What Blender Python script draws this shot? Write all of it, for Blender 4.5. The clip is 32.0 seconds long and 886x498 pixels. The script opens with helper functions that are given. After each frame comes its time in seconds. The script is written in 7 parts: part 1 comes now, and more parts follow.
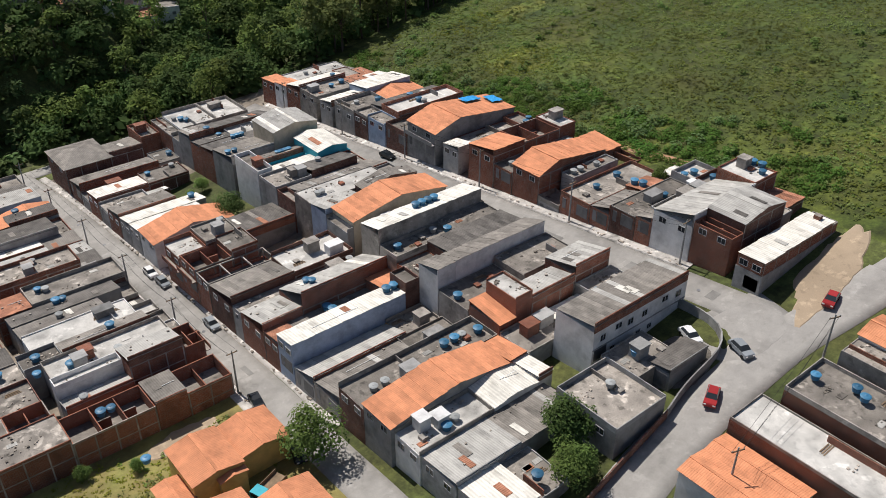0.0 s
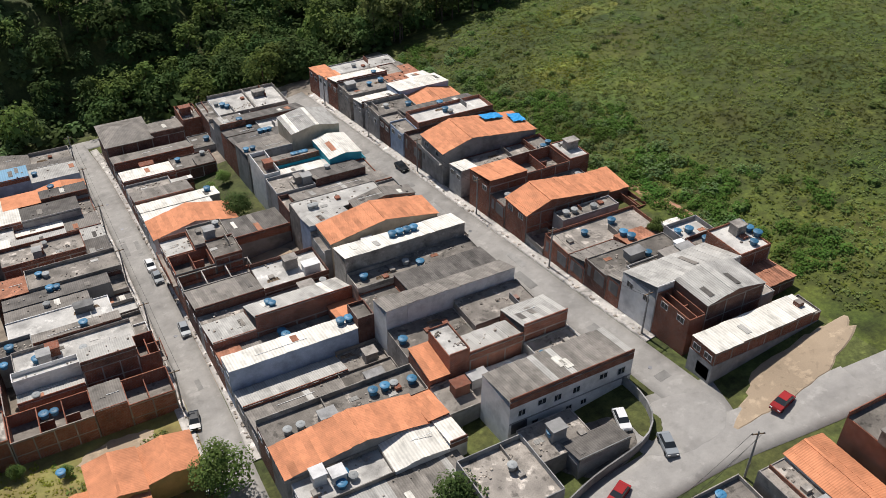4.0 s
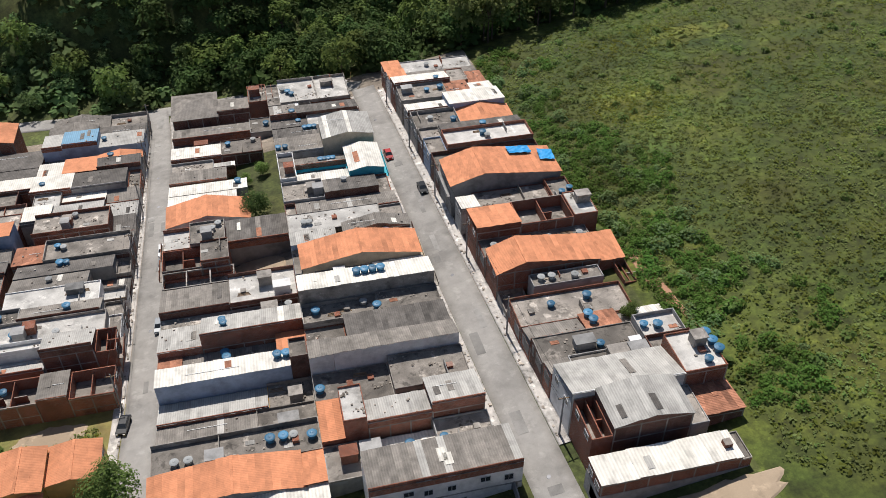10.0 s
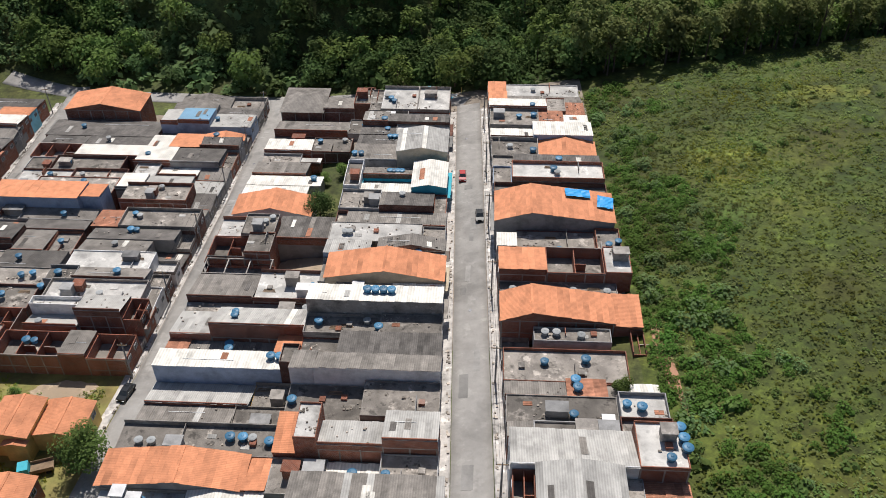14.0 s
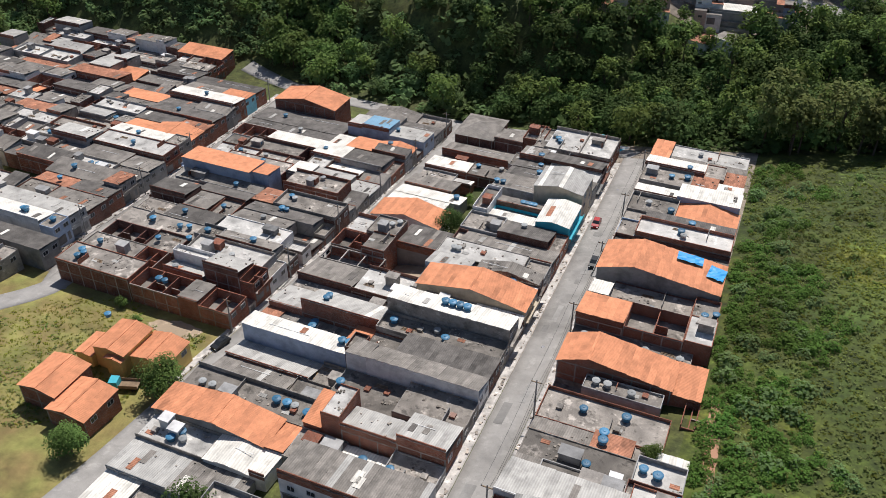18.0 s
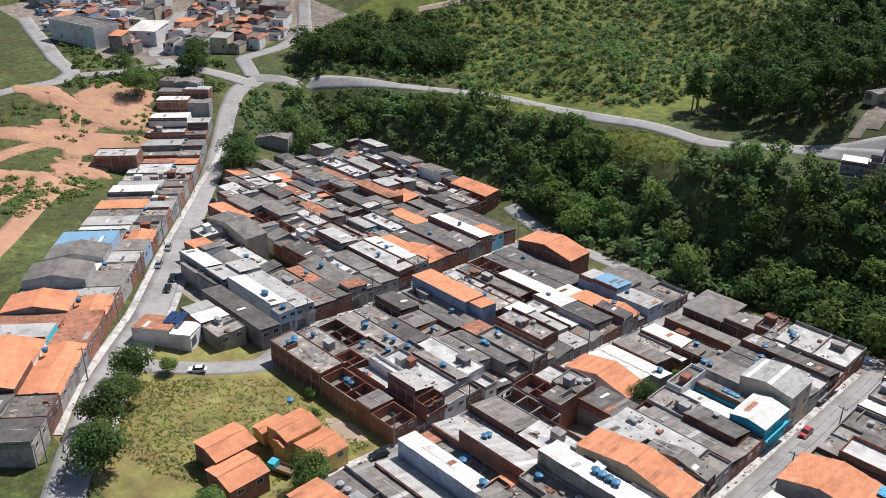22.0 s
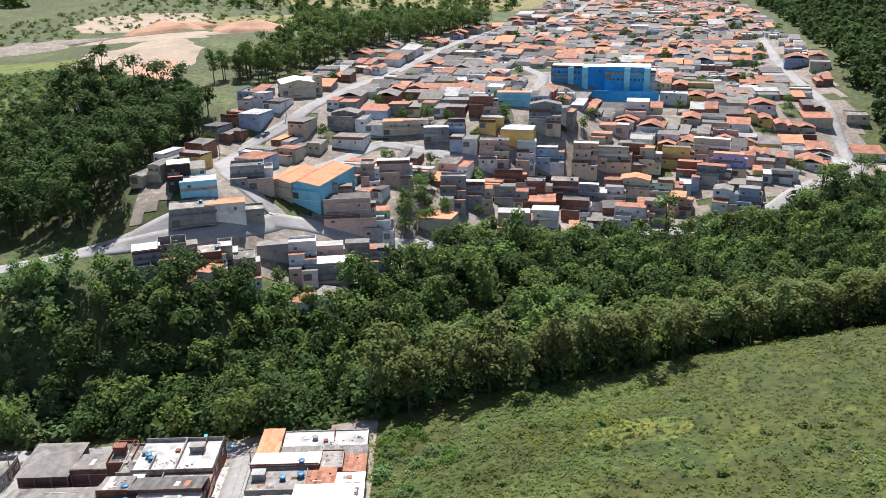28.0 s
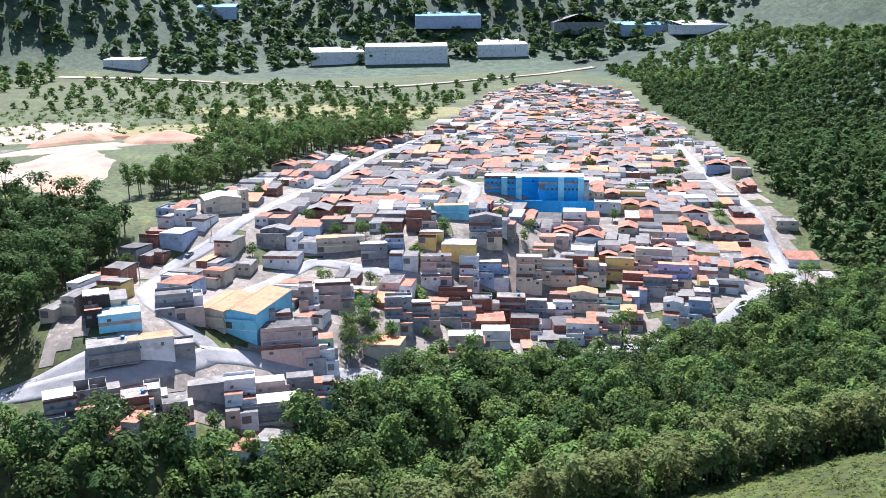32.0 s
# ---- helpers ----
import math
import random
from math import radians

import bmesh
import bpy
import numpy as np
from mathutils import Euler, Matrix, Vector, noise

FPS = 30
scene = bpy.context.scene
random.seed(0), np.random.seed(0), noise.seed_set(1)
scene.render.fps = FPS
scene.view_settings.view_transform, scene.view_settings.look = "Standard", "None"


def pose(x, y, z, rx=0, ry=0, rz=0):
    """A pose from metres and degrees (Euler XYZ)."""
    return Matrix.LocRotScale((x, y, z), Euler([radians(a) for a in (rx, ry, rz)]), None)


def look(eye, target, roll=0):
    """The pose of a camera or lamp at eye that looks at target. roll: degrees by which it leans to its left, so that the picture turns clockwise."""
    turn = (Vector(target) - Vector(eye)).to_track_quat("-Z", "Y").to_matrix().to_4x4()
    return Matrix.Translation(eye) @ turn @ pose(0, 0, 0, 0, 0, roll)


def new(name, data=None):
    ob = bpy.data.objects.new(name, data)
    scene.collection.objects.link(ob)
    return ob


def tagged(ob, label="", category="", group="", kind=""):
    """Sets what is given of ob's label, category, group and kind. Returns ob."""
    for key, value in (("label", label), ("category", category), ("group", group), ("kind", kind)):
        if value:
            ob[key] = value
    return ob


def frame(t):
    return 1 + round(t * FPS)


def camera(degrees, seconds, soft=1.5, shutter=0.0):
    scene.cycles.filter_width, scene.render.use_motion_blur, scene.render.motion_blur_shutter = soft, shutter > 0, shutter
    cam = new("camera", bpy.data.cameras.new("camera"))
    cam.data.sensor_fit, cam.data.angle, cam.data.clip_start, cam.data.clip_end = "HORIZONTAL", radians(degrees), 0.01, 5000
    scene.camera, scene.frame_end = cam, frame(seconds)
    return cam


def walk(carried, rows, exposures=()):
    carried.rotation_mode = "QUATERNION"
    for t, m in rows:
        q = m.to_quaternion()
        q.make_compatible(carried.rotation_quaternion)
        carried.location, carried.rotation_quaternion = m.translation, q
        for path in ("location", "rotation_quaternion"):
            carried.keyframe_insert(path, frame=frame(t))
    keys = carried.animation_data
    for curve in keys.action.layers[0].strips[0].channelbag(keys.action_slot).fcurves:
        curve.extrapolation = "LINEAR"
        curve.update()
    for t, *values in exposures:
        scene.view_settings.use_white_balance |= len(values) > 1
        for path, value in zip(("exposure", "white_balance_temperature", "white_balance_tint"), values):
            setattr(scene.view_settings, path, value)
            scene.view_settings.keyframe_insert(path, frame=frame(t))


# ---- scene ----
cam = camera(54.4, 32.0, soft=0.9)
PATH = [
    (0, (-101.986, -8.618, 89.614), (-100.902, -7.319, 88.547), 0.3),
    (1, (-94.973, -11.319, 92.337), (-94.005, -9.951, 91.245), 0.6),
    (2, (-87.341, -13.268, 95.405), (-86.457, -11.865, 94.286), 0.6),
    (3, (-80.019, -14.883, 98.245), (-79.185, -13.468, 97.104), 0.7),
    (4, (-72.615, -15.997, 100.785), (-71.821, -14.578, 99.621), 0.5),
    (4.5, (-69.202, -16.439, 102.101), (-68.449, -15.007, 100.925), 0.6),
    (6.5, (-55.3, -17.33, 106.552), (-54.714, -15.854, 105.336), 0.6),
    (7, (-51.83, -17.388, 107.502), (-51.257, -15.914, 106.278), 0.4),
    (8, (-44.51, -17.12, 109.178), (-43.981, -15.643, 107.938), 0.2),
    (9, (-37.29, -16.63, 111.032), (-36.823, -15.146, 109.774), 0.1),
    (10, (-30.194, -15.955, 112.119), (-29.839, -14.449, 110.851), -0.1),
    (11, (-22.533, -15.014, 113.197), (-22.32, -13.488, 111.923), -0.3),
    (12, (-15.027, -13.608, 114.018), (-14.874, -12.073, 112.745), -0.3),
    (13, (-7.142, -12.918, 114.341), (-7.082, -11.371, 113.075), -0.3),
    (14, (0.537, -13.265, 114.419), (0.455, -11.716, 113.157), -0.3),
    (14.5, (4.262, -13.546, 114.458), (4.1, -12.002, 113.198), -0.1),
    (16.5, (19.276, -14.806, 113.9), (18.866, -13.295, 112.656), -0.1),
    (17, (22.331, -14.321, 113.438), (21.845, -12.824, 112.203), 0.0),
    (18, (28.231, -13.258, 112.864), (27.598, -11.765, 111.694), 0.2),
    (19, (33.247, -11.35, 112.64), (32.475, -9.868, 111.542), 0.4),
    (20, (37.78, -8.734, 112.286), (36.836, -7.298, 111.263), 0.5),
    (21, (41.813, -5.879, 112.157), (40.682, -4.528, 111.209), 0.8),
    (22, (45.323, -2.646, 112.643), (44.048, -1.38, 111.765), 0.9),
    (22.5, (46.659, -1.279, 112.574), (45.373, 0.011, 111.748), 0.8),
    (23, (47.491, 0.844, 112.667), (46.204, 2.174, 111.908), 0.8),
    (23.5, (48.103, 2.674, 112.71), (46.939, 4.092, 111.914), 0.6),
    (24, (48.473, 4.895, 112.013), (47.508, 6.328, 111.004), 0.4),
    (24.5, (48.547, 6.964, 111.902), (47.683, 8.42, 110.836), 0.0),
    (25, (48.144, 9.101, 111.841), (47.386, 10.616, 110.778), -0.4),
    (25.5, (46.84, 10.908, 111.391), (46.235, 12.61, 110.533), -0.7),
    (26, (45.062, 12.861, 110.772), (44.629, 14.678, 110.056), -0.7),
    (26.5, (43.617, 15.633, 110.543), (43.399, 17.489, 109.83), -1.0),
    (28.5, (37.958, 26.151, 111.174), (38.07, 28.018, 110.467), -1.0),
    (29, (36.174, 29.056, 111.272), (36.414, 30.911, 110.564), -1.1),
    (29.5, (34.436, 32.466, 111.854), (34.763, 34.307, 111.145), -1.1),
    (30, (32.793, 35.21, 112.199), (33.109, 37.055, 111.495), -1.0),
    (30.5, (31.38, 37.744, 112.461), (31.683, 39.603, 111.787), -0.8),
    (31, (30.198, 40.639, 112.576), (30.488, 42.519, 111.961), -0.8),
    (31.5, (28.863, 43.458, 112.7), (29.138, 45.361, 112.148), -0.7),
    (32, (27.418, 46.637, 112.574), (27.675, 48.558, 112.084), -0.6),
]
walk(cam, [(t, look(eye, target, roll)) for t, eye, target, roll in PATH],
     [(0.0, 0.06, 6500, 10), (19.0, 0.14, 6300, 11), (23.5, 0.3, 6100, 12), (26.5, 0.34, 6150, 10), (28.5, 0.96, 6100, 13), (32.0, 1.3, 5550, 16)])

# ---- world, sun, exposure ----
SUN_EL, SUN_ROT = radians(56), radians(-3)      # the sun stands high beyond the quarter
world = bpy.data.worlds.new("sky")
scene.world = world
world.use_nodes = True
wn = world.node_tree
sky = wn.nodes.new("ShaderNodeTexSky")
sky.sky_type, sky.sun_disc = "NISHITA", False
sky.sun_elevation, sky.sun_rotation = SUN_EL, SUN_ROT
wn.links.new(sky.outputs[0], wn.nodes["Background"].inputs[0])
wn.nodes["Background"].inputs[1].default_value = 0.075
lamp = bpy.data.lights.new("sun", "SUN")
lamp.energy, lamp.angle, lamp.color = 4.8, radians(0.55), (1.0, 0.95, 0.88)
sun_way = Vector((math.sin(SUN_ROT) * math.cos(SUN_EL), math.cos(SUN_ROT) * math.cos(SUN_EL), math.sin(SUN_EL)))
sun = new("sun", lamp)
sun.matrix_world = look(sun_way * 300, (0, 0, 0))

# ---- materials ----
MATS = {}


def surface(name, base, vary=0.25, scale=0.8, rough=0.85, bump=0.25, stain=0.35, stain_scale=0.12, per=0.15, metal=0.0,
            stripes=0.0, stripe_axis=0, brick=None, fine=9.0, hue=0.0, mottle=0.0, rib_shade=0.11):
    """A weathered surface: grain, broad stains, a shift from object to object, and ribs (troughs shaded in the colour)
    or bricks where they belong.
    """
    m = bpy.data.materials.new(name)
    m.use_nodes = True
    t = m.node_tree
    n, l = t.nodes, t.links
    bsdf = n["Principled BSDF"]
    geo = n.new("ShaderNodeNewGeometry")
    info = n.new("ShaderNodeObjectInfo")
    shift = n.new("ShaderNodeVectorMath")
    shift.operation = "MULTIPLY_ADD"
    mul = n.new("ShaderNodeCombineXYZ")
    l.new(info.outputs["Random"], mul.inputs[0])
    l.new(info.outputs["Random"], mul.inputs[1])
    l.new(mul.outputs[0], shift.inputs[0])
    shift.inputs[1].default_value = (37, 91, 0)
    l.new(geo.outputs["Position"], shift.inputs[2])
    pos = shift.outputs[0]

    def noise_tex(sc, detail, rgh):
        q = n.new("ShaderNodeTexNoise")
        q.inputs["Scale"].default_value, q.inputs["Detail"].default_value, q.inputs["Roughness"].default_value = sc, detail, rgh
        l.new(pos, q.inputs["Vector"])
        return q.outputs["Fac"]

    def ramp(src, a, b, lo, hi):
        q = n.new("ShaderNodeMapRange")
        q.inputs[1].default_value, q.inputs[2].default_value, q.inputs[3].default_value, q.inputs[4].default_value = a, b, lo, hi
        l.new(src, q.inputs[0])
        return q.outputs[0]

    def math_node(op, a, b):
        q = n.new("ShaderNodeMath")
        q.operation = op
        for k, v in enumerate((a, b)):
            if isinstance(v, float):
                q.inputs[k].default_value = v
            else:
                l.new(v, q.inputs[k])
        return q.outputs[0]

    grain = ramp(noise_tex(scale, 6, 0.65), 0.3, 0.7, 1 - vary, 1 + vary)
    small = ramp(noise_tex(fine, 4, 0.7), 0.3, 0.7, 1 - vary * 0.6, 1 + vary * 0.6)
    blot = ramp(noise_tex(stain_scale, 5, 0.6), 0.48, 0.68, 1.0, 1 - stain)
    each = ramp(info.outputs["Random"], 0, 1, 1 - per, 1 + per)
    isl = ramp(geo.outputs["Random Per Island"], 0, 1, 1 - per, 1 + per)
    val = math_node("MULTIPLY", math_node("MULTIPLY", grain, small), math_node("MULTIPLY", blot, math_node("MULTIPLY", each, isl)))
    if mottle:
        val = math_node("MULTIPLY", val, math_node("MULTIPLY", ramp(noise_tex(0.42, 5, 0.62), 0.58, 0.64, 1.0, 1 + mottle), ramp(noise_tex(0.61, 5, 0.62), 0.36, 0.43, 1 - 0.55 * min(mottle, 1.0), 1.0)))
    height = noise_tex(fine, 4, 0.7)
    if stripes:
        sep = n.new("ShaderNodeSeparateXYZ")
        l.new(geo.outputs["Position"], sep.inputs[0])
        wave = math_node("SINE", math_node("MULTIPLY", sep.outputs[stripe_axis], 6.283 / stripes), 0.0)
        # rib shade put into the colour: troughs darker, crests lighter, following the bump
        val = math_node("MULTIPLY", val, ramp(wave, -1, 1, 1 - rib_shade, 1 + 0.6 * rib_shade))
        height = math_node("ADD", height, wave)
    col = n.new("ShaderNodeMix")
    col.data_type = "RGBA"
    col.blend_type = "MULTIPLY"
    col.inputs[0].default_value = 1.0
    if brick:
        sep = n.new("ShaderNodeSeparateXYZ")
        l.new(geo.outputs["Position"], sep.inputs[0])
        com = n.new("ShaderNodeCombineXYZ")
        l.new(math_node("ADD", sep.outputs[0], sep.outputs[1]), com.inputs[0])
        l.new(sep.outputs[2], com.inputs[1])
        bk = n.new("ShaderNodeTexBrick")
        bk.inputs["Scale"].default_value = 1.0
        bk.inputs["Brick Width"].default_value, bk.inputs["Row Height"].default_value = 0.31, 0.20
        bk.inputs["Mortar Size"].default_value = 0.012
        bk.inputs["Color1"].default_value = (*base, 1)
        bk.inputs["Color2"].default_value = (*[c * 0.72 for c in base], 1)
        bk.inputs["Mortar"].default_value = (*brick, 1)
        l.new(com.outputs[0], bk.inputs["Vector"])
        l.new(bk.outputs["Color"], col.inputs[6])
    else:
        col.inputs[6].default_value = (*base, 1)
    rgb = n.new("ShaderNodeCombineXYZ")
    for k in range(3):
        l.new(val, rgb.inputs[k])
    l.new(rgb.outputs[0], col.inputs[7])
    out = col.outputs[2]
    if hue:
        hs = n.new("ShaderNodeHueSaturation")
        l.new(out, hs.inputs["Color"])
        l.new(ramp(noise_tex(stain_scale * 2.3, 3, 0.5), 0.3, 0.7, 0.5 - hue, 0.5 + hue), hs.inputs["Hue"])
        out = hs.outputs[0]
    l.new(out, bsdf.inputs["Base Color"])
    bsdf.inputs["Roughness"].default_value, bsdf.inputs["Metallic"].default_value = rough, metal
    bsdf.inputs["Specular IOR Level"].default_value = 0.3
    if bump:
        bp = n.new("ShaderNodeBump")
        bp.inputs["Strength"].default_value, bp.inputs["Distance"].default_value = bump, 0.05
        l.new(height, bp.inputs["Height"])
        l.new(bp.outputs[0], bsdf.inputs["Normal"])
    MATS[name] = m
    return m


surface("asphalt", mottle=0.16, base=(0.3, 0.285, 0.268), vary=0.12, scale=0.5, stain=0.3, stain_scale=0.09, per=0.03)
surface("asphalt_new", (0.25, 0.24, 0.228), vary=0.15, scale=0.5, stain=0.3, stain_scale=0.2, per=0.25)
surface("concrete", mottle=0.5, base=(0.28, 0.255, 0.23), vary=0.2, stain=0.5, stain_scale=0.25, per=0.2)
surface("pavement", mottle=0.6, base=(0.46, 0.43, 0.4), vary=0.2, stain=0.4, stain_scale=0.3, per=0.1)
surface("slab", mottle=0.9, base=(0.23, 0.205, 0.18), vary=0.42, scale=0.7, stain=0.6, stain_scale=0.35, per=0.4)
surface("slab_light", mottle=0.35, base=(0.5, 0.48, 0.45), vary=0.22, scale=0.7, stain=0.5, stain_scale=0.35, per=0.12)
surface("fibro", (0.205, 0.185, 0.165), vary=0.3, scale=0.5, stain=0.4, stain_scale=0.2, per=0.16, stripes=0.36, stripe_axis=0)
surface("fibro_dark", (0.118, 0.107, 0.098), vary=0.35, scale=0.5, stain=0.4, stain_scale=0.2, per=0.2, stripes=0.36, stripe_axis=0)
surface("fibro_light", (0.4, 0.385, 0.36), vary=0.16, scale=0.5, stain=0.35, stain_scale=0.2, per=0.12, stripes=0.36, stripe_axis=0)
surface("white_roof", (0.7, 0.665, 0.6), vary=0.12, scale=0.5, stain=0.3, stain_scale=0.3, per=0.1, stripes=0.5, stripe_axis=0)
surface("clay_tile", rib_shade=0.02, base=(0.6, 0.245, 0.125), vary=0.17, scale=0.6, stain=0.3, stain_scale=0.18, per=0.1, stripes=0.3, stripe_axis=1, bump=0.22)
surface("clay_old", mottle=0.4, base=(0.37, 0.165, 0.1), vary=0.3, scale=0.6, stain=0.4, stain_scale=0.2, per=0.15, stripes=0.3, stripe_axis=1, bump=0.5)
surface("brick", (0.27, 0.095, 0.055), vary=0.2, stain=0.35, stain_scale=0.3, per=0.2, brick=(0.3, 0.26, 0.23))
surface("brick_dark", (0.17, 0.075, 0.055), vary=0.25, stain=0.4, stain_scale=0.3, per=0.2, brick=(0.2, 0.17, 0.15))
surface("render_grey", (0.28, 0.275, 0.27), vary=0.16, stain=0.4, stain_scale=0.3, per=0.3)
surface("render_white", (0.66, 0.65, 0.64), vary=0.1, stain=0.3, stain_scale=0.3, per=0.08)
surface("render_beige", (0.5, 0.43, 0.33), vary=0.12, stain=0.3, stain_scale=0.3, per=0.12)
surface("render_blue", (0.33, 0.4, 0.52), vary=0.12, stain=0.3, stain_scale=0.3, per=0.12)
surface("render_yellow", (0.62, 0.45, 0.16), vary=0.1, stain=0.25, stain_scale=0.3, per=0.08)
surface("render_ochre", (0.6, 0.33, 0.07), vary=0.1, stain=0.25, stain_scale=0.3, per=0.08)
surface("render_teal", (0.07, 0.42, 0.52), vary=0.08, stain=0.2, stain_scale=0.3, per=0.05)
surface("render_sky", (0.25, 0.58, 0.72), vary=0.08, stain=0.2, stain_scale=0.3, per=0.05)
surface("render_pink", (0.5, 0.36, 0.31), vary=0.12, stain=0.3, stain_scale=0.3, per=0.1)
surface("render_purple", (0.5, 0.45, 0.72), vary=0.08, stain=0.2, stain_scale=0.3, per=0.05)
surface("render_green", (0.36, 0.5, 0.3), vary=0.1, stain=0.25, stain_scale=0.3, per=0.1)
surface("school_blue", (0.05, 0.34, 0.7), vary=0.1, stain=0.2, stain_scale=0.3, per=0.05)
surface("black_panel", (0.02, 0.02, 0.022), vary=0.2, stain=0.2, per=0.05, rough=0.5)
surface("tank_blue", (0.045, 0.155, 0.27), vary=0.1, stain=0.25, stain_scale=0.8, per=0.38, rough=0.45, bump=0.05)
surface("tank_grey", (0.3, 0.31, 0.31), vary=0.1, stain=0.3, stain_scale=0.8, per=0.2, rough=0.7, bump=0.05)
surface("tarp_blue", (0.03, 0.3, 0.65), vary=0.15, stain=0.2, stain_scale=0.8, per=0.1, rough=0.5)
surface("wood", (0.2, 0.14, 0.09), vary=0.3, stain=0.3, stain_scale=0.6, per=0.2)
surface("metal_gate", (0.16, 0.16, 0.17), vary=0.15, stain=0.3, stain_scale=0.6, per=0.35, rough=0.5, metal=0.3)
surface("window_frame", (0.4, 0.4, 0.41), vary=0.05, stain=0.1, per=0.3, rough=0.5, bump=0.0)
surface("far_pane", (0.1, 0.1, 0.105), vary=0.2, stain=0.2, per=0.6, rough=0.3, bump=0.0)
surface("pole_concrete", (0.3, 0.29, 0.28), vary=0.1, stain=0.3, stain_scale=0.6, per=0.1)
surface("rubber", (0.015, 0.015, 0.015), vary=0.1, stain=0.1, per=0.05, bump=0.0)
surface("cable", (0.02, 0.02, 0.02), vary=0.05, stain=0.0, per=0.0, bump=0.0)
surface("bark", (0.12, 0.085, 0.06), vary=0.3, stain=0.3, per=0.2)
surface("soil", mottle=0.15, base=(0.42, 0.235, 0.14), vary=0.16, scale=0.2, stain=0.35, stain_scale=0.05, per=0.0, hue=0.012)
surface("sand", mottle=0.3, base=(0.35, 0.27, 0.19), vary=0.16, scale=0.2, stain=0.35, stain_scale=0.05, per=0.0)
surface("dry_grass", (0.19, 0.165, 0.055), vary=0.3, scale=0.35, stain=0.4, stain_scale=0.08, per=0.25, hue=0.03)
surface("meadow_grass", (0.047, 0.06, 0.0095), vary=0.55, scale=0.3, stain=-0.7, stain_scale=0.025, per=0.0, hue=0.03, bump=0.9, fine=1.3, mottle=0.45)
surface("field_grass", (0.058, 0.068, 0.018), vary=0.55, scale=0.3, stain=-0.55, stain_scale=0.025, per=0.0, hue=0.025, bump=0.9, fine=1.3, mottle=0.45)
surface("clearing_grass", (0.12, 0.14, 0.022), vary=0.45, scale=0.3, stain=0.45, stain_scale=0.06, per=0.0, hue=0.03, bump=0.8, fine=1.3, mottle=0.3)
surface("far_forest", (0.05, 0.075, 0.036), vary=0.6, scale=0.08, stain=0.5, stain_scale=0.01, per=0.0, bump=1.0, fine=0.15, mottle=0.4)
surface("hill_dirt", (0.24, 0.2, 0.16), vary=0.3, scale=0.3, stain=0.4, stain_scale=0.08, per=0.0, mottle=0.5)
surface("rubble", (0.27, 0.235, 0.2), vary=0.2, stain=0.2, stain_scale=0.5, per=0.5, bump=0.0)
surface("car_white", (0.7, 0.7, 0.7), vary=0.02, stain=0.05, per=0.03, rough=0.25, bump=0.0)
surface("car_black", (0.02, 0.022, 0.025), vary=0.02, stain=0.05, per=0.1, rough=0.22, bump=0.0)
surface("car_red", (0.33, 0.03, 0.03), vary=0.02, stain=0.05, per=0.2, rough=0.25, bump=0.0)
surface("car_grey", (0.25, 0.27, 0.29), vary=0.02, stain=0.05, per=0.25, rough=0.25, bump=0.0)
surface("paint_white", (0.75, 0.75, 0.74), vary=0.05, stain=0.15, per=0.05)
surface("roof_blue", (0.2, 0.36, 0.5), vary=0.08, stain=0.2, per=0.1, stripes=0.5)



def foliage(name, base, tone=0.3, through_light=0.35):
    """Leaves: matt, partly translucent, with broad drifts of tone and a shift from leaf to leaf."""
    m = bpy.data.materials.new(name)
    m.use_nodes = True
    n, l = m.node_tree.nodes, m.node_tree.links
    bsdf, out = n["Principled BSDF"], n["Material Output"]
    geo, tex, col = n.new("ShaderNodeNewGeometry"), n.new("ShaderNodeTexNoise"), n.new("ShaderNodeHueSaturation")
    tex.inputs["Scale"].default_value, tex.inputs["Detail"].default_value = 0.07, 4
    l.new(geo.outputs["Position"], tex.inputs["Vector"])
    broad, leafy, hue = n.new("ShaderNodeMapRange"), n.new("ShaderNodeMapRange"), n.new("ShaderNodeMapRange")
    for q, a, b, lo, hi in ((broad, 0.3, 0.7, 1 - tone, 1 + tone), (leafy, 0, 1, 0.8, 1.2), (hue, 0.3, 0.7, 0.48, 0.52)):
        q.inputs[1].default_value, q.inputs[2].default_value, q.inputs[3].default_value, q.inputs[4].default_value = a, b, lo, hi
    l.new(tex.outputs["Fac"], broad.inputs[0])
    l.new(tex.outputs["Fac"], hue.inputs[0])
    l.new(geo.outputs["Random Per Island"], leafy.inputs[0])
    mul = n.new("ShaderNodeMath")
    mul.operation = "MULTIPLY"
    l.new(broad.outputs[0], mul.inputs[0])
    l.new(leafy.outputs[0], mul.inputs[1])
    col.inputs["Color"].default_value = (*base, 1)
    l.new(mul.outputs[0], col.inputs["Value"])
    l.new(hue.outputs[0], col.inputs["Hue"])
    l.new(col.outputs[0], bsdf.inputs["Base Color"])
    bsdf.inputs["Roughness"].default_value, bsdf.inputs["Specular IOR Level"].default_value = 0.8, 0.08
    tl, mix = n.new("ShaderNodeBsdfTranslucent"), n.new("ShaderNodeMixShader")
    l.new(col.outputs[0], tl.inputs["Color"])
    mix.inputs[0].default_value = through_light
    l.new(bsdf.outputs[0], mix.inputs[1])
    l.new(tl.outputs[0], mix.inputs[2])
    l.new(mix.outputs[0], out.inputs["Surface"])
    MATS[name] = m


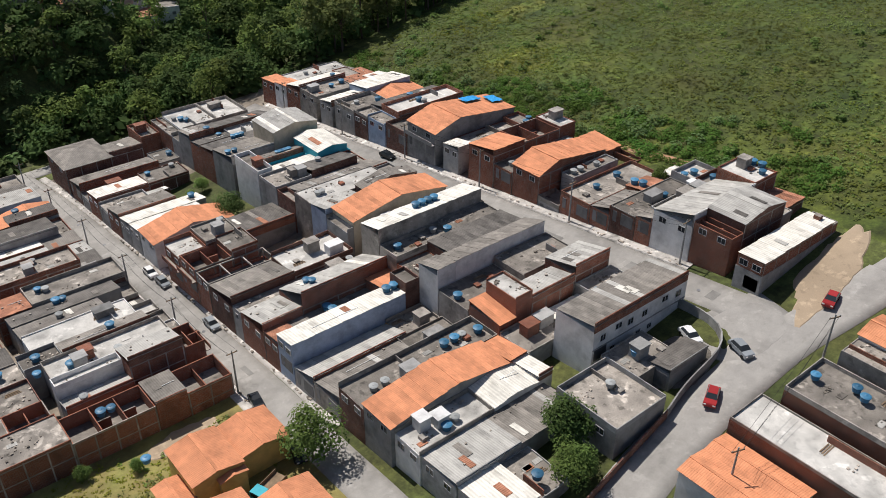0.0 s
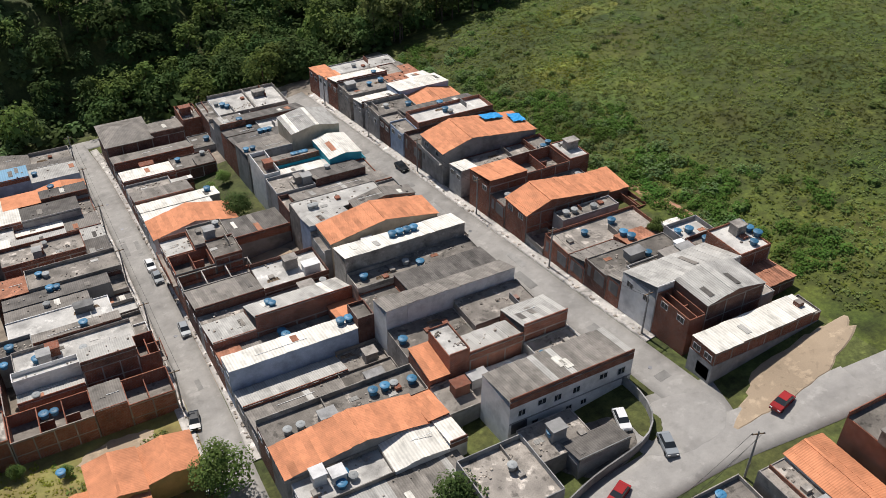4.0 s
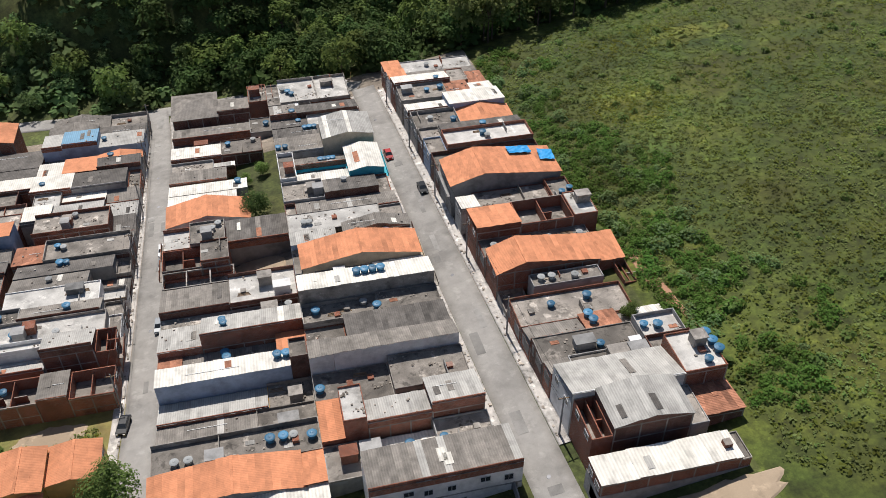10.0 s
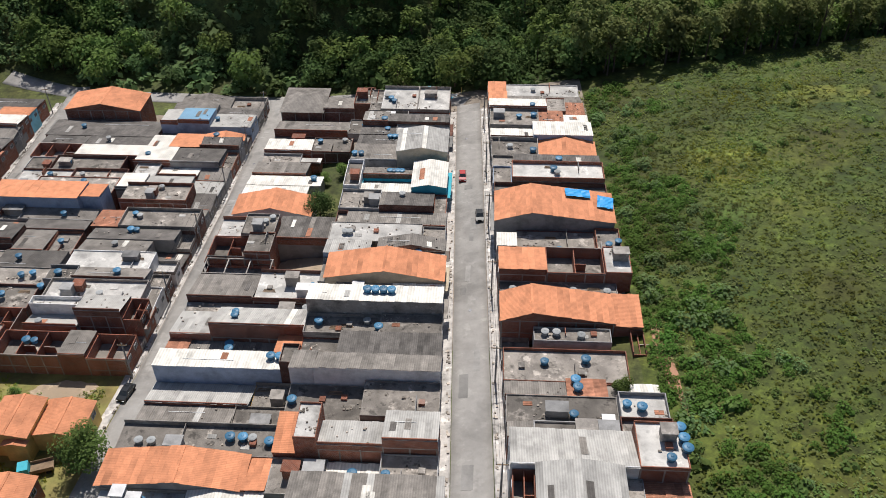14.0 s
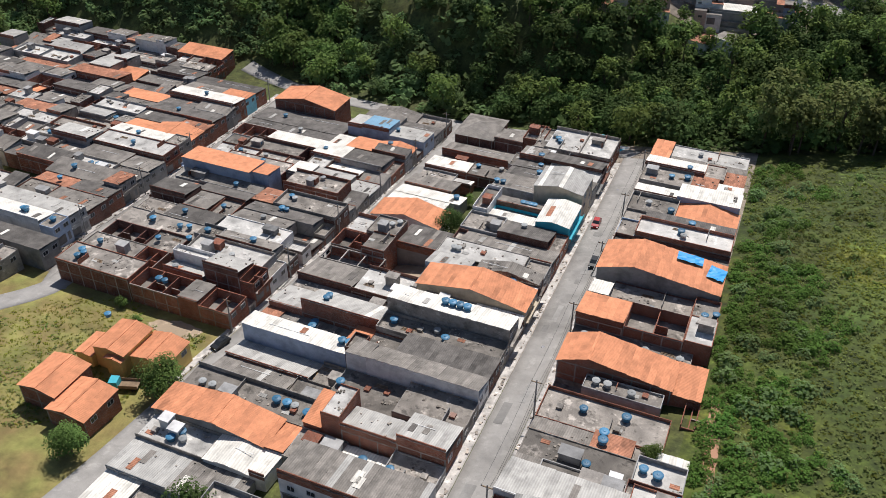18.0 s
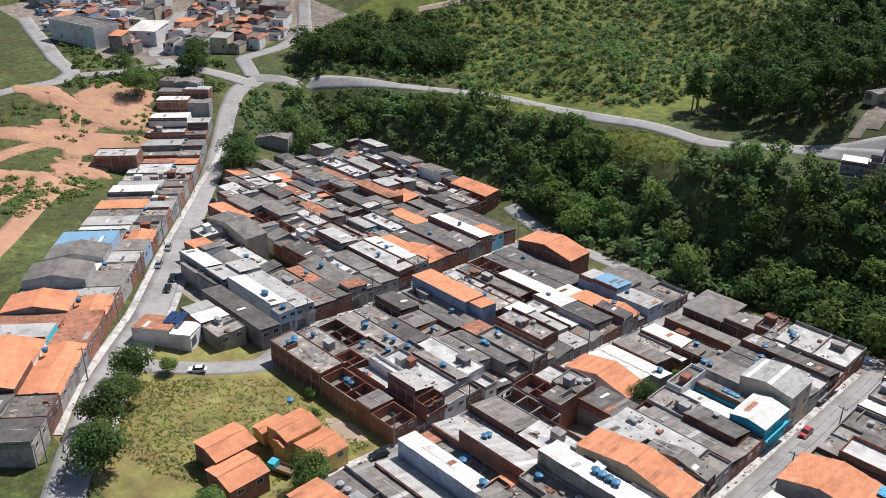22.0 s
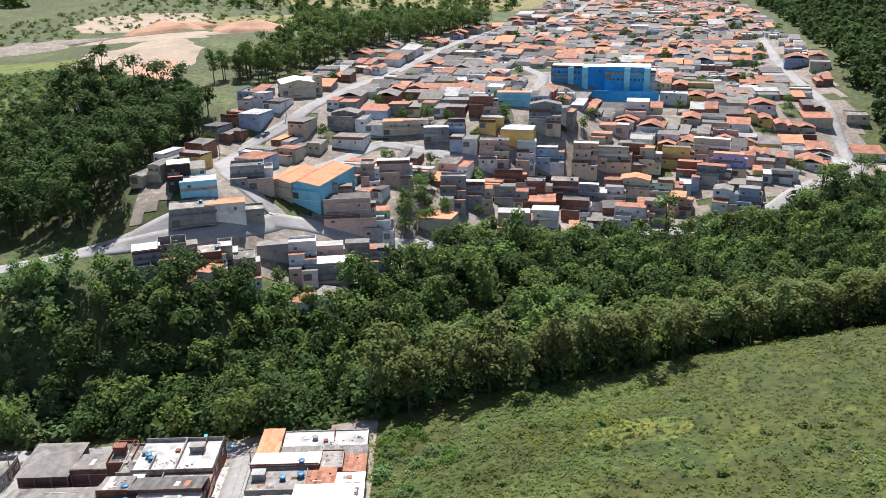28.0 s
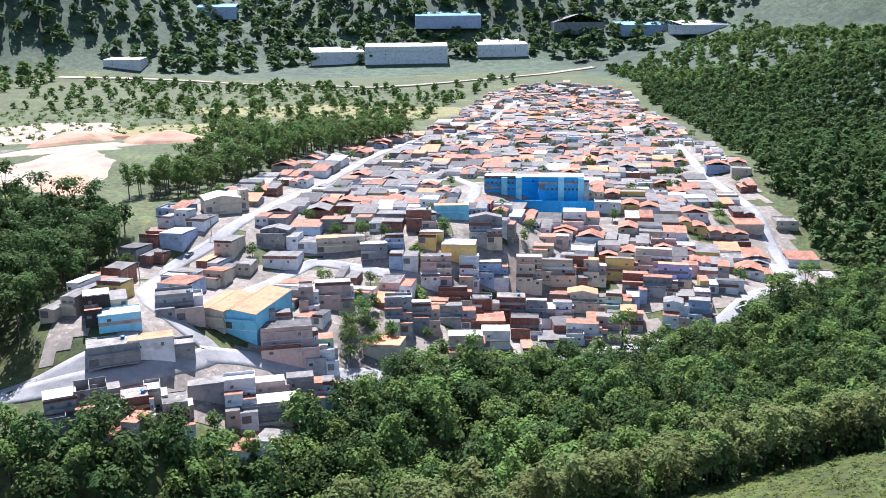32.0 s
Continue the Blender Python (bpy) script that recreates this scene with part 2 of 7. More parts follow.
foliage("leaf_dark", (0.075, 0.118, 0.036))
foliage("leaf_mid", (0.115, 0.17, 0.046))
foliage("leaf_light", (0.15, 0.21, 0.055))
foliage("leaf_olive", (0.165, 0.19, 0.065), 0.3, 0.42)
foliage("leaf_lush", (0.09, 0.165, 0.032))
foliage("shrub", (0.145, 0.215, 0.082), 0.3, 0.42)
foliage("field_tuft", (0.18, 0.215, 0.075), 0.5, 0.5)
foliage("field_bright", (0.21, 0.225, 0.03), 0.3, 0.5)
foliage("field_olive", (0.145, 0.168, 0.035), 0.45, 0.5)
glass = bpy.data.materials.new("glass_pane")
glass.use_nodes = True
gb = glass.node_tree.nodes["Principled BSDF"]
gb.inputs["Base Color"].default_value, gb.inputs["Roughness"].default_value = (0.03, 0.035, 0.04, 1), 0.08
MATS["glass"] = glass
solar = bpy.data.materials.new("solar_cell")
solar.use_nodes = True
sb = solar.node_tree.nodes["Principled BSDF"]
sb.inputs["Base Color"].default_value, sb.inputs["Roughness"].default_value = (0.02, 0.05, 0.13, 1), 0.15
MATS["solar"] = solar

# ---- terrain ----
LAND = [(-34, 252, 15), (-70, 258, 17), (-44, 313, 32), (-28, 450, 35), (8, 340, 19), (40, 285, 2), (77, 433, 31), (113, 499, 33),
        (168, 502, 27), (162, 464, 16), (216, 516, 18), (175, 397, 7), (118, 345, -2), (150, 320, -6), (240, 400, 0),
        (-60, 226, -13), (-120, 232, -13), (0, 232, -10), (50, 240, -7), (110, 262, -5), (190, 290, -4)]
AFAR = [(-195, 275, 7), (-250, 244, 6.5), (-319, 208, 8), (-115, 275, 14), (-180, 330, 20), (-140, 440, 42), (-60, 600, 44), (60, 640, 36), (200, 640, 22), (330, 560, 30), (420, 420, 48),
        (330, 330, 24), (-420, 170, 12), (-520, 330, 40), (-330, 420, 40), (-700, 250, 70), (-420, 20, 0), (300, 900, 26), (-200, 900, 34), (0, 1250, 40), (400, 1250, 44), (-400, 1200, 45), (150, 1050, 32)]
REST = [(-1100, 900, 190), (-600, 1800, 260), (300, 2100, 270), (1100, 1600, 240), (900, 500, 130), (800, -300, 90), (0, -700, 60), (-900, -300, 110), (650, 800, 90), (-700, 700, 100), (760, 1200, 100)]


def soft(v, k=6.0):
    return k * np.log1p(np.exp(np.clip(v / k, -40, 40)))


def step(a, b, v):
    u = np.clip((v - a) / (b - a), 0, 1)
    return u * u * (3 - 2 * u)


def ground_z(x, y):
    """The height of the land: the quarter's folded slope, and rolling country round it."""
    x, y = np.asarray(x, float), np.asarray(y, float)
    q = 7 - 0.1 * y + 0.165 * (soft(x + 58) - 0.5 * soft(x - 60)) + np.clip((-58 - x) / 57, 0, 1.6) * np.clip(0.045 * (100 - y), -1.5, 2.5)
    top, tot = 0 * x, 0 * x
    for px, py, pz in LAND + AFAR + REST:
        d2 = (x - px) ** 2 + (y - py) ** 2
        w = 1 / (d2 + 500.0) ** 2
        top, tot = top + w * pz, tot + w
    edge = np.where(x > 0, 194 + 0.13 * x, 212 + 0 * x) - np.where((x > -25) & (x <= 0), 0.0, 0.0)
    b = np.maximum(np.maximum(step(0, 42, y - edge), step(235, 330, -x)), np.maximum(step(260, 420, x), step(20, 160, -y)))
    return q * (1 - b) + b * top / tot


def gz(x, y):
    return float(ground_z(x, y))


# ---- mesh building ----
class Form:
    """A mesh in the making: vertices and faces."""

    def __init__(self):
        self.v, self.f = [], []

    def quad(self, *p):
        k = len(self.v)
        self.v += p
        self.f.append(tuple(range(k, k + len(p))))
        return self

    def box(self, x0, x1, y0, y1, z0, z1):
        k = len(self.v)
        self.v += [(x0, y0, z0), (x1, y0, z0), (x1, y1, z0), (x0, y1, z0), (x0, y0, z1), (x1, y0, z1), (x1, y1, z1), (x0, y1, z1)]
        self.f += [tuple(k + i for i in q) for q in ((0, 3, 2, 1), (4, 5, 6, 7), (0, 1, 5, 4), (1, 2, 6, 5), (2, 3, 7, 6), (3, 0, 4, 7))]
        return self

    def sheet(self, a, b, c, d, thick):
        """A thin plate on four corners, counter-clockwise from above."""
        k = len(self.v)
        self.v += [(*p[:2], p[2] - thick) for p in (a, b, c, d)] + [a, b, c, d]
        self.f += [tuple(k + i for i in q) for q in ((0, 3, 2, 1), (4, 5, 6, 7), (0, 1, 5, 4), (1, 2, 6, 5), (2, 3, 7, 6), (3, 0, 4, 7))]
        return self

    def ring(self, cx, cy, rz, sides=12):
        """A turned body from (radius, height) pairs."""
        k = len(self.v)
        for r, z in rz:
            self.v += [(cx + r * math.cos(2 * math.pi * i / sides), cy + r * math.sin(2 * math.pi * i / sides), z) for i in range(sides)]
        for j in range(len(rz) - 1):
            for i in range(sides):
                a, b = k + j * sides + i, k + j * sides + (i + 1) % sides
                self.f.append((a, b, b + sides, a + sides))
        self.f.append(tuple(k + (len(rz) - 1) * sides + i for i in range(sides)))
        self.f.append(tuple(k + i for i in reversed(range(sides))))
        return self

    def mesh(self, name, mat):
        me = bpy.data.meshes.new(name)
        me.from_pydata(self.v, [], self.f)
        me.materials.append(MATS[mat] if isinstance(mat, str) else mat)
        me.update()
        return me


MADE = []


def part(name, form, mat, parent, label=""):
    ob = new(name, form.mesh(name, mat) if isinstance(form, Form) else form)
    ob.parent = parent
    MADE.append(ob)
    if label:
        ob["label"] = label
    return ob


def thing(name, x, y, z, turn, label, category, group="", kind=""):
    ob = new(name)
    ob.empty_display_size = 0.5
    ob.matrix_world = pose(x, y, z, 0, 0, turn)
    return tagged(ob, label, category, group, kind)


def land_mesh(name, xs, ys, mat, lift=0.0):
    X, Y = np.meshgrid(xs, ys, indexing="ij")
    Z = ground_z(X, Y) + lift
    nx, ny = X.shape
    v = np.stack([X, Y, Z], -1).reshape(-1, 3)
    i, j = np.meshgrid(np.arange(nx - 1), np.arange(ny - 1), indexing="ij")
    a = (i * ny + j).ravel()
    f = np.stack([a, a + ny, a + ny + 1, a + 1], -1)
    return bulk(name, v, f, mat)


def bulk(name, v, f, mat, smooth=False):
    me = bpy.data.meshes.new(name)
    v, f = np.asarray(v, np.float32), np.asarray(f, np.int32)
    k = f.shape[1]
    me.vertices.add(len(v))
    me.vertices.foreach_set("co", v.ravel())
    me.loops.add(f.size)
    me.loops.foreach_set("vertex_index", f.ravel())
    me.polygons.add(len(f))
    me.polygons.foreach_set("loop_start", np.arange(0, f.size, k, dtype=np.int32))
    me.update(calc_edges=True)
    me.materials.append(MATS[mat] if isinstance(mat, str) else mat)
    if smooth:
        me.shade_smooth()
    return me


def spread(lo, hi, inner_lo, inner_hi, fine, grow=1.13):
    xs = list(np.arange(inner_lo, inner_hi + fine, fine))
    d = fine
    while xs[-1] < hi:
        d *= grow
        xs.append(xs[-1] + d)
    d = fine
    while xs[0] > lo:
        d *= grow
        xs.insert(0, xs[0] - d)
    return np.array(xs)


land = tagged(new("ground", land_mesh("ground", spread(-2600, 2600, -260, 300, 3.5), spread(-2000, 2800, 0, 900, 3.5), "field_grass")),
              "rolling green grass land round the quarter", "ground", kind="structure")
land.data.materials.append(MATS["meadow_grass"])
mid = np.empty(len(land.data.polygons) * 3, np.float32)
land.data.polygons.foreach_get("center", mid)
mid = mid.reshape(-1, 3)
rough_meadow = (mid[:, 0] > 26) & (mid[:, 0] < 330) & (mid[:, 1] > 20) & (mid[:, 1] < 214 + 0.14 * mid[:, 0])
cover = rough_meadow.astype(np.int32)
land.data.materials.append(MATS["hill_dirt"])
land.data.materials.append(MATS["dry_grass"])
mx, my = mid[:, 0], mid[:, 1]
cover[(mx > -150) & (mx < 27) & (my > 92) & (my < 204) & ~((mx > -43) & (mx < -28) & (my > 132) & (my < 170))] = 2
cover[(mx > -126) & (mx < -62) & (my > 40) & (my < 90) & (mx + my * 1.2 > -60)] = 3
cover[(mx > -520) & (mx < -342) & (my > 172) & (my < 308)] = 2
land.data.materials.append(MATS["clearing_grass"])
land.data.materials.append(MATS["far_forest"])
cover[(mx > -345) & (mx < -118) & (my > 276) & (my < 560)] = 4
cover[(my > 1450) | ((mx < -430) & (my > 650)) | ((mx > 440) & (my > 380))] = 5
land.data.polygons.foreach_set("material_index", cover)


def smooth_line(points, step_m=3.0):
    p = np.array(points, float)
    seg = np.r_[0, np.cumsum(np.hypot(*np.diff(p, axis=0).T))]
    t = np.linspace(0, seg[-1], max(4, int(seg[-1] / 1.0)))
    q = np.stack([np.interp(t, seg, p[:, k]) for k in range(2)], -1)
    if len(p) > 2:
        ker = np.hanning(17)
        ker /= ker.sum()
        pad = np.r_[2 * q[:1] - q[8:0:-1], q, 2 * q[-1:] - q[-2:-10:-1]] if len(q) > 9 else q
        if len(q) > 9:
            q = np.stack([np.convolve(pad[:, k], ker, "valid") for k in range(2)], -1)
    n = max(3, int(seg[-1] / step_m))
    return q[np.linspace(0, len(q) - 1, n).astype(int)]


ROADS = []


def ribbon(name, points, half, mat, lift, label, kerb=0.0, category="road", side=0.0):
    """A strip laid on the land along a line; kerb: the height of its edge above the land."""
    q = smooth_line(points)
    tan = np.gradient(q, axis=0)
    tan /= np.linalg.norm(tan, axis=1)[:, None]
    nor = np.stack([tan[:, 1], -tan[:, 0]], -1)
    mid = q + nor * side
    cols = np.linspace(-half, half, 5)
    rows = [mid + nor * c for c in cols]
    v = []
    for r in rows:
        z = ground_z(r[:, 0], r[:, 1]) + lift
        v.append(np.c_[r, z])
    down = [np.c_[rows[0], v[0][:, 2] - lift - 0.5], np.c_[rows[-1], v[-1][:, 2] - lift - 0.5]]
    allv = np.concatenate([down[0]] + v + [down[1]])
    n, c = len(q), len(cols) + 2
    i, j = np.meshgrid(np.arange(c - 1), np.arange(n - 1), indexing="ij")
    a = (i * n + j).ravel()
    ob = new(name, bulk(name, allv, np.stack([a, a + n, a + n + 1, a + 1], -1), mat))
    if name == "road":
        ROADS.append((q, half))
    return tagged(ob, label, category, kind="structure")

# ---- houses ----
WALLS = {"brick": "bare red hollow brick", "brick_dark": "weathered brown brick", "render_grey": "grey rendered", "render_white": "white rendered",
         "render_beige": "beige rendered", "render_blue": "pale blue rendered", "render_yellow": "yellow rendered", "render_ochre": "ochre rendered",
         "render_teal": "teal painted", "render_sky": "sky-blue painted", "render_pink": "dusky pink rendered", "render_purple": "lilac painted",
         "render_green": "pale green painted", "school_blue": "bright blue painted", "black_panel": "black clad", "concrete": "bare concrete"}
ROOFS = {"slab": "flat concrete slab roof", "lite": "pale concrete roof terrace", "fibro": "grey corrugated fibre-cement roof", "dark": "dark corrugated fibre-cement roof",
         "pale": "pale corrugated roof", "white": "white-painted sheet roof", "tile": "orange clay-tile gable roof", "mono": "orange clay-tile lean-to roof",
         "old": "old weathered clay-tile roof", "gable": "grey corrugated gable roof", "wgable": "white sheet gable roof", "open": "unfinished open brick rooms",
         "hip": "grey hipped roof", "lgable": "pale grey gable roof", "beams": "open concrete beams", "sky": "pale blue sheet roof", "clay": "rusty red sheet roof"}
SHEET = {"fibro": "fibro", "dark": "fibro_dark", "pale": "fibro_light", "white": "white_roof", "sky": "roof_blue", "mono": "clay_tile", "old": "clay_old", "clay": "clay_old",
         "tile": "clay_tile", "gable": "fibro", "wgable": "white_roof", "lgable": "fibro_light", "hip": "fibro"}
rnd = random.Random(7)


SPLIT = [False]


def sheets(parent, name, x0, x1, zf, y0, y1, mat, pitch=1.05, thick=0.05):
    """A sheet roof. Split: every sheet is a part of its own on one shared mesh; else one folded surface with a lap at every sheet."""
    n = max(1, round((x1 - x0) / pitch))
    w = (x1 - x0) / n
    if SPLIT[0]:
        f = Form().sheet((0, y0, zf(x0, y0) - zf(x0, 0)), (w + 0.04, y0, zf(x0 + w, y0) - zf(x0, 0)), (w + 0.04, y1, zf(x0 + w, y1) - zf(x0, 0)), (0, y1, zf(x0, y1) - zf(x0, 0)), thick)
        me = f.mesh(name + "_sheet", mat)
        odd = f.mesh(name + "_sheet", {"fibro": "fibro_light", "fibro_dark": "fibro", "fibro_light": "white_roof"}.get(mat, mat))
        for i in range(n):
            ob = part(name + "_sheet", odd if rnd.random() < 0.05 else me, mat, parent)
            ob.location = (x0 + i * w, rnd.uniform(-0.06, 0.06), zf(x0 + i * w, 0) + 0.02 * (i % 2) + rnd.uniform(0, 0.02))
        return
    form = Form()
    top = []
    for i in range(n):
        dz = 0.022 * (i % 2) + rnd.uniform(0, 0.015)
        top += [(x0 + i * w, dz), (x0 + (i + 1) * w, dz)]
    for y in (y0, y1):
        form.v += [(x, y, zf(x, y) + dz) for x, dz in top] + [(x, y, zf(x, y) + dz - thick) for x, dz in reversed(top)]
    m = 2 * len(top)
    for i in range(m):
        j = (i + 1) % m
        form.f.append((i, j, m + j, m + i))
    form.f += [tuple(reversed(range(m))), tuple(range(m, 2 * m))]
    part(name, form, mat, parent)


PLAIN = [False]


def window(parent, face, at, z, w, h, wx, wy):
    """A framed pane in the wall on side face (e, w, n or s) of a body that reaches wx and wy from the middle."""
    fr, pane = Form(), Form()
    if PLAIN[0]:
        if rnd.random() < 0.3:
            return None
        w, h = w * rnd.uniform(0.5, 0.9), h * rnd.uniform(0.6, 1.0)
        oriented(pane, face, at - w / 2, at + w / 2, z, z + h, 0.0, 0.05, wx, wy)
        return part("window", pane, "far_pane", parent)
    t = 0.07
    for a0, a1, b0, b1 in ((-w / 2, w / 2, 0, t), (-w / 2, w / 2, h - t, h), (-w / 2, -w / 2 + t, t, h - t), (w / 2 - t, w / 2, t, h - t), (-t / 2, t / 2, t, h - t)):
        oriented(fr, face, at + a0, at + a1, z + b0, z + b1, 0.0, 0.08, wx, wy)
    oriented(pane, face, at - w / 2 + t, at + w / 2 - t, z + t, z + h - t, 0.0, 0.025, wx, wy)
    ob = part("window", fr, "window_frame", parent)
    part("pane", pane, "glass", ob)
    return ob


def oriented(form, face, a0, a1, z0, z1, d0, d1, wx, wy):
    if face == "e":
        form.box(wx + d0, wx + d1, a0, a1, z0, z1)
    elif face == "w":
        form.box(-wx - d1, -wx - d0, a0, a1, z0, z1)
    elif face == "n":
        form.box(a0, a1, wy + d0, wy + d1, z0, z1)
    else:
        form.box(a0, a1, -wy - d1, -wy - d0, z0, z1)


def body(parent, wx, wy, foot, h, roof, wall, front, openings=True, ridge=None, top=0.0):
    """One block of a house, centred on its parent: walls from the foot (below the land) to h, its roof, and the openings of its street front."""
    walls = Form()
    t = 0.16
    if roof in ("open", "beams"):
        zf = h - 2.6
        walls.box(-wx, wx, -wy, wy, foot, zf)
        for b in ((-wx, wx, -wy, -wy + t), (-wx, wx, wy - t, wy), (-wx, -wx + t, -wy + t, wy - t), (wx - t, wx, -wy + t, wy - t)):
            walls.box(*b, zf, h + rnd.uniform(-0.35, 0.15) if roof == "open" else h - 1.9)
        part("wall", walls, wall, parent)
        n = max(2, int(wx * 2 / 3.6))
        for i in range(1, n):
            x = -wx + 2 * wx * i / n + rnd.uniform(-0.4, 0.4)
            if roof == "open":
                part("partition_wall", Form().box(x, x + t, -wy + t, wy - t, zf, h - rnd.uniform(0.1, 0.8)), wall, parent)
                if rnd.random() < 0.6:
                    part("partition_wall", Form().box(x + t, x + 2.2, -0.1, 0.06, zf, h - rnd.uniform(0.2, 1.0)), wall, parent)
        if roof == "beams":
            beams = Form()
            for i in range(n + 1):
                x = -wx + 2 * (wx - 0.15) * i / n
                beams.box(x, x + 0.22, -wy + 0.22, wy - 0.22, h - 0.3, h)
                for y in (-wy, wy - 0.22):
                    beams.box(x, x + 0.22, y, y + 0.22, zf, h - 0.3)
            beams.box(-wx, wx, -wy, -wy + 0.2, h - 0.298, h - 0.02)
            beams.box(-wx, wx, wy - 0.2, wy, h - 0.298, h - 0.02)
            part("beam_frame", beams, "concrete", parent, "bare concrete beam frame")
        part("floor_slab", Form().box(-wx + t, wx - t, -wy + t, wy - t, zf, zf + 0.06), "slab", parent)
    elif roof in ("slab", "lite"):
        walls.box(-wx, wx, -wy, wy, foot, h)
        part("wall", walls, wall, parent)
        part("roof_slab", Form().box(-wx + 0.12, wx - 0.12, -wy + 0.12, wy - 0.12, h, h + 0.05), "slab" if roof == "slab" else "slab_light", parent)
        rim = Form()
        e = rnd.choice((0.25, 0.4, 0.7, 0.9))
        gap = rnd.random() < 0.35
        for k, b in enumerate(((-wx, wx, -wy, -wy + 0.13), (-wx, wx, wy - 0.13, wy), (-wx, -wx + 0.13, -wy + 0.13, wy - 0.13), (wx - 0.13, wx, -wy + 0.13, wy - 0.13))):
            if not (gap and k == 2):
                rim.box(*b, h, h + e + rnd.uniform(-0.08, 0.08))
        part("parapet", rim, wall if rnd.random() < 0.6 else "concrete", parent)
        if not PLAIN[0]:
            clutter(parent, wx, wy, h + 0.05)
    elif roof == "hip":
        walls.box(-wx, wx, -wy, wy, foot, h)
        part("wall", walls, wall, parent)
        r, o = Form(), 0.4
        z1, d = h + 1.7, min(wx, wy) * 0.85
        a, b, c, dd = (-wx - o, -wy - o, h), (wx + o, -wy - o, h), (wx + o, wy + o, h), (-wx - o, wy + o, h)
        p, q = (-wx + d, 0, z1), (wx - d, 0, z1)
        r.quad(a, b, q, p).quad(b, c, q).quad(c, dd, p, q).quad(dd, a, p).quad(a, dd, c, b)
        part("roof", r, "fibro", parent)
    else:
        two = roof in ("tile", "gable", "wgable", "lgable")
        rise = min(2.0, 0.2 * wx) if two else rnd.uniform(0.45, 0.9)
        tilt = -1 if top or rnd.random() < 0.85 else 1
        top = top or rise
        rx = 0.0 if ridge is None else ridge * wx

        def z_two(x, y):
            return h + 0.06 + top * (1 - ((x - rx) / (wx - rx) if x > rx else (rx - x) / (wx + rx)))

        def z_one(x, y):
            return h + 0.1 + top * (0.5 + 0.5 * tilt * y / wy)
        zf = z_two if two else z_one
        k = len(walls.v)
        walls.box(-wx, wx, -wy, wy, foot, h)
        if two:
            for y0, y1 in ((-wy, -wy + t), (wy - t, wy)):
                k = len(walls.v)
                walls.v += [(-wx, y0, h), (wx, y0, h), (rx, y0, h + top - 0.02), (-wx, y1, h), (wx, y1, h), (rx, y1, h + top - 0.02)]
                walls.f += [(k, k + 1, k + 2), (k + 3, k + 5, k + 4), (k, k + 2, k + 5, k + 3), (k + 2, k + 1, k + 4, k + 5), (k, k + 3, k + 4, k + 1)]
        else:
            yh, yl = (wy - t, wy) if tilt > 0 else (-wy, -wy + t)
            walls.box(-wx, wx, yh, yl, h, h + top)
        part("wall", walls, wall, parent)
        o = 0.25 if roof in ("tile", "mono", "old") else 0.12
        if two:
            sheets(parent, "roof", -wx - o, rx, zf, -wy - o, wy + o, SHEET[roof])
            sheets(parent, "roof", rx, wx + o, zf, -wy - o, wy + o, SHEET[roof])
        else:
            sheets(parent, "roof", -wx - 0.05, wx + 0.05, zf, -wy - o, wy + o, SHEET[roof])
        if not PLAIN[0] and wx * wy > 6:
            litter(parent, wx, wy, zf, roof)
        if roof in ("tile", "gable"):
            part("ridge_cap", Form().sheet((rx - 0.2, -wy - o, h + top + 0.12), (rx + 0.2, -wy - o, h + top + 0.12), (rx + 0.2, wy + o, h + top + 0.12), (rx - 0.2, wy + o, h + top + 0.12), 0.08), SHEET[roof], parent)
        elif roof not in ("mono", "old", "wgable", "lgable") and rnd.random() < 0.6:
            part("party_wall", Form().box(-wx, wx, -wy - 0.005, -wy + 0.13, h - 0.2, h + top + rnd.uniform(0.2, 0.7)), rnd.choice((wall, wall, "brick", "brick_dark")), parent)
    if wall in ("brick", "brick_dark") and not PLAIN[0] and wx > 2.5:
        grid = Form()
        n = max(1, round(2 * wx / 3.4))
        for i in range(n + 1):
            x = -wx + (2 * wx - 0.22) * i / n
            grid.box(x, x + 0.22, -wy - 0.012, -wy + 0.05, foot, h)
        for z in (h - 0.3, h - 3.0):
            if z > 0.3:
                grid.box(-wx, wx, -wy - 0.016, -wy + 0.05, z, z + 0.2)
        part("concrete_frame", grid, "concrete", parent, "bare concrete columns and ring beams")
    if PLAIN[0] and h > 5 and roof != "open":
        for s in range(1, int(h / 2.8) + 1):
            if h - 2.8 * s > 0.5:
                shelf = Form()
                oriented(shelf, "s", -wx, wx * rnd.choice((0.1, 1.0, 1.0)), h - 2.8 * s - 0.12, h - 2.8 * s + rnd.choice((0.04, 0.9)), 0.0, rnd.choice((0.12, 0.9)), wx, wy)
                part("balcony", shelf, rnd.choice((wall, "concrete", "render_white", "render_grey")), parent)
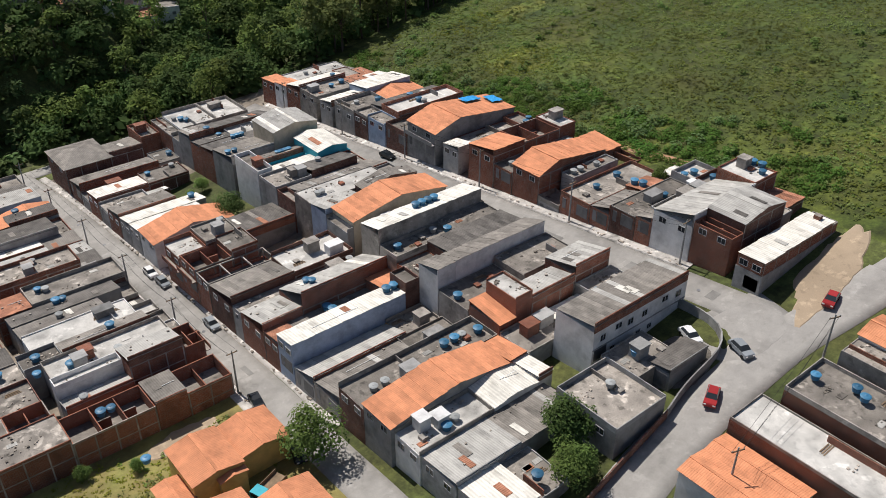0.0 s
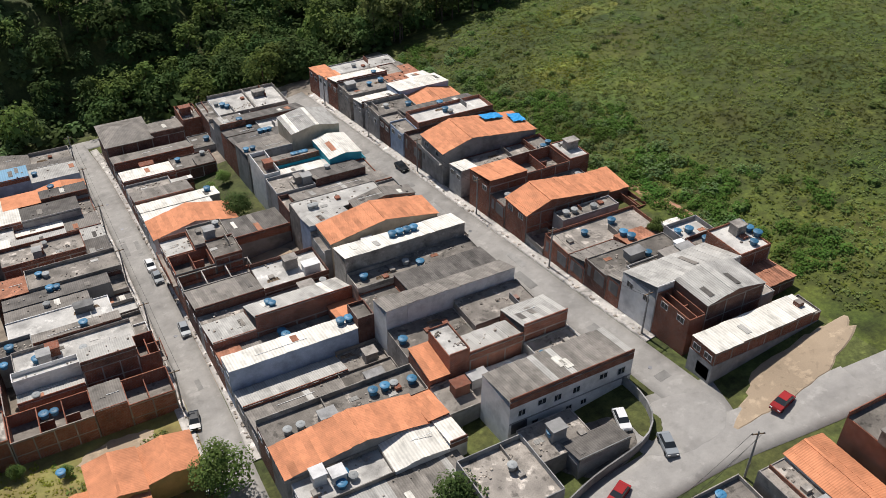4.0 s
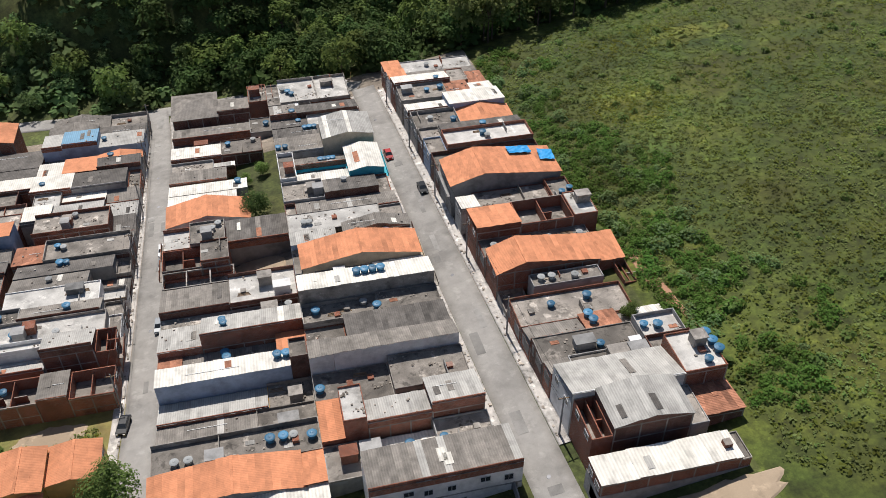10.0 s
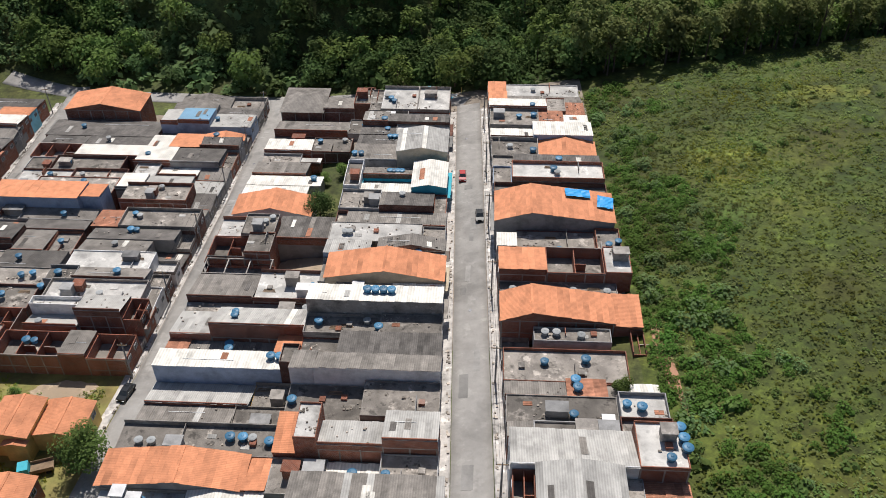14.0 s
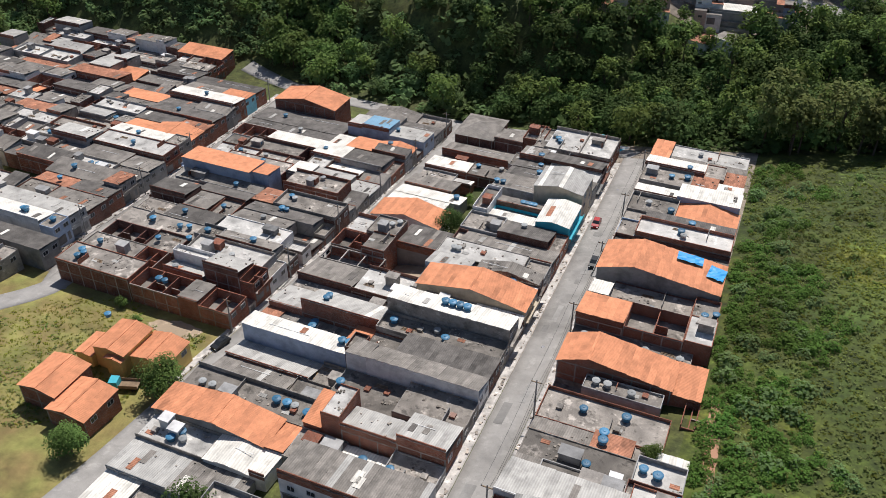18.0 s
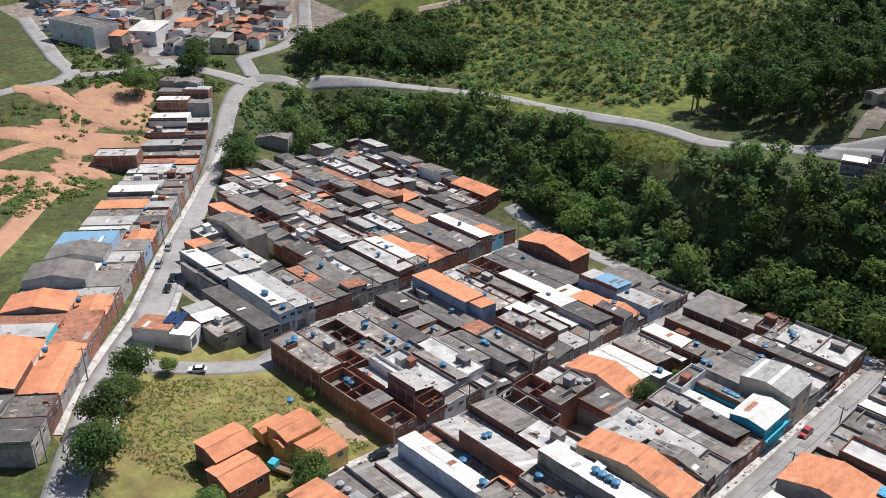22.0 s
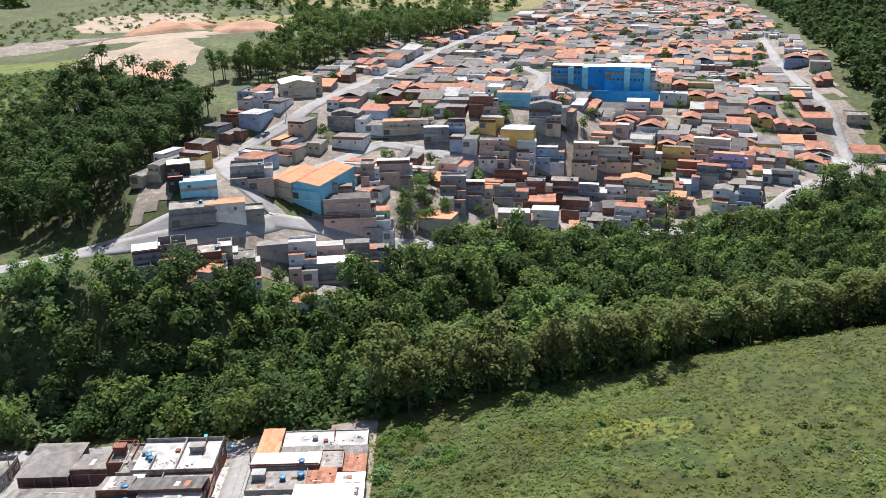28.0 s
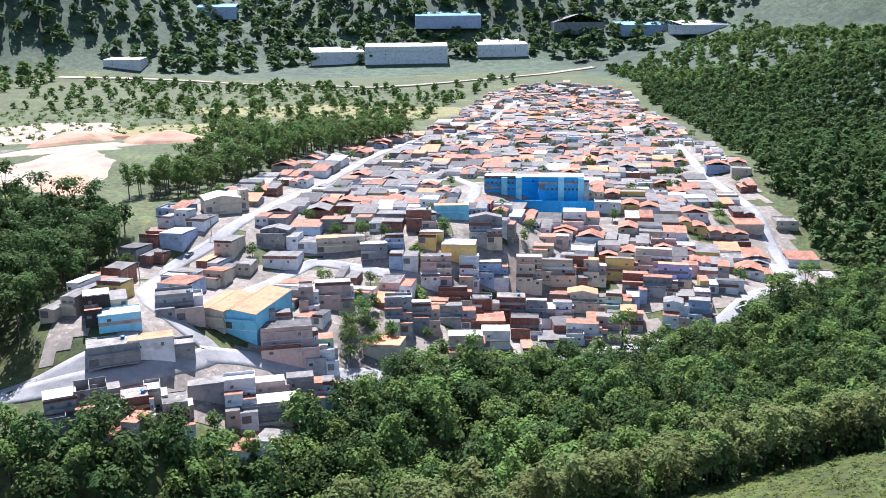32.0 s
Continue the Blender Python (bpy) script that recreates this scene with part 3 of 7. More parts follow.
    if openings:
        half, other = (wy, wx) if front in "ew" else (wx, wy)
        storeys = max(1, int((h - 0.4) / 2.75))
        for s in range(storeys):
            z = max(h - 2.75 * (storeys - s) + 1.0, foot + 0.6)
            if s == 0 and storeys > 1 or h < 3.4:
                door = Form()
                zg = h - 2.75 * storeys + 0.15
                oriented(door, front, -half + 0.4, -half + 0.4 + min(2.6, half * 1.05), zg, zg + 2.2, 0, 0.06, wx, wy)
                part("garage_gate", door, "metal_gate", parent, "folding metal gate")
                if PLAIN[0]:
                    continue
                side = Form()
                oriented(side, front, half - 1.5, half - 0.65, zg, zg + 2.1, 0, 0.05, wx, wy)
                part("door", side, "metal_gate", parent)
            else:
                for a in ((-half * 0.5, half * 0.5) if half > 2 else (0.0,)):
                    window(parent, front, a, z, min(1.5, half * 0.7), 1.1, wx, wy)
                if storeys > 1 and s == storeys - 1 and rnd.random() < 0.45:
                    bal = Form()
                    oriented(bal, front, -half + 0.1, half - 0.1, z - 1.0, z - 0.86, 0.02, 0.95, wx, wy)
                    oriented(bal, front, -half + 0.1, half - 0.1, z - 0.86, z - 0.1, 0.85, 0.95, wx, wy)
                    part("balcony", bal, wall, parent)


def litter(parent, wx, wy, zf, roof):
    """Stones that hold the sheets down, odd sheets laid over leaks, and pipes, all following the slope."""
    if roof in ("tile", "mono"):
        return
    if rnd.random() < 0.45 and roof not in ("white", "wgable"):
        stones = Form()
        for _ in range(rnd.randint(3, 7)):
            x, y, s = rnd.uniform(-wx, wx) * 0.9, rnd.uniform(-wy, wy) * 0.85, rnd.uniform(0.09, 0.2)
            stones.box(x - s, x + s, y - 0.7 * s, y + 0.7 * s, zf(x, y), zf(x, y) + 0.07 + s)
        tagged(part("loose_stones", stones, "rubble", parent), kind="stuff")
    for _ in range(rnd.choice((0, 1, 1, 2))):
        x, y, a, b = rnd.uniform(-wx, wx) * 0.8, rnd.uniform(-wy, wy) * 0.45, rnd.uniform(0.35, 0.6), rnd.uniform(0.3, 0.5) * wy
        part("patch_sheet", Form().sheet((x - a, y - b, zf(x - a, y - b) + 0.1), (x + a, y - b, zf(x + a, y - b) + 0.1), (x + a, y + b, zf(x + a, y + b) + 0.1), (x - a, y + b, zf(x - a, y + b) + 0.1), 0.04),
             rnd.choice(("fibro_light", "fibro", "fibro_dark", "white_roof", "clay_old")), parent)
    if rnd.random() < 0.25:
        x, y = rnd.uniform(-wx, wx) * 0.5, rnd.uniform(-wy, wy) * 0.5
        part("pipe", Form().box(x - wx * 0.4, x + wx * 0.4, y, y + 0.07, max(zf(x - wx * 0.4, y), zf(x + wx * 0.4, y)) + 0.05, max(zf(x - wx * 0.4, y), zf(x + wx * 0.4, y)) + 0.12), "paint_white", parent)


def clutter(parent, wx, wy, z):
    """What lies about on a roof slab: low walls, hatches, planks and patches that belong to the building."""
    if wx * wy < 5:
        return
    bits = Form()
    for _ in range(rnd.randint(1, 3)):
        cx, cy, r = rnd.uniform(-wx, wx) * 0.8, rnd.uniform(-wy, wy) * 0.7, rnd.uniform(0.4, 1.3)
        for _ in range(rnd.randint(5, 12)):
            x, y, s = max(-wx + 0.3, min(wx - 0.3, cx + rnd.gauss(0, r))), max(-wy + 0.3, min(wy - 0.3, cy + rnd.gauss(0, r * 0.6))), rnd.uniform(0.05, 0.2)
            bits.box(x - s, x + s, y - s * rnd.uniform(0.4, 1), y + s, z, z + s * rnd.uniform(0.5, 1.4))
    tagged(part("rubble", bits, "rubble", parent), kind="stuff")
    if wx * wy < 8:
        return
    if rnd.random() < 0.5:
        x, s = rnd.uniform(-wx, wx) * 0.7, rnd.choice((-1, 1))
        part("low_wall", Form().box(x, x + 0.13, min(0, s * (wy - 0.2)), max(0, s * (wy - 0.2)), z, z + rnd.uniform(0.5, 1.3)), rnd.choice(("brick", "concrete", "render_grey")), parent)
    for _ in range(rnd.randint(1, 4)):
        x, y = rnd.uniform(-wx * 0.75, wx * 0.75), rnd.uniform(-wy * 0.5, wy * 0.5)
        k = rnd.random()
        if k < 0.4:
            part("roof_patch", Form().box(x - 0.7, x + 0.7, y - 0.4, y + 0.4, z, z + 0.07), rnd.choice(("slab_light", "fibro_light", "slab", "clay_old")), parent)
        elif k < 0.6:
            part("hatch", Form().box(x - 0.5, x + 0.5, y - 0.5, y + 0.5, z, z + rnd.uniform(0.3, 0.6)), rnd.choice(("brick", "concrete")), parent)
        elif k < 0.8:
            for i in range(3):
                part("plank", Form().box(x - 1.3 + 0.1 * i, x + 1.2 - 0.15 * i, y + 0.3 * i, y + 0.3 * i + 0.16, z, z + 0.06 + 0.03 * i), "wood", parent)
        else:
            w, hh = rnd.uniform(0.8, 1.6), rnd.uniform(1.3, 2.2)
            part("stair_head", Form().box(x - w, x + w, y - 0.9, y + 0.9, z, z + hh).box(x - w - 0.15, x + w + 0.15, y - 1.05, y + 1.05, z + hh, z + hh + 0.12), rnd.choice(("render_grey", "concrete", "render_white", "render_grey", "brick")), parent)


def tank_mesh(mat):
    f = Form().ring(0, 0, ((0.5, 0), (0.55, 0.1), (0.62, 0.62), (0.66, 0.66), (0.66, 0.74)), 14)
    lid = Form().ring(0, 0, ((0.7, 0.741), (0.7, 0.8), (0.5, 0.88), (0.2, 0.93), (0.12, 0.98)), 14)
    return f.mesh("tank_body", mat), lid.mesh("tank_lid", mat)


TANKS = {c: tank_mesh(c) for c in ("tank_blue", "tank_grey")}


def tank(x, y, z, mat="tank_blue", size=1.0):
    label = "round blue plastic water tank with lid on a roof" if mat == "tank_blue" else "grey fibre-cement water tank with lid on a roof"
    ob = thing("water_tank", x, y, z, rnd.uniform(0, 360), label, "water tank", "rooftop water tanks")
    ob.scale = (size, size, size)
    part("tank_body", TANKS[mat][0], mat, ob)
    part("lid", TANKS[mat][1], mat, ob)
    return ob


BUILT = []


def building(x0, x1, y0, y1, spec, front, turn=0.0, tanks="", ref=None, name="house", label="", group="terraced houses of the quarter", category="house", foot=None, openings=True, top=0.0):
    """A building on a lot. spec: blocks 'a:b height roof wall' along x, as shares of the lot from its street front; heights above the land at ref, or
    @levels of the roof: one level, or its south and north edges."""
    cx, cy = (x0 + x1) / 2, (y0 + y1) / 2
    blocks = []
    zc = gz(cx, cy) if ref is None else ref
    for one in spec.split(";"):
        span, h, roof, wall, *more = one.split()
        a, b = (float(v) for v in span.split(":"))
        wall = wall if wall in WALLS else "render_" + wall
        if wall == "render_grey" and not PLAIN[0] and name == "house" and not label and rnd.random() < 0.38:
            wall = rnd.choice(("brick", "brick_dark", "concrete"))
        high = 0.0
        if h.startswith("@"):
            hi, lo = (float(v) for v in (h[1:].split("/") * 2)[:2])
            high, h = hi - lo, lo - zc - (0.1 if hi > lo else 0.0)
        blocks.append((a, b, float(h), roof, wall, [float(v) for v in more], high))
    if not label:
        main = max(blocks, key=lambda q: q[1] - q[0])
        st = "one-storey" if main[2] < 4.2 else "two-storey" if main[2] < 7.2 else "three-storey"
        label = f"{st} {WALLS[main[4]]} house with {ROOFS[main[3]]}"
    home = thing(name, cx, cy, zc, turn, label, category, group)
    zmin = min(gz(x, y) for x in (x0, cx, x1) for y in (y0, y1)) - zc - 0.5 if foot is None else foot
    W = x1 - x0
    for k, (a, b, h, roof, wall, more, high) in enumerate(blocks):
        if front == "e":
            a, b = 1 - b, 1 - a
        bx0, bx1 = x0 + a * W, x0 + b * W
        if len(more) >= 2:
            by0, by1 = y0 + more[0] * (y1 - y0), y0 + more[1] * (y1 - y0)
        else:
            by0, by1 = y0, y1
        hold = Holder(home, (bx0 + bx1) / 2 - cx, (by0 + by1) / 2 - cy)
        is_front = abs((1 - b if front == "e" else a)) < 0.01 or front in "sn"
        inset = 0.02 + 0.012 * (k % 3)
        with_offset(hold, lambda p: body(p, (bx1 - bx0) / 2 - inset, (by1 - by0) / 2 - inset, zmin, h, roof, wall, front, openings and is_front,
                                         more[2] if len(more) > 2 else None, high or (top if roof == "tile" else 0.0)))
    for one in tanks.split():
        f, g, h, *c = one.split(",")
        for a, b, bh, roof, _, more, high in blocks if "@" in spec else ():
            lo, hi = more[:2] if len(more) > 1 else (0.0, 1.0)
            if a <= min(float(f), 0.999) < b and lo <= float(g) <= hi:
                h = bh + 0.04 + (high * (1 - (float(g) - lo) / (hi - lo)) + 0.12 if roof not in ("slab", "lite", "open") else 0.0)
        f = 1 - float(f) if front == "e" else float(f)
        m = Matrix.Translation((cx, cy, zc)) @ pose(0, 0, 0, 0, 0, turn)
        p = m @ Vector(((x0 + f * W) - cx, y0 + float(g) * (y1 - y0) - cy, float(h)))
        tank(p.x, p.y, p.z, "tank_grey" if "g" in c else "tank_blue", 1.15 if "b" in c else 1.0)
    BUILT.append((cx, cy, max(W, y1 - y0) / 2))
    return home


class Holder:
    def __init__(self, home, x, y):
        self.home, self.x, self.y = home, x, y


def with_offset(hold, make):
    """Builds the parts of a block under its house, and sets each at the block's middle."""
    before = len(MADE)
    make(hold.home)
    for ob in MADE[before:]:
        if ob.parent == hold.home:
            ob.location = ob.location + Vector((hold.x, hold.y, 0))

# ---- streets ----
def line_b(y):
    return 0.6 - 0.029 * (y - 60)


def line_c(y):
    return -111 - 0.12 * (y - 105)


STREET = "worn grey asphalt street with patches"
ribbon("road", [(line_b(y), y) for y in (42, 60, 90, 120, 150, 178, 194)], 3.1, "asphalt", 0.06, STREET)
ribbon("road", [(-60, 30), (-59, 45), (-58.5, 55), (-58.4, 66), (-57.8, 85), (-57.6, 110), (-57.4, 150), (-58.4, 190), (-60, 212)], 2.9, "asphalt", 0.06, STREET)
ribbon("road", [(-104, 86), (line_c(100), 100), (line_c(140), 140), (line_c(180), 180), (line_c(222), 222)], 2.9, "asphalt", 0.06, STREET)
ribbon("road", [(20, 31), (8, 33), (-2, 35), (-14, 35.3), (-30, 34.6), (-50, 31), (-68, 25), (-95, 12)], 4.0, "asphalt", 0.07, "wide asphalt street at the crossroads")
ribbon("road", [(-2, 36), (0, 42), (1, 46)], 5.0, "asphalt", 0.05, "asphalt mouth of the side street")
ribbon("road", [(20, 31), (45, 27), (80, 24)], 3.6, "asphalt", 0.06, STREET)
ribbon("road", [(-62, 18), (-90, 36), (-115, 54), (-141, 78), (-173, 102), (-228, 143), (-264, 172), (-285, 189), (-299, 203), (-306, 222)], 3.8, "asphalt", 0.06, "long asphalt road along the west row")
ribbon("road", [(-122, 60), (-112, 72), (-104, 86), (-106, 96)], 2.9, "asphalt", 0.075, STREET)
ribbon("road", [(-150, 226), (-120, 217), (-94, 215), (-62, 212), (-30, 207), (-4, 196)], 3.0, "asphalt", 0.05, "asphalt lane along the edge of the wood")
ribbon("road", [(-306, 218), (-302, 230), (-290, 241), (-244, 254), (-195, 275), (-150, 276), (-100, 272), (-55, 282), (-20, 298)], 3.6, "asphalt", 0.08, "pale valley road beyond the wood")
for side in (-4.2, 4.2):
    ribbon("pavement", [(line_b(y), y) for y in (56, 90, 120, 150, 190)], 1.0, "pavement", 0.2, "narrow cracked concrete pavement with kerb", category="pavement", side=side)
for side in (-3.9, 3.9):
    ribbon("pavement", [(-58.4, 72), (-57.8, 85), (-57.6, 110), (-57.4, 150), (-58.4, 190), (-59.5, 206)], 0.9, "pavement", 0.2, "narrow cracked concrete pavement with kerb", category="pavement", side=side)
    ribbon("pavement", [(line_c(y), y) for y in (106, 140, 180, 212)], 0.9, "pavement", 0.2, "narrow cracked concrete pavement with kerb", category="pavement", side=side)
    ribbon("pavement", [(-100, 43), (-115, 54), (-141, 78), (-173, 102), (-231, 148), (-262, 178)], 0.9, "pavement", 0.2, "narrow cracked concrete pavement with kerb", category="pavement", side=side * 1.23)

# ---- the quarter, row by row ----
def lot(row, y0, y1, spec, tanks="", **more):
    if row == "X":
        y0, y1 = 90.0 + (y0 - 86.6) * 0.9666, 90.0 + (y1 - 86.6) * 0.9666
    if row == "W" and int(y0) % 3:
        spec = spec.replace(" white ", (" fibro ", " dark ", " pale ")[int(y0) % 3], 1).replace(" mono ", " old ").replace(" tile ", (" gable ", " tile ", " gable ")[int(y1) % 3])
    ym = (y0 + y1) / 2
    if row == "E":
        f = line_b(ym) + 5.0
        return building(f, f + 23.6, y0, y1, spec, "w", tanks=tanks, **more)
    if row == "D":
        f = line_b(ym) - 4.9
        return building(-29.2, f, y0, y1, spec, "e", tanks=tanks, **more)
    if row == "C":
        return building(-54.0, -29.2, y0, y1, spec, "w", tanks=tanks, **more)
    if row == "A":
        return building(-86.0, -61.6, y0, y1, spec, "e", tanks=tanks, **more)
    if row == "X":
        return building(line_c(ym) + 4.4, -86.0, y0, y1, spec, "w", tanks=tanks, **more)
    f = line_c(ym) - 4.4
    return building(f - 24, f, y0, y1, spec, "e", tanks=tanks, **more)


SPLIT[0] = True
# east side of the first street, from the crossroads on
long_house = building(4.6, 26.0, 43.6, 48.2, "0:.93 @18.95/18.8 white brick;.93:1 @18.0 slab brick", "w", tanks="", label="long narrow brick building with white-painted flat roof and grey rendered base", ref=12.2)
part("rendered_base", Form().box(-10.74, 10.74, -2.34, 2.34, -2.6, 4.3), "render_grey", long_house, "grey rendered lower storey")
part("roof_box", Form().box(7.4, 8.5, -0.6, 0.5, 6.7, 7.4), "brick", long_house, "small bare brick box on the roof")
lot("E", 50.3, 57.4, "0:.13 5.6 open brick;.13:.62 7.0 lgable grey;.62:.74 4.2 slab grey;.74:1 3.6 old brick_dark .2 1")
lot("E", 57.4, 65.2, "0:.72 @20.8/18.6 pale white;.72:1 @20.6 lite grey", "0.9,0.2,7.4 .98,.85,7.4,b .99,.62,7.4,b 1.0,.4,7.4,b")
lot("E", 65.2, 68.5, "0:.16 @16.8/15.9 fibro grey;.16:.68 @16.0 slab grey;.68:1 @17.0 slab grey", ".45,.6,3.5 .82,.5,4.5,b")
lot("E", 68.5, 74.0, "0:.7 @15.4 slab grey;.7:1 @16.2 lite grey", ".42,.3,3.4 .75,.6,4.2 .84,.5,4.2,b")
lot("E", 74.0, 78.4, "0:.4 @15.0/13.7 fibro brick;.4:.66 @15.2/14.6 clay brick;.66:.8 @13.4 slab brick;.8:1 @14.2 white grey .2 .9", ".46,.8,4.2,b .47,.4,4.2,b")
lot("E", 78.4, 85.6, "0:.84 @13.1 slab grey", ".28,.6,2.6 .56,.7,2.6,b")
lot("E", 85.6, 91.0, "0:.2 @9.6 slab grey;.22:.76 @13.7 slab grey .25 .85;.9:1 @13.2 open brick", ".55,.5,3.8,g .3,.6,3.8,g .38,.6,3.8,g")
lot("E", 91.0, 98.0, "0:.8 @14.6 tile brick 0 1 -.45;.8:1 @14.0 mono brick", "")
lot("E", 98.0, 103.2, "0:.88 @12.5 slab grey", ".1,.5,3.9,g .55,.5,3.9,g .8,.5,3.9,g")
lot("E", 103.2, 110.6, "0:.36 @15.6/14.4 mono brick;.36:.8 @14.8 open brick;.8:1 @15.0 lite brick")
lot("E", 110.6, 120.4, "0:.16 @11.6 white grey .3 .8;.16:.8 @10.6 slab grey;.8:1 @11.2 slab brick", ".36,.3,3.6,b .5,.35,3.6,b .62,.3,3.6,b .9,.5,4.0 .98,.6,4.0")
lot("E", 120.8, 130.4, "0:.98 @12.9 tile grey 0 1 -.4", "")
lot("E", 130.4, 138.2, "0:1 @9.0 slab grey", ".5,.5,3.9,g")
lot("E", 138.4, 145.0, "0:.17 @9.0 slab blue;.17:1 @10.2 lite brick", ".55,.6,5.8,b .58,.4,5.8,g")
lot("E", 145.0, 150.3, "0:.2 @8.2 slab grey;.2:1 @9.1 dark concrete", ".62,.5,5.4,b")
lot("E", 150.3, 158.4, "0:.45 @7.7 slab grey;.45:1 @7.6 tile brick", ".18,.6,4.6,g .4,.4,4.6,b")
lot("E", 158.6, 166.2, "0:.42 @7.9/7.0 white grey .1 .8;.42:1 @9.3/8.3 white blue", "")
lot("E", 166.2, 173.6, "0:.5 @6.9 slab grey;.5:.75 @6.8 old brick;.75:1 @6.6 white grey .2 .8", ".3,.5,5.6 .45,.6,5.6,b")
lot("E", 173.6, 180.2, "0:.6 @7.8/6.4 white brick;.6:.8 @6.6 slab brick;.8:1 @5.4 old brick", ".45,.1,5.3")
lot("E", 180.2, 186.0, "0:.2 @5.2 mono white;.2:1 @4.8/4.0 fibro white", "")
lot("E", 186.0, 192.5, "0:.2 @4.4 mono brick;.2:1 @3.6 lite grey", ".5,.5,4.0,g")

# west side of the first street
corner = building(-24.4, -3.2, 51.2, 58.6, "0:1 @16.6/15.6 fibro white", "s", label="two-storey white rendered building with a long grey corrugated roof", ref=9.6)
for at in (-8.6, -2.6, 0.6, 8.6):
    window(corner, "s", at, 3.6, 1.3, 1.2, 10.58, 3.68)
for at in (-6.2, -0.4, 2.2):
    window(corner, "s", at, 0.6, 1.1, 1.0, 10.58, 3.68)
part("band", Form().box(-10.56, 10.56, -3.76, -3.6, 2.55, 2.75), "render_grey", corner, "projecting grey floor band")
lot("D", 58.8, 65.2, "0:.34 @11.2 slab grey;.34:.66 @10.4/9.8 white grey .1 .9;.66:1 @9.4 slab grey", ".5,.5,2.9,b .3,.4,3.8")
lot("D", 65.4, 72.2, "0:.33 @14.5/12.9 pale brick;.33:.72 @12.9/11.9 pale brick 0 .78;.33:.72 @9.4 slab brick .78 1;.72:.86 @13.9 lite brick;.86:1 @10.8 mono brick", "")
lot("D", 72.4, 79.7, "0:.5 @10.9 slab concrete;.5:1 @9.5 slab concrete", ".96,.5,3.5,b")
lot("D", 79.9, 84.9, "0:.84 @13.6/11.9 fibro white;.84:1 @13.4/12.2 fibro white", "")
lot("D", 85.0, 91.0, "0:.72 @11.5/10.9 dark brick_dark;.72:1 @8.8 slab brick", "")
lot("D", 91.0, 95.8, "0:.45 @10.4 slab concrete;.45:1 @9.6 slab concrete", ".46,.4,5.9,b .9,.6,5.2,b .55,.7,5.2,g")
lot("D", 96.0, 101.3, "0:1 @13.4/12.3 white grey", ".38,.55,9.0,b .44,.55,9.0,b .5,.55,9.0,b .56,.55,9.0,b")
lot("D", 101.3, 105.8, "0:.4 @8.4 white grey .3 .9;.4:.85 @8.2 slab grey", "")
lot("D", 105.8, 112.8, "0:.94 @9.9 tile beige;.94:1 @8.0 slab grey", "")
lot("D", 113.0, 118.2, "0:.46 @8.8 white grey 0 .35;0:.56 @9.6 gable grey .35 1;.46:.62 @8.0 slab beige 0 .35;.62:1 @9.9/8.9 pale blue", ".22,.2,7.4,b .5,.15,6.6,g .54,.15,6.6,g .58,.15,6.6,g")
lot("D", 118.2, 124.3, "0:.2 @7.6 slab grey;.2:1 @8.6 lite concrete", ".82,.4,7.5,g .86,.4,7.5,g")
lot("D", 124.5, 131.2, "0:.9 @7.8/6.3 fibro grey;.9:1 @5.6 slab grey")
lot("D", 131.5, 138.6, "0:.12 @5.4 slab brick;.12:.62 @8.0/6.2 dark brick_dark;.62:1 @6.2 slab grey", ".42,.7,6.8,g")
lot("D", 139.0, 149.0, "0:.34 @7.3 wgable teal;.34:.84 @6.0/5.7 white teal 0 .35;.34:.84 @4.6 slab teal .35 .6;.34:.84 @5.4 fibro grey .6 1;.84:1 @6.7 slab white", ".46,.8,6.6 .5,.8,6.6 .54,.8,6.6 .58,.8,6.6")
lot("D", 150.5, 160.0, "0:.52 @9.0 lgable beige;.52:1 @6.4/4.8 fibro grey", ".9,.3,7.0 .97,.3,7.0")
lot("D", 160.0, 166.8, "0:.35 @4.4/3.2 fibro grey;.35:1 @4.3/3.2 dark grey", ".2,.6,7.0 .3,.6,7.0 .55,.7,7.0 .6,.7,7.0 .65,.7,7.0")
lot("D", 166.8, 172.0, "0:.6 @2.7 lite grey;.6:1 @2.4 dark grey", ".7,.6,6.3 .2,.6,6.3,g")
lot("D", 172.0, 178.4, "0:.7 @4.0/2.4 dark brick_dark;.7:1 @2.8 fibro grey", ".75,.3,7.2,b")
lot("D", 178.4, 183.0, "0:.5 @0.0 slab brick;.5:1 @-.2 slab grey", "")
lot("D", 183.0, 195.4, "0:.4 @0.3 lite brick;.4:.85 @0.2 lite white;.85:1 @-0.6 slab grey", ".7,.4,6.8 .74,.5,6.8,b .8,.6,6.8,g")

# east side of the second street
building(-53.0, -41.0, 39.4, 47.0, "0:.55 5.6 white grey;.55:1 5.0 slab grey", "w", tanks=".7,.3,6.0,b", ref=2.5)
building(-53.2, -31.0, 47.0, 54.0, "0:.5 @8.9/8.2 pale grey;.5:1 @8.9/8.2 fibro grey", "w", tanks="")
building(-53.4, -40.5, 54.0, 59.4, "0:1 @8.2 lite white", "w", tanks=".45,.3,4.9,b .52,.6,4.9,b .6,.4,4.9,g")
building(-40.4, -29.2, 54.0, 59.4, "0:.75 @9.6/9.0 wgable white;.75:1 @9.8/9.2 white white", "w", label="building with a steep bright white sheet roof")
lot("C", 59.4, 65.6, "0:.86 @9.4 tile grey 0 1 .1;.86:1 @8.8 mono brick", top=1.5)
lot("C", 65.6, 71.8, "0:1 @8.2 slab brick_dark", ".14,.4,5.0,g .22,.4,5.0,g .7,.6,5.0,b .78,.6,5.0,b .84,.6,5.0,g .95,.5,5.0,b")
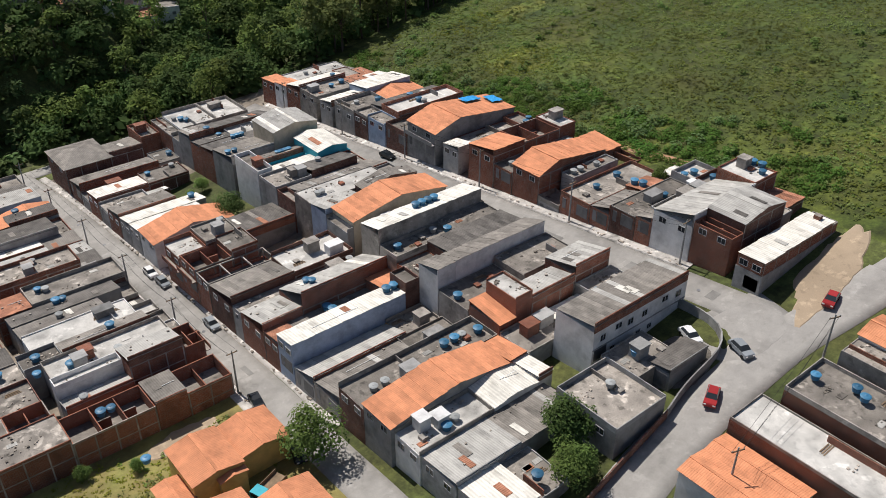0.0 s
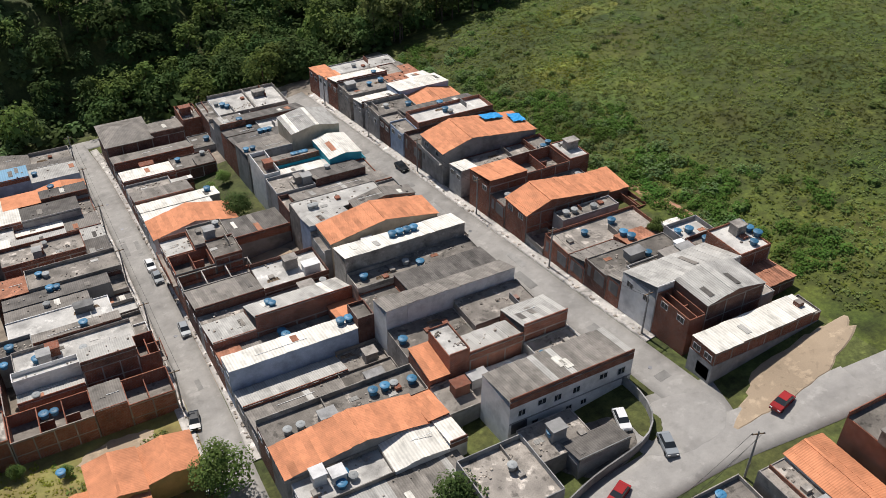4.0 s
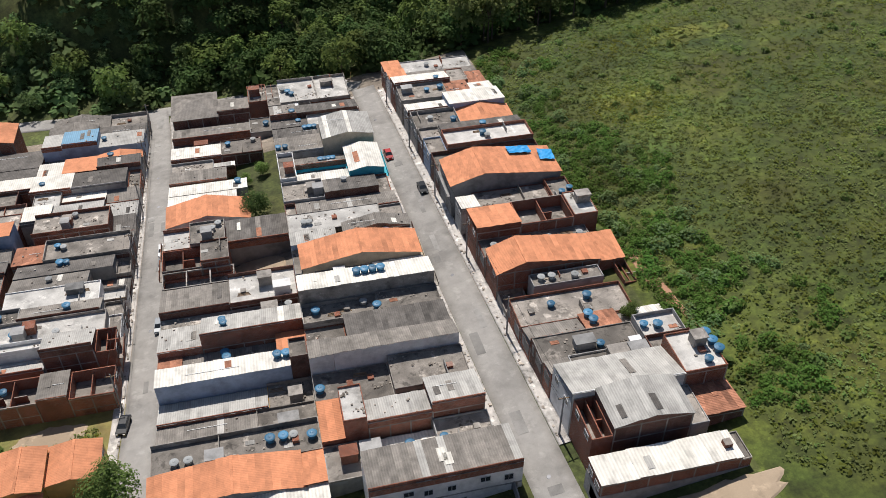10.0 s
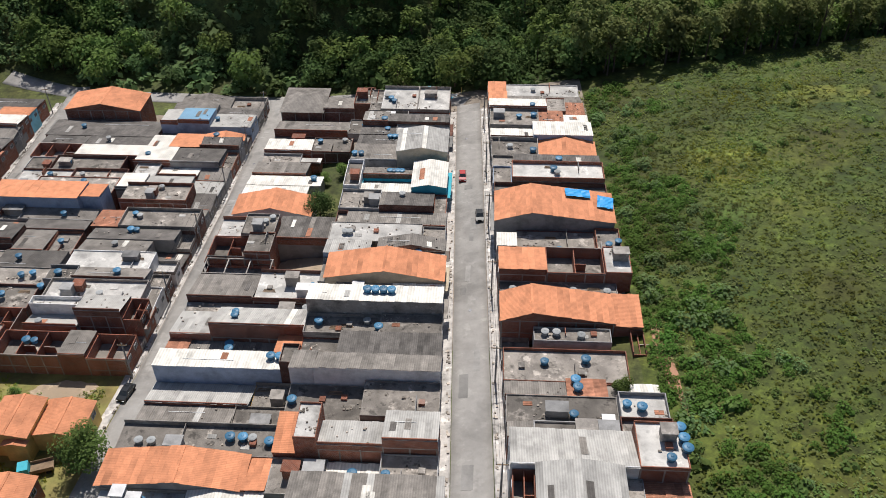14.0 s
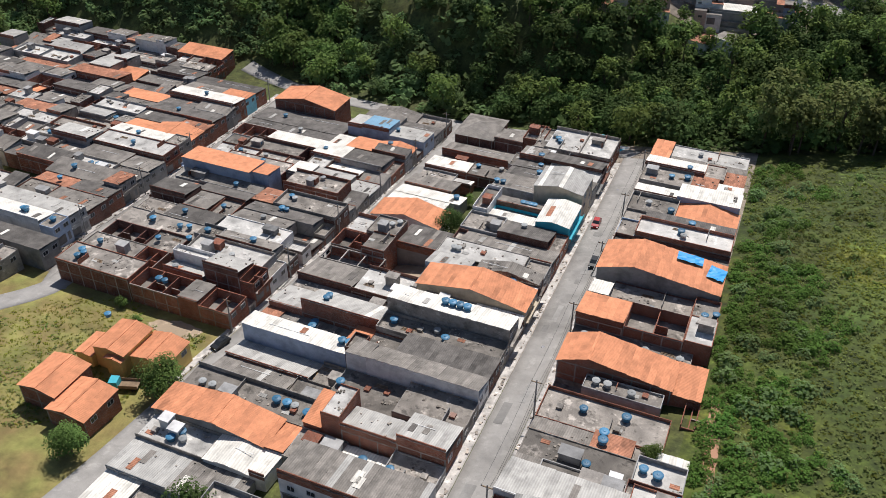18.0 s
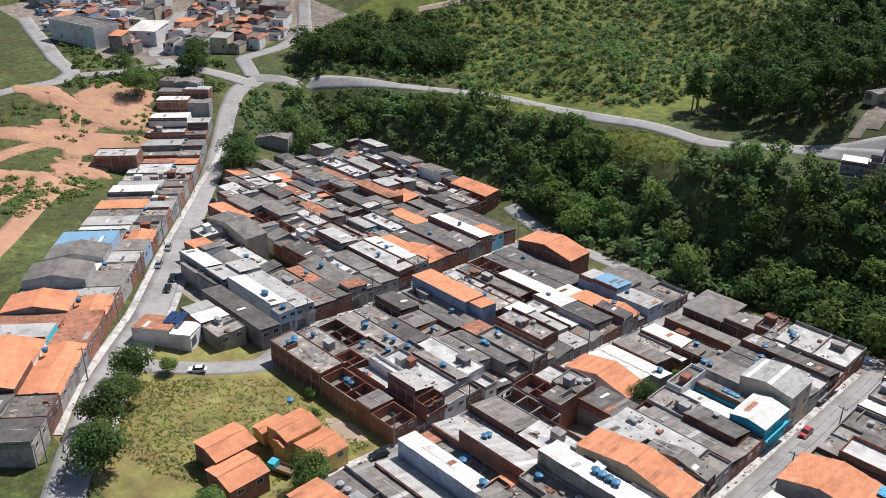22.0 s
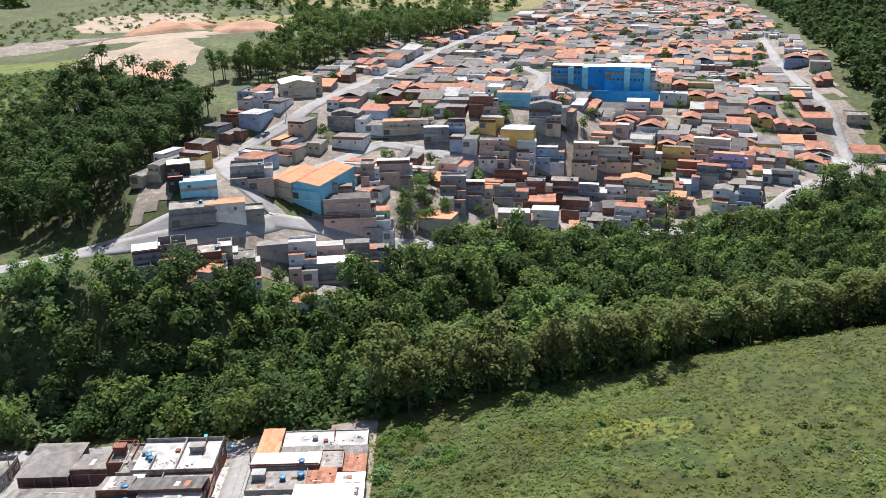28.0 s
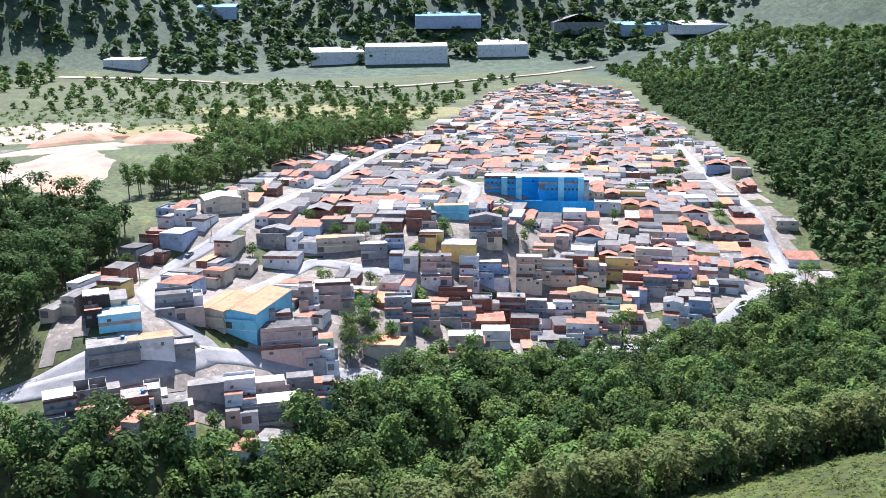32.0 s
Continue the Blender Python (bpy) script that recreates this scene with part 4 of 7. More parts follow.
lot("C", 71.8, 84.4, "0:.62 @6.2/4.6 fibro grey 0 .55;0:.7 @5.2/3.6 pale grey .55 1;.62:1 @4.6 slab grey 0 .55;.7:1 @3.8 slab ochre .55 1", "")
lot("C", 84.6, 89.0, "0:.88 @7.7/7.2 white blue;.88:1 @9.4/9.0 slab grey", ".8,.6,7.2,b .86,.6,7.2,b")
lot("C", 89.0, 93.4, "0:.16 @5.0 old brick;.16:.8 @5.4/4.8 fibro grey;.8:1 @6.6 mono brick", ".45,.7,5.4,b .46,.4,5.4,b")
lot("C", 93.6, 101.2, "0:.3 @6.4/4.6 pale brick;.3:1 @9.0/5.9 pale brick", ".45,.6,8.2 .46,.4,8.6")
lot("C", 101.2, 104.0, "0:.9 @4.0 slab grey", ".8,.5,5.0,g .92,.5,5.0,g")
lot("C", 104.2, 112.6, "0:.5 @5.6/3.8 fibro brick_dark;.5:1 @4.8 lite brick_dark", ".93,.5,6.2")
lot("C", 113.0, 117.8, "0:.55 @3.8 beams brick")
lot("C", 118.0, 124.4, "0:.3 @4.2 open brick;.3:.52 @5.0 slab brick", "")
lot("C", 124.4, 131.2, "0:.22 @3.2 lite brick;.22:.5 @4.6 slab brick", ".4,.6,7.9,g .45,.8,7.9,g")
building(-42.0, -29.2, 124.8, 134.2, "0:1 @3.4/2.2 dark grey", "w")
lot("C", 136.8, 144.2, "0:.7 @0.4 tile white", top=2.0)
lot("C", 144.6, 149.6, "0:.6 @-.1/-.7 white grey")
lot("C", 149.8, 155.0, "0:.7 @-.6/-1.6 white grey", ".62,.6,4.4,b")
lot("C", 155.4, 162.2, "0:.52 @-1.2/-2.5 fibro grey")
lot("C", 162.2, 167.4, "0:.4 @-3.9 slab grey;.4:.6 @-4.0 pale brick .2 .8")
lot("C", 168.0, 174.6, "0:.48 @-2.8/-3.6 white brick;.48:.88 @-3.2 slab brick_dark", ".55,.7,4.8 .8,.8,4.8,g")
lot("C", 174.6, 179.6, "0:.5 @-6.4 slab grey")
lot("C", 179.8, 187.0, "0:.78 @-4.4/-5.7 fibro brick_dark;.78:1 @-5.0 slab grey", ".95,.5,4.0,b")
lot("C", 189.0, 202.0, "0:.46 @-3.9 hip brick_dark;.46:.8 @-3.4/-4.4 fibro brick_dark .1 .7;.8:1 @-2.4 slab brick .1 .8")
SPLIT[0] = False

# west side of the second street
lot("A", 90.2, 96.6, "0:.3 @2.6 open brick;.3:.5 @3.6/3.2 fibro brick;.5:1 @3.0 open brick", ".72,.5,3.0 .78,.5,3.0,b")
lot("A", 96.8, 104.8, "0:.14 @4.0 open brick .3 1;.14:.5 @5.8/4.6 pale grey .3 1;.5:.92 @2.4/1.4 pale grey .2 .7;.5:.92 @3.2 lite white .7 1;0:.5 @-.6 slab grey 0 .3;.5:1 @0.4 slab grey 0 .2", ".8,.3,5.0,g")
lot("A", 104.8, 111.6, "0:.1 @0.6 slab white;.1:.9 @2.0 lite grey", ".45,.4,6.1,g .75,.5,6.1,b .95,.6,6.1")
lot("A", 111.8, 116.2, "0:.15 @-.4 slab grey;.15:.75 @2.6/1.6 fibro grey;.75:1 @1.4 slab grey", ".4,.5,7.0,b .9,.5,6.4,b")
lot("A", 116.2, 121.8, "0:.18 @-1.4 lite white .3 .95;.18:.9 @1.2 lite white", ".4,.6,6.3,b")
lot("A", 121.8, 127.6, "0:.3 @-2.6/-3.6 dark grey;.3:.9 @0.8/-.4 fibro grey", ".6,.6,6.2,g")
lot("A", 127.8, 132.8, "0:.12 @-3.4 slab grey;.12:.9 @-.2/-1.2 dark grey", ".5,.7,6.0 .55,.7,6.0,b")
lot("A", 133.0, 139.8, "0:.7 @-1.4 slab brick_dark;.7:.95 @-1.8 old brick", ".55,.6,5.9,g .6,.7,5.9")
lot("A", 139.8, 143.2, "0:.25 @-3.6 fibro grey;.25:.7 @-3.2/-3.6 white brick", "")
lot("A", 143.2, 150.2, "0:.2 @-4.6 dark grey;.2:.85 @-1.8 slab brick", ".5,.8,6.6,g")
lot("A", 150.2, 157.4, "0:.3 @-4.6/-5.4 pale grey;.3:.75 @-3.4/-4.2 pale grey;.75:1 @-3.6 white grey", "")
lot("A", 157.4, 163.0, "0:.3 @-6.0 fibro grey;.3:.7 @-4.8/-5.4 white brick .2 1;.7:.95 @-4.6 lite brick_dark", "")
lot("A", 163.0, 171.4, "0:.12 @-6.6 slab grey;.12:.62 @-3.8/-5.0 dark grey;.62:1 @-4.8 white brick", ".9,.5,5.4")
lot("A", 172.0, 179.4, "0:.42 @-5.4 dark grey 0 .6;0:.42 @-5.6 tile grey .6 1;.42:.75 @-5.8 mono brick;.75:1 @-6.4 white brick", ".3,.8,6.4,b")
lot("A", 179.4, 184.0, "0:1 @-8.0/-8.6 fibro grey", "")
lot("A", 184.2, 191.8, "0:.45 @-6.2/-6.8 pale blue;.45:.8 @-5.2 sky blue;.8:1 @-5.0/-5.6 pale blue", ".4,.5,6.0")
lot("A", 191.8, 199.0, "0:.5 @-8.2/-9.0 dark grey;.5:1 @-7.6 gable grey", "")
lot("A", 199.0, 205.4, "0:.4 @-10.0 slab grey;.4:1 @-9.4 gable grey", "")

# east side of the third street
lot("X", 86.6, 93.6, "0:1 6.0 slab brick", ".22,.6,6.4,b .27,.5,6.4 .24,.3,6.4")
lot("X", 93.6, 100.6, "0:.7 5.0 slab brick_dark;.7:1 5.0 open brick", ".5,.5,5.4 .2,.5,5.4")
lot("X", 101.0, 108.2, "0:.6 4.8 open brick_dark;.6:1 4.6 slab brick_dark", ".7,.5,5.2")
lot("X", 108.2, 114.6, "0:1 5.0 slab grey", ".4,.5,5.4,b .75,.5,5.4 .85,.6,5.4")
lot("X", 114.6, 121.6, "0:.4 4.4 slab grey;.4:1 4.8 dark grey", ".6,.5,5.6")
lot("X", 121.6, 130.0, "0:.45 6.4 dark brick_dark .2 1;.45:.75 5.0 fibro brick;.75:1 4.2 slab grey", ".85,.5,4.8")
lot("X", 130.0, 134.6, "0:.4 4.4 dark grey;.4:1 5.2 dark brick_dark", "")
lot("X", 134.6, 139.4, "0:.3 4.6 slab grey;.3:1 4.8 fibro grey", ".7,.5,5.4")
lot("X", 139.4, 146.6, "0:.82 8.6 mono blue;.82:1 8.0 mono blue .2 1", "")
lot("X", 146.6, 153.4, "0:.25 4.2 slab brick;.25:1 6.0 slab brick", ".7,.6,6.4")
lot("X", 153.4, 159.2, "0:.5 4.6 lite brick;.5:1 4.8 slab brick_dark", ".3,.5,5.0 .6,.5,5.2,g")
lot("X", 159.2, 166.0, "0:.25 4.6 slab grey;.25:.9 4.8 slab brick_dark", ".4,.5,5.2")
lot("X", 166.0, 172.6, "0:.4 5.6 open brick;.4:1 5.4 white brick", "")
lot("X", 172.6, 179.2, "0:.4 4.6 dark grey;.4:1 4.6 dark brick", ".6,.6,5.3,g")
lot("X", 179.2, 188.4, "0:1 4.8 dark brick_dark", ".3,.5,5.4")
building(-114.5, -93.5, 190.0, 199.6, "0:1 8.4 tile brick", "w", label="two-storey red brick house with orange clay-tile gable roof")

# west of the third street: the wedge towards the long road
lot("W", 99.4, 104.6, "0:.16 6.2 slab blue;.16:1 6.4 white white", ".4,.5,7.1,b .44,.5,7.1")
lot("W", 104.6, 110.6, "0:1 6.2 pale grey", "")
lot("W", 110.6, 118.4, "0:.6 4.6 fibro grey;.6:1 4.8 slab brick", "")
lot("W", 118.4, 124.2, "0:.5 5.0 dark grey;.5:1 4.6 old brick", ".7,.5,5.6")
lot("W", 124.2, 130.4, "0:.2 6.4 mono grey;.2:1 5.8 fibro grey", ".7,.5,6.5,b")
lot("W", 130.4, 136.4, "0:.4 4.4 white grey;.4:1 4.8 lite grey", ".6,.5,5.2")
lot("W", 136.4, 143.4, "0:.4 4.6 fibro grey;.4:1 5.0 fibro grey", "")
lot("W", 144.0, 150.8, "0:1 6.4 lite brick", ".5,.4,6.8")
lot("W", 150.8, 156.8, "0:.2 6.4 slab grey;.2:1 6.2 white grey", ".6,.3,6.9")
lot("W", 156.8, 163.8, "0:.6 5.6 tile grey;.6:1 5.0 mono grey", "")
lot("W", 163.8, 170.0, "0:.4 5.2 mono brick;.4:1 5.4 dark grey", "")
lot("W", 170.0, 176.6, "0:1 5.6 dark grey", ".6,.5,6.2")
lot("W", 176.6, 183.0, "0:.5 5.2 fibro grey;.5:1 5.0 dark grey", "")
lot("W", 183.0, 189.4, "0:1 6.6 white grey", ".5,.5,7.3")
lot("W", 189.4, 196.0, "0:.4 5.8 mono sky;.4:1 5.6 fibro grey", "")
lot("W", 196.0, 203.0, "0:1 5.2 dark grey", "")
WEST = [("fibro", "grey", 5.2), ("dark", "brick_dark", 4.8), ("slab", "brick", 5.4), ("fibro", "concrete", 5.6), ("open", "brick", 5.0), ("pale", "grey", 6.0), ("dark", "grey", 4.2),
        ("slab", "brick_dark", 4.6), ("lite", "grey", 5.4), ("old", "brick", 5.0), ("fibro", "brick", 4.4), ("white", "grey", 5.2), ("mono", "brick", 4.8), ("fibro", "white", 6.2), ("slab", "concrete", 3.6)]
wr = random.Random(12)
ym = 98.0
k = 0
while ym < 220:
    wide = wr.uniform(4.6, 7.6)
    ym += wide / 2
    x_end = line_c(ym) - 28.6 + 0.05
    near = -173 - (ym - 102) * 1.2 + 9
    for more in range(4):
        x_far = max(near, x_end - wr.uniform(17, 26))
        if x_far > x_end - 7 or 116 < ym < 128 and x_far < -158:
            break
        cuts = [0.0] + sorted(wr.uniform(0.15, 0.85) for _ in range(wr.choice((1, 1, 2)))) + [1.0]
        spec = []
        for p, q in zip(cuts, cuts[1:]):
            r, w, h = wr.choice(WEST)
            if 133 < ym < 141 and more == 1:
                r, w, h = "open", "brick", 5.6
            spec.append(f"{p:.2f}:{q:.2f} {h + wr.uniform(-1.2, 1.4):.1f} {r} {w}")
        building(x_far, x_end - 0.1, ym - wide / 2 + 0.05, ym + wide / 2 - 0.05, ";".join(spec), "w" if more % 2 else "e")
        x_end = x_far - wr.choice((0.1, 0.1, 1.6))
    ym += wide / 2
    k += 1
for _ in range(34):
    ym = wr.uniform(100, 200)
    xt = line_c(ym) - wr.uniform(8, 50)
    for home in [o for o in scene.objects if o.name.startswith("house") and o.parent is None and abs(o.location.y - ym) < 2.4 and abs(o.location.x - xt) < 6]:
        slabs = [o for o in home.children if o.name.startswith("roof_slab")]
        if slabs:
            lid = slabs[0]
            top = max(v.co.z for v in lid.data.vertices)
            tank(home.location.x + lid.location.x, home.location.y + lid.location.y, home.location.z + top, "tank_blue", 1.1)
        break

# ---- west side of the long road ----
def along(s):
    """A point on the long road, s metres from its near end."""
    return np.array([-90.0, 36.0]) + s * np.array([-0.783, 0.622])


ROWL = "0:.35 5.0 {a} {b};.35:1 {h} {c} {d}"
for k, (wid, h, c, d, a, b) in enumerate([
        (9, 6.2, "tile", "grey", "dark", "grey"), (8, 5.6, "dark", "grey", "slab", "grey"), (11, 7.0, "tile", "grey", "tile", "grey"), (9, 6.6, "tile", "white", "tile", "grey"),
        (8, 6.6, "pale", "teal", "old", "brick"), (8, 5.2, "old", "brick", "old", "brick"), (9, 6.4, "tile", "grey", "tile", "brick"), (6, 5.0, "pale", "grey", "pale", "grey"),
        (10, 8.2, "gable", "grey", "fibro", "grey"), (7, 5.4, "white", "brick", "slab", "brick"), (9, 7.6, "gable", "grey", "pale", "grey"), (10, 8.0, "sky", "blue", "fibro", "blue"),
        (8, 5.6, "slab", "brick_dark", "tile", "brick"), (7, 4.6, "white", "brick", "slab", "grey"), (8, 5.2, "pale", "grey", "dark", "grey"), (7, 5.4, "slab", "grey", "slab", "brick"),
        (9, 5.8, "mono", "beige", "pale", "grey"), (7, 5.0, "dark", "brick", "slab", "grey"), (9, 6.4, "white", "grey", "slab", "grey"), (9, 5.4, "pale", "beige", "fibro", "grey"), (8, 5.0, "slab", "pink", "slab", "brick"), (11, 6.0, "lite", "grey", "pale", "grey"),
        (8, 5.2, "old", "brick", "mono", "brick"), (9, 4.6, "fibro", "brick", "slab", "grey"), (10, 5.4, "pale", "grey", "fibro", "grey"), (8, 6.0, "lite", "brick", "slab", "brick"), (11, 7.4, "white", "white", "pale", "grey")]):
    s = 2 + sum((9, 8, 11, 9, 8, 8, 9, 6, 10, 7, 9, 10, 8, 7, 8, 7, 9, 7, 9, 9, 8, 11, 8, 9, 10, 8, 11)[:k]) + wid / 2
    m = along(s) - np.array([0.622, 0.783]) * (6.2 + 12)
    fr = along(s) - np.array([0.622, 0.783]) * 6.2
    building(m[0] - 12, m[0] + 12, m[1] - wid / 2 + 0.1, m[1] + wid / 2 - 0.1, ROWL.format(a=a, b=b, c=c, d=d, h=h), "e", turn=51.5, ref=gz(*fr), foot=-4.0,
             tanks=".3,.5,6.2" if k % 3 == 0 else "")
for x, y, deep, wid, spec, turn in ((-290.9, 172.3, 22, 9, "0:.4 4.6 slab grey;.4:1 5.6 white brick", 50), (-298.6, 177.4, 22, 9, "0:.5 5.2 pale grey;.5:1 4.6 fibro brick", 46),
                                    (-307.0, 180.4, 18, 8, "0:.6 4.4 gable grey;.6:1 5.0 slab pink", 40)):
    building(x - deep / 2, x + deep / 2, y - wid / 2 + 0.1, y + wid / 2 - 0.1, spec, "e", turn=turn, foot=-4.0)
# between the long road and the wedge
building(-138.0, -110.5, 91.0, 96.6, "0:1 5.4 dark grey", "e")
building(-133.0, -115.0, 82.0, 89.6, "0:.4 4.4 slab grey;.4:.7 4.6 white grey;.7:1 4.4 pale grey", "e", tanks=".3,.5,5.0,g .36,.5,5.0,g")
sol = building(-133.5, -119.0, 71.5, 79.0, "0:.35 3.2 white white;.35:1 4.2 old white 0 1", "e", turn=38, label="white rendered house with clay-tile roof and solar panels")
building(-158.0, -140.0, 96.0, 101.5, "0:.5 4.8 fibro grey;.5:1 5.0 dark grey", "w", tanks=".5,.5,5.6")
building(-182.0, -160.0, 118.5, 126.0, "0:1 8.6 gable beige", "w", label="tall blind beige building with grey gable roof")

# ---- houses on the grass lot ----
building(-81.0, -62.4, 69.4, 79.0, "0:.42 4.4 tile yellow .25 1;.42:.8 5.4 tile yellow .1 .95;.8:1 3.6 tile yellow 0 .6;.42:.62 4.6 tile yellow 0 .1", "e", label="yellow house with stepped orange clay-tile roofs on the grass lot", tanks=".95,.9,5.6")
building(-81.2, -65.0, 54.5, 65.4, "0:.5 4.4 tile brick 0 .75;.5:1 4.9 tile brick .2 1", "e", label="brick house with stepped orange clay-tile roofs on the grass lot")

# ---- round the crossroads ----
building(-34.0, -24.0, 38.5, 49.0, "0:1 4.2 slab grey", "w", tanks=".6,.6,4.6,g", ref=7.5)
building(-24.0, -15.0, 43.5, 50.0, "0:1 3.6 slab grey", "w", tanks=".4,.5,4.0,b .55,.6,4.0,g", ref=8.4)
building(-34.0, -24.5, 17.0, 29.0, "0:.5 4.2 tile white;.5:1 4.0 tile white", "n", ref=9.0, label="low white house with orange clay-tile roofs at the crossroads")
building(-23.5, -16.5, 10.0, 29.6, "0:1 4.4 lite brick", "n", ref=10.2, label="long brick house with pale gravel roof at the crossroads")
building(-15.5, -6.5, 12.0, 27.4, "0:1 4.4 slab brick", "n", tanks=".6,.5,4.8 .7,.6,4.8 .5,.9,4.8", ref=12.0)
building(-5.0, 6.0, 12.0, 26.0, "0:.4 4.4 slab grey;.4:1 5.2 tile white", "n", tanks=".2,.3,4.8", ref=13.6)
building(8.0, 24.0, 10.0, 25.0, "0:.5 6.4 slab brick;.5:1 5.4 tile brick", "n", ref=15.5)
building(-50.0, -36.0, 12.0, 26.0, "0:.5 4.0 dark grey;.5:1 4.2 fibro grey", "n", ref=7.5)

# ---- the hill quarter ----
HILL_ROADS = [
    [(-60, 280), (-50, 281), (-32, 284), (-15, 293), (-8, 301), (-19, 307), (-29, 316), (-36, 336), (-38, 362), (-34, 384), (-20, 402), (-1, 441), (16, 500), (35, 550), (106, 700), (180, 860), (250, 1050)],
    [(-12, 298), (-2, 303), (14, 305), (28, 306), (82, 317), (112, 330), (180, 352), (240, 402)],
    [(240, 402), (254, 470), (266, 578), (300, 690)],
    [(-20, 340), (20, 392), (52, 378), (90, 388)],
    [(90, 440), (105, 488), (96, 530)], [(150, 470), (120, 520), (170, 560), (240, 560)]]
for p in HILL_ROADS:
    ribbon("road", p, 3.2, "asphalt", 0.32, "pale asphalt hill street")
REGION = [(-56, 284), (-28, 250), (4, 262), (30, 290), (60, 328), (118, 336), (180, 358), (252, 398), (276, 520), (306, 640), (345, 820), (395, 1080), (320, 1180), (240, 1140), (160, 900), (84, 700), (14, 570), (-38, 470), (-56, 360)]


def inside(x, y, poly):
    hit = False
    for (x0, y0), (x1, y1) in zip(poly, poly[1:] + poly[:1]):
        if (y0 > y) != (y1 > y) and x < (x1 - x0) * (y - y0) / (y1 - y0) + x0:
            hit = not hit
    return hit


def off_road(x, y, clear):
    return all(((q[:, 0] - x) ** 2 + (q[:, 1] - y) ** 2).min() > (h + clear) ** 2 for q, h in ROADS)


def free_of_houses(x, y, r):
    return all((bx - x) ** 2 + (by - y) ** 2 > (br + r) ** 2 for bx, by, br in BUILT)


pick = random.Random(31)


def hill_floor(cell=4.0):
    """Trodden earth and concrete between the hill's houses, one sheet on the land."""
    xs, ys = np.arange(-60, 400, cell), np.arange(248, 1180, cell)
    form, seen = Form(), {}

    def at(i, j):
        if (i, j) not in seen:
            x, y = xs[0] + i * cell, ys[0] + j * cell
            seen[i, j] = len(form.v)
            form.v.append((x, y, gz(x, y) + 0.18))
        return seen[i, j]
    for i in range(len(xs) - 1):
        for j in range(len(ys) - 1):
            if inside(xs[i] + cell / 2, ys[j] + cell / 2, REGION) and (ys[j] > 268 or xs[i] > 60) and noise.noise((xs[i] * 0.05, ys[j] * 0.05, 2.2)) < 0.28:
                form.f.append((at(i, j), at(i + 1, j), at(i + 1, j + 1), at(i, j + 1)))
    return tagged(new("hill_floor", form.mesh("hill_floor", "hill_dirt")), "trodden earth and worn concrete between the hill houses", "ground", kind="structure")


hill_floor()


# houses that stand out on the hill's front, from the lower road upwards
def hill_house(x, y, w, d, h, roof, wall, turn):
    f = (x + d / 2 * math.sin(radians(turn)), y - d / 2 * math.cos(radians(turn)))
    h = h if h < 6.5 else 6.5 + (h - 6.5) * 0.42
    w = w * 1.15
    spec = f"0:1 {h:.1f} {roof} {wall}"
    front = d / 2
    c1, c2 = pick.uniform(0.4, 0.75), pick.uniform(0.35, 0.7)
    lean = ("slab", "fibro", "old", "fibro", "clay", "old", "pale")
    side = ("white", "white", "beige", "white", "beige", "pink", wall, wall)
    if h > 9.5:
        front += 4.5
        spec = (f"0:1 {h:.1f} {roof} {wall} .6 1;0:{c1:.2f} {h * 0.74:.1f} {pick.choice(lean)} {wall} .32 .6;{c1:.2f}:1 {h * 0.56:.1f} {pick.choice(lean)} {pick.choice(side)} .3 .6;"
                f"0:{c2:.2f} {h * 0.44:.1f} {pick.choice(lean)} {pick.choice(side)} 0 .32;{c2:.2f}:1 {h * 0.32:.1f} {pick.choice(lean)} {pick.choice(side)} .02 .3")
    elif h > 6.5:
        front += 2.5
        spec = f"0:{c1 + 0.2:.2f} {h:.1f} {roof} {wall} .35 1;{c1 + 0.2:.2f}:1 {h * 0.75:.1f} {pick.choice(lean)} {pick.choice(side)} .4 1;0:{c2:.2f} {h * 0.55:.1f} {pick.choice(lean)} {wall} 0 .35;{c2:.2f}:1 {h * 0.4:.1f} {pick.choice(lean)} {pick.choice(side)} 0 .33"
    building(x - w / 2, x + w / 2, y - front, y + d / 2, spec, "s", turn=turn, ref=gz(*f), foot=-3.0, group="houses of the hill quarter",
             tanks=f".7,.6,{h + 0.1:.1f}" if roof == "slab" and w > 8 else "")


PLAIN[0] = True
hill_house(-41, 309, 10.8, 12, 7.2, "white", "black_panel", 15)
hill_house(-36, 302, 10.4, 8, 5.2, "lite", "sky", 14)
hill_house(-36, 291, 12.4, 9, 6.4, "slab", "grey", 15)
hill_house(-26, 294, 11.0, 8, 6.1, "mono", "white", 12)
hill_house(-18, 297, 6.5, 7, 4.0, "slab", "grey", 11)
hill_house(-44, 269, 8.3, 11, 8.3, "white", "grey", 18)
hill_house(-36, 272, 10.1, 10, 11.6, "open", "concrete", 16)
hill_house(-25, 268, 7.1, 9, 11.1, "slab", "brick", 14)
hill_house(-21, 272, 5.1, 9, 12.0, "lite", "beige", 12)
hill_house(-15, 269, 6.9, 9, 12.6, "slab", "pink", 11)
hill_house(-9, 285, 10.4, 8, 4.7, "fibro", "grey", 9)
hill_house(0, 283, 7.7, 10, 14.1, "lite", "white", 7)
hill_house(8, 290, 9.5, 9, 7.1, "pale", "pink", 5)
hill_house(8, 281, 13.4, 7, 6.4, "white", "grey", 5)
hill_house(18, 293, 9.6, 9, 10.5, "fibro", "grey", 3)
hill_house(26, 293, 5.0, 8, 8.8, "fibro", "blue", 1)
hill_house(-21, 318, 12.6, 10, 6.8, "slab", "grey", 10)
hill_house(6, 322, 12.7, 9, 8.5, "dark", "grey", 5)
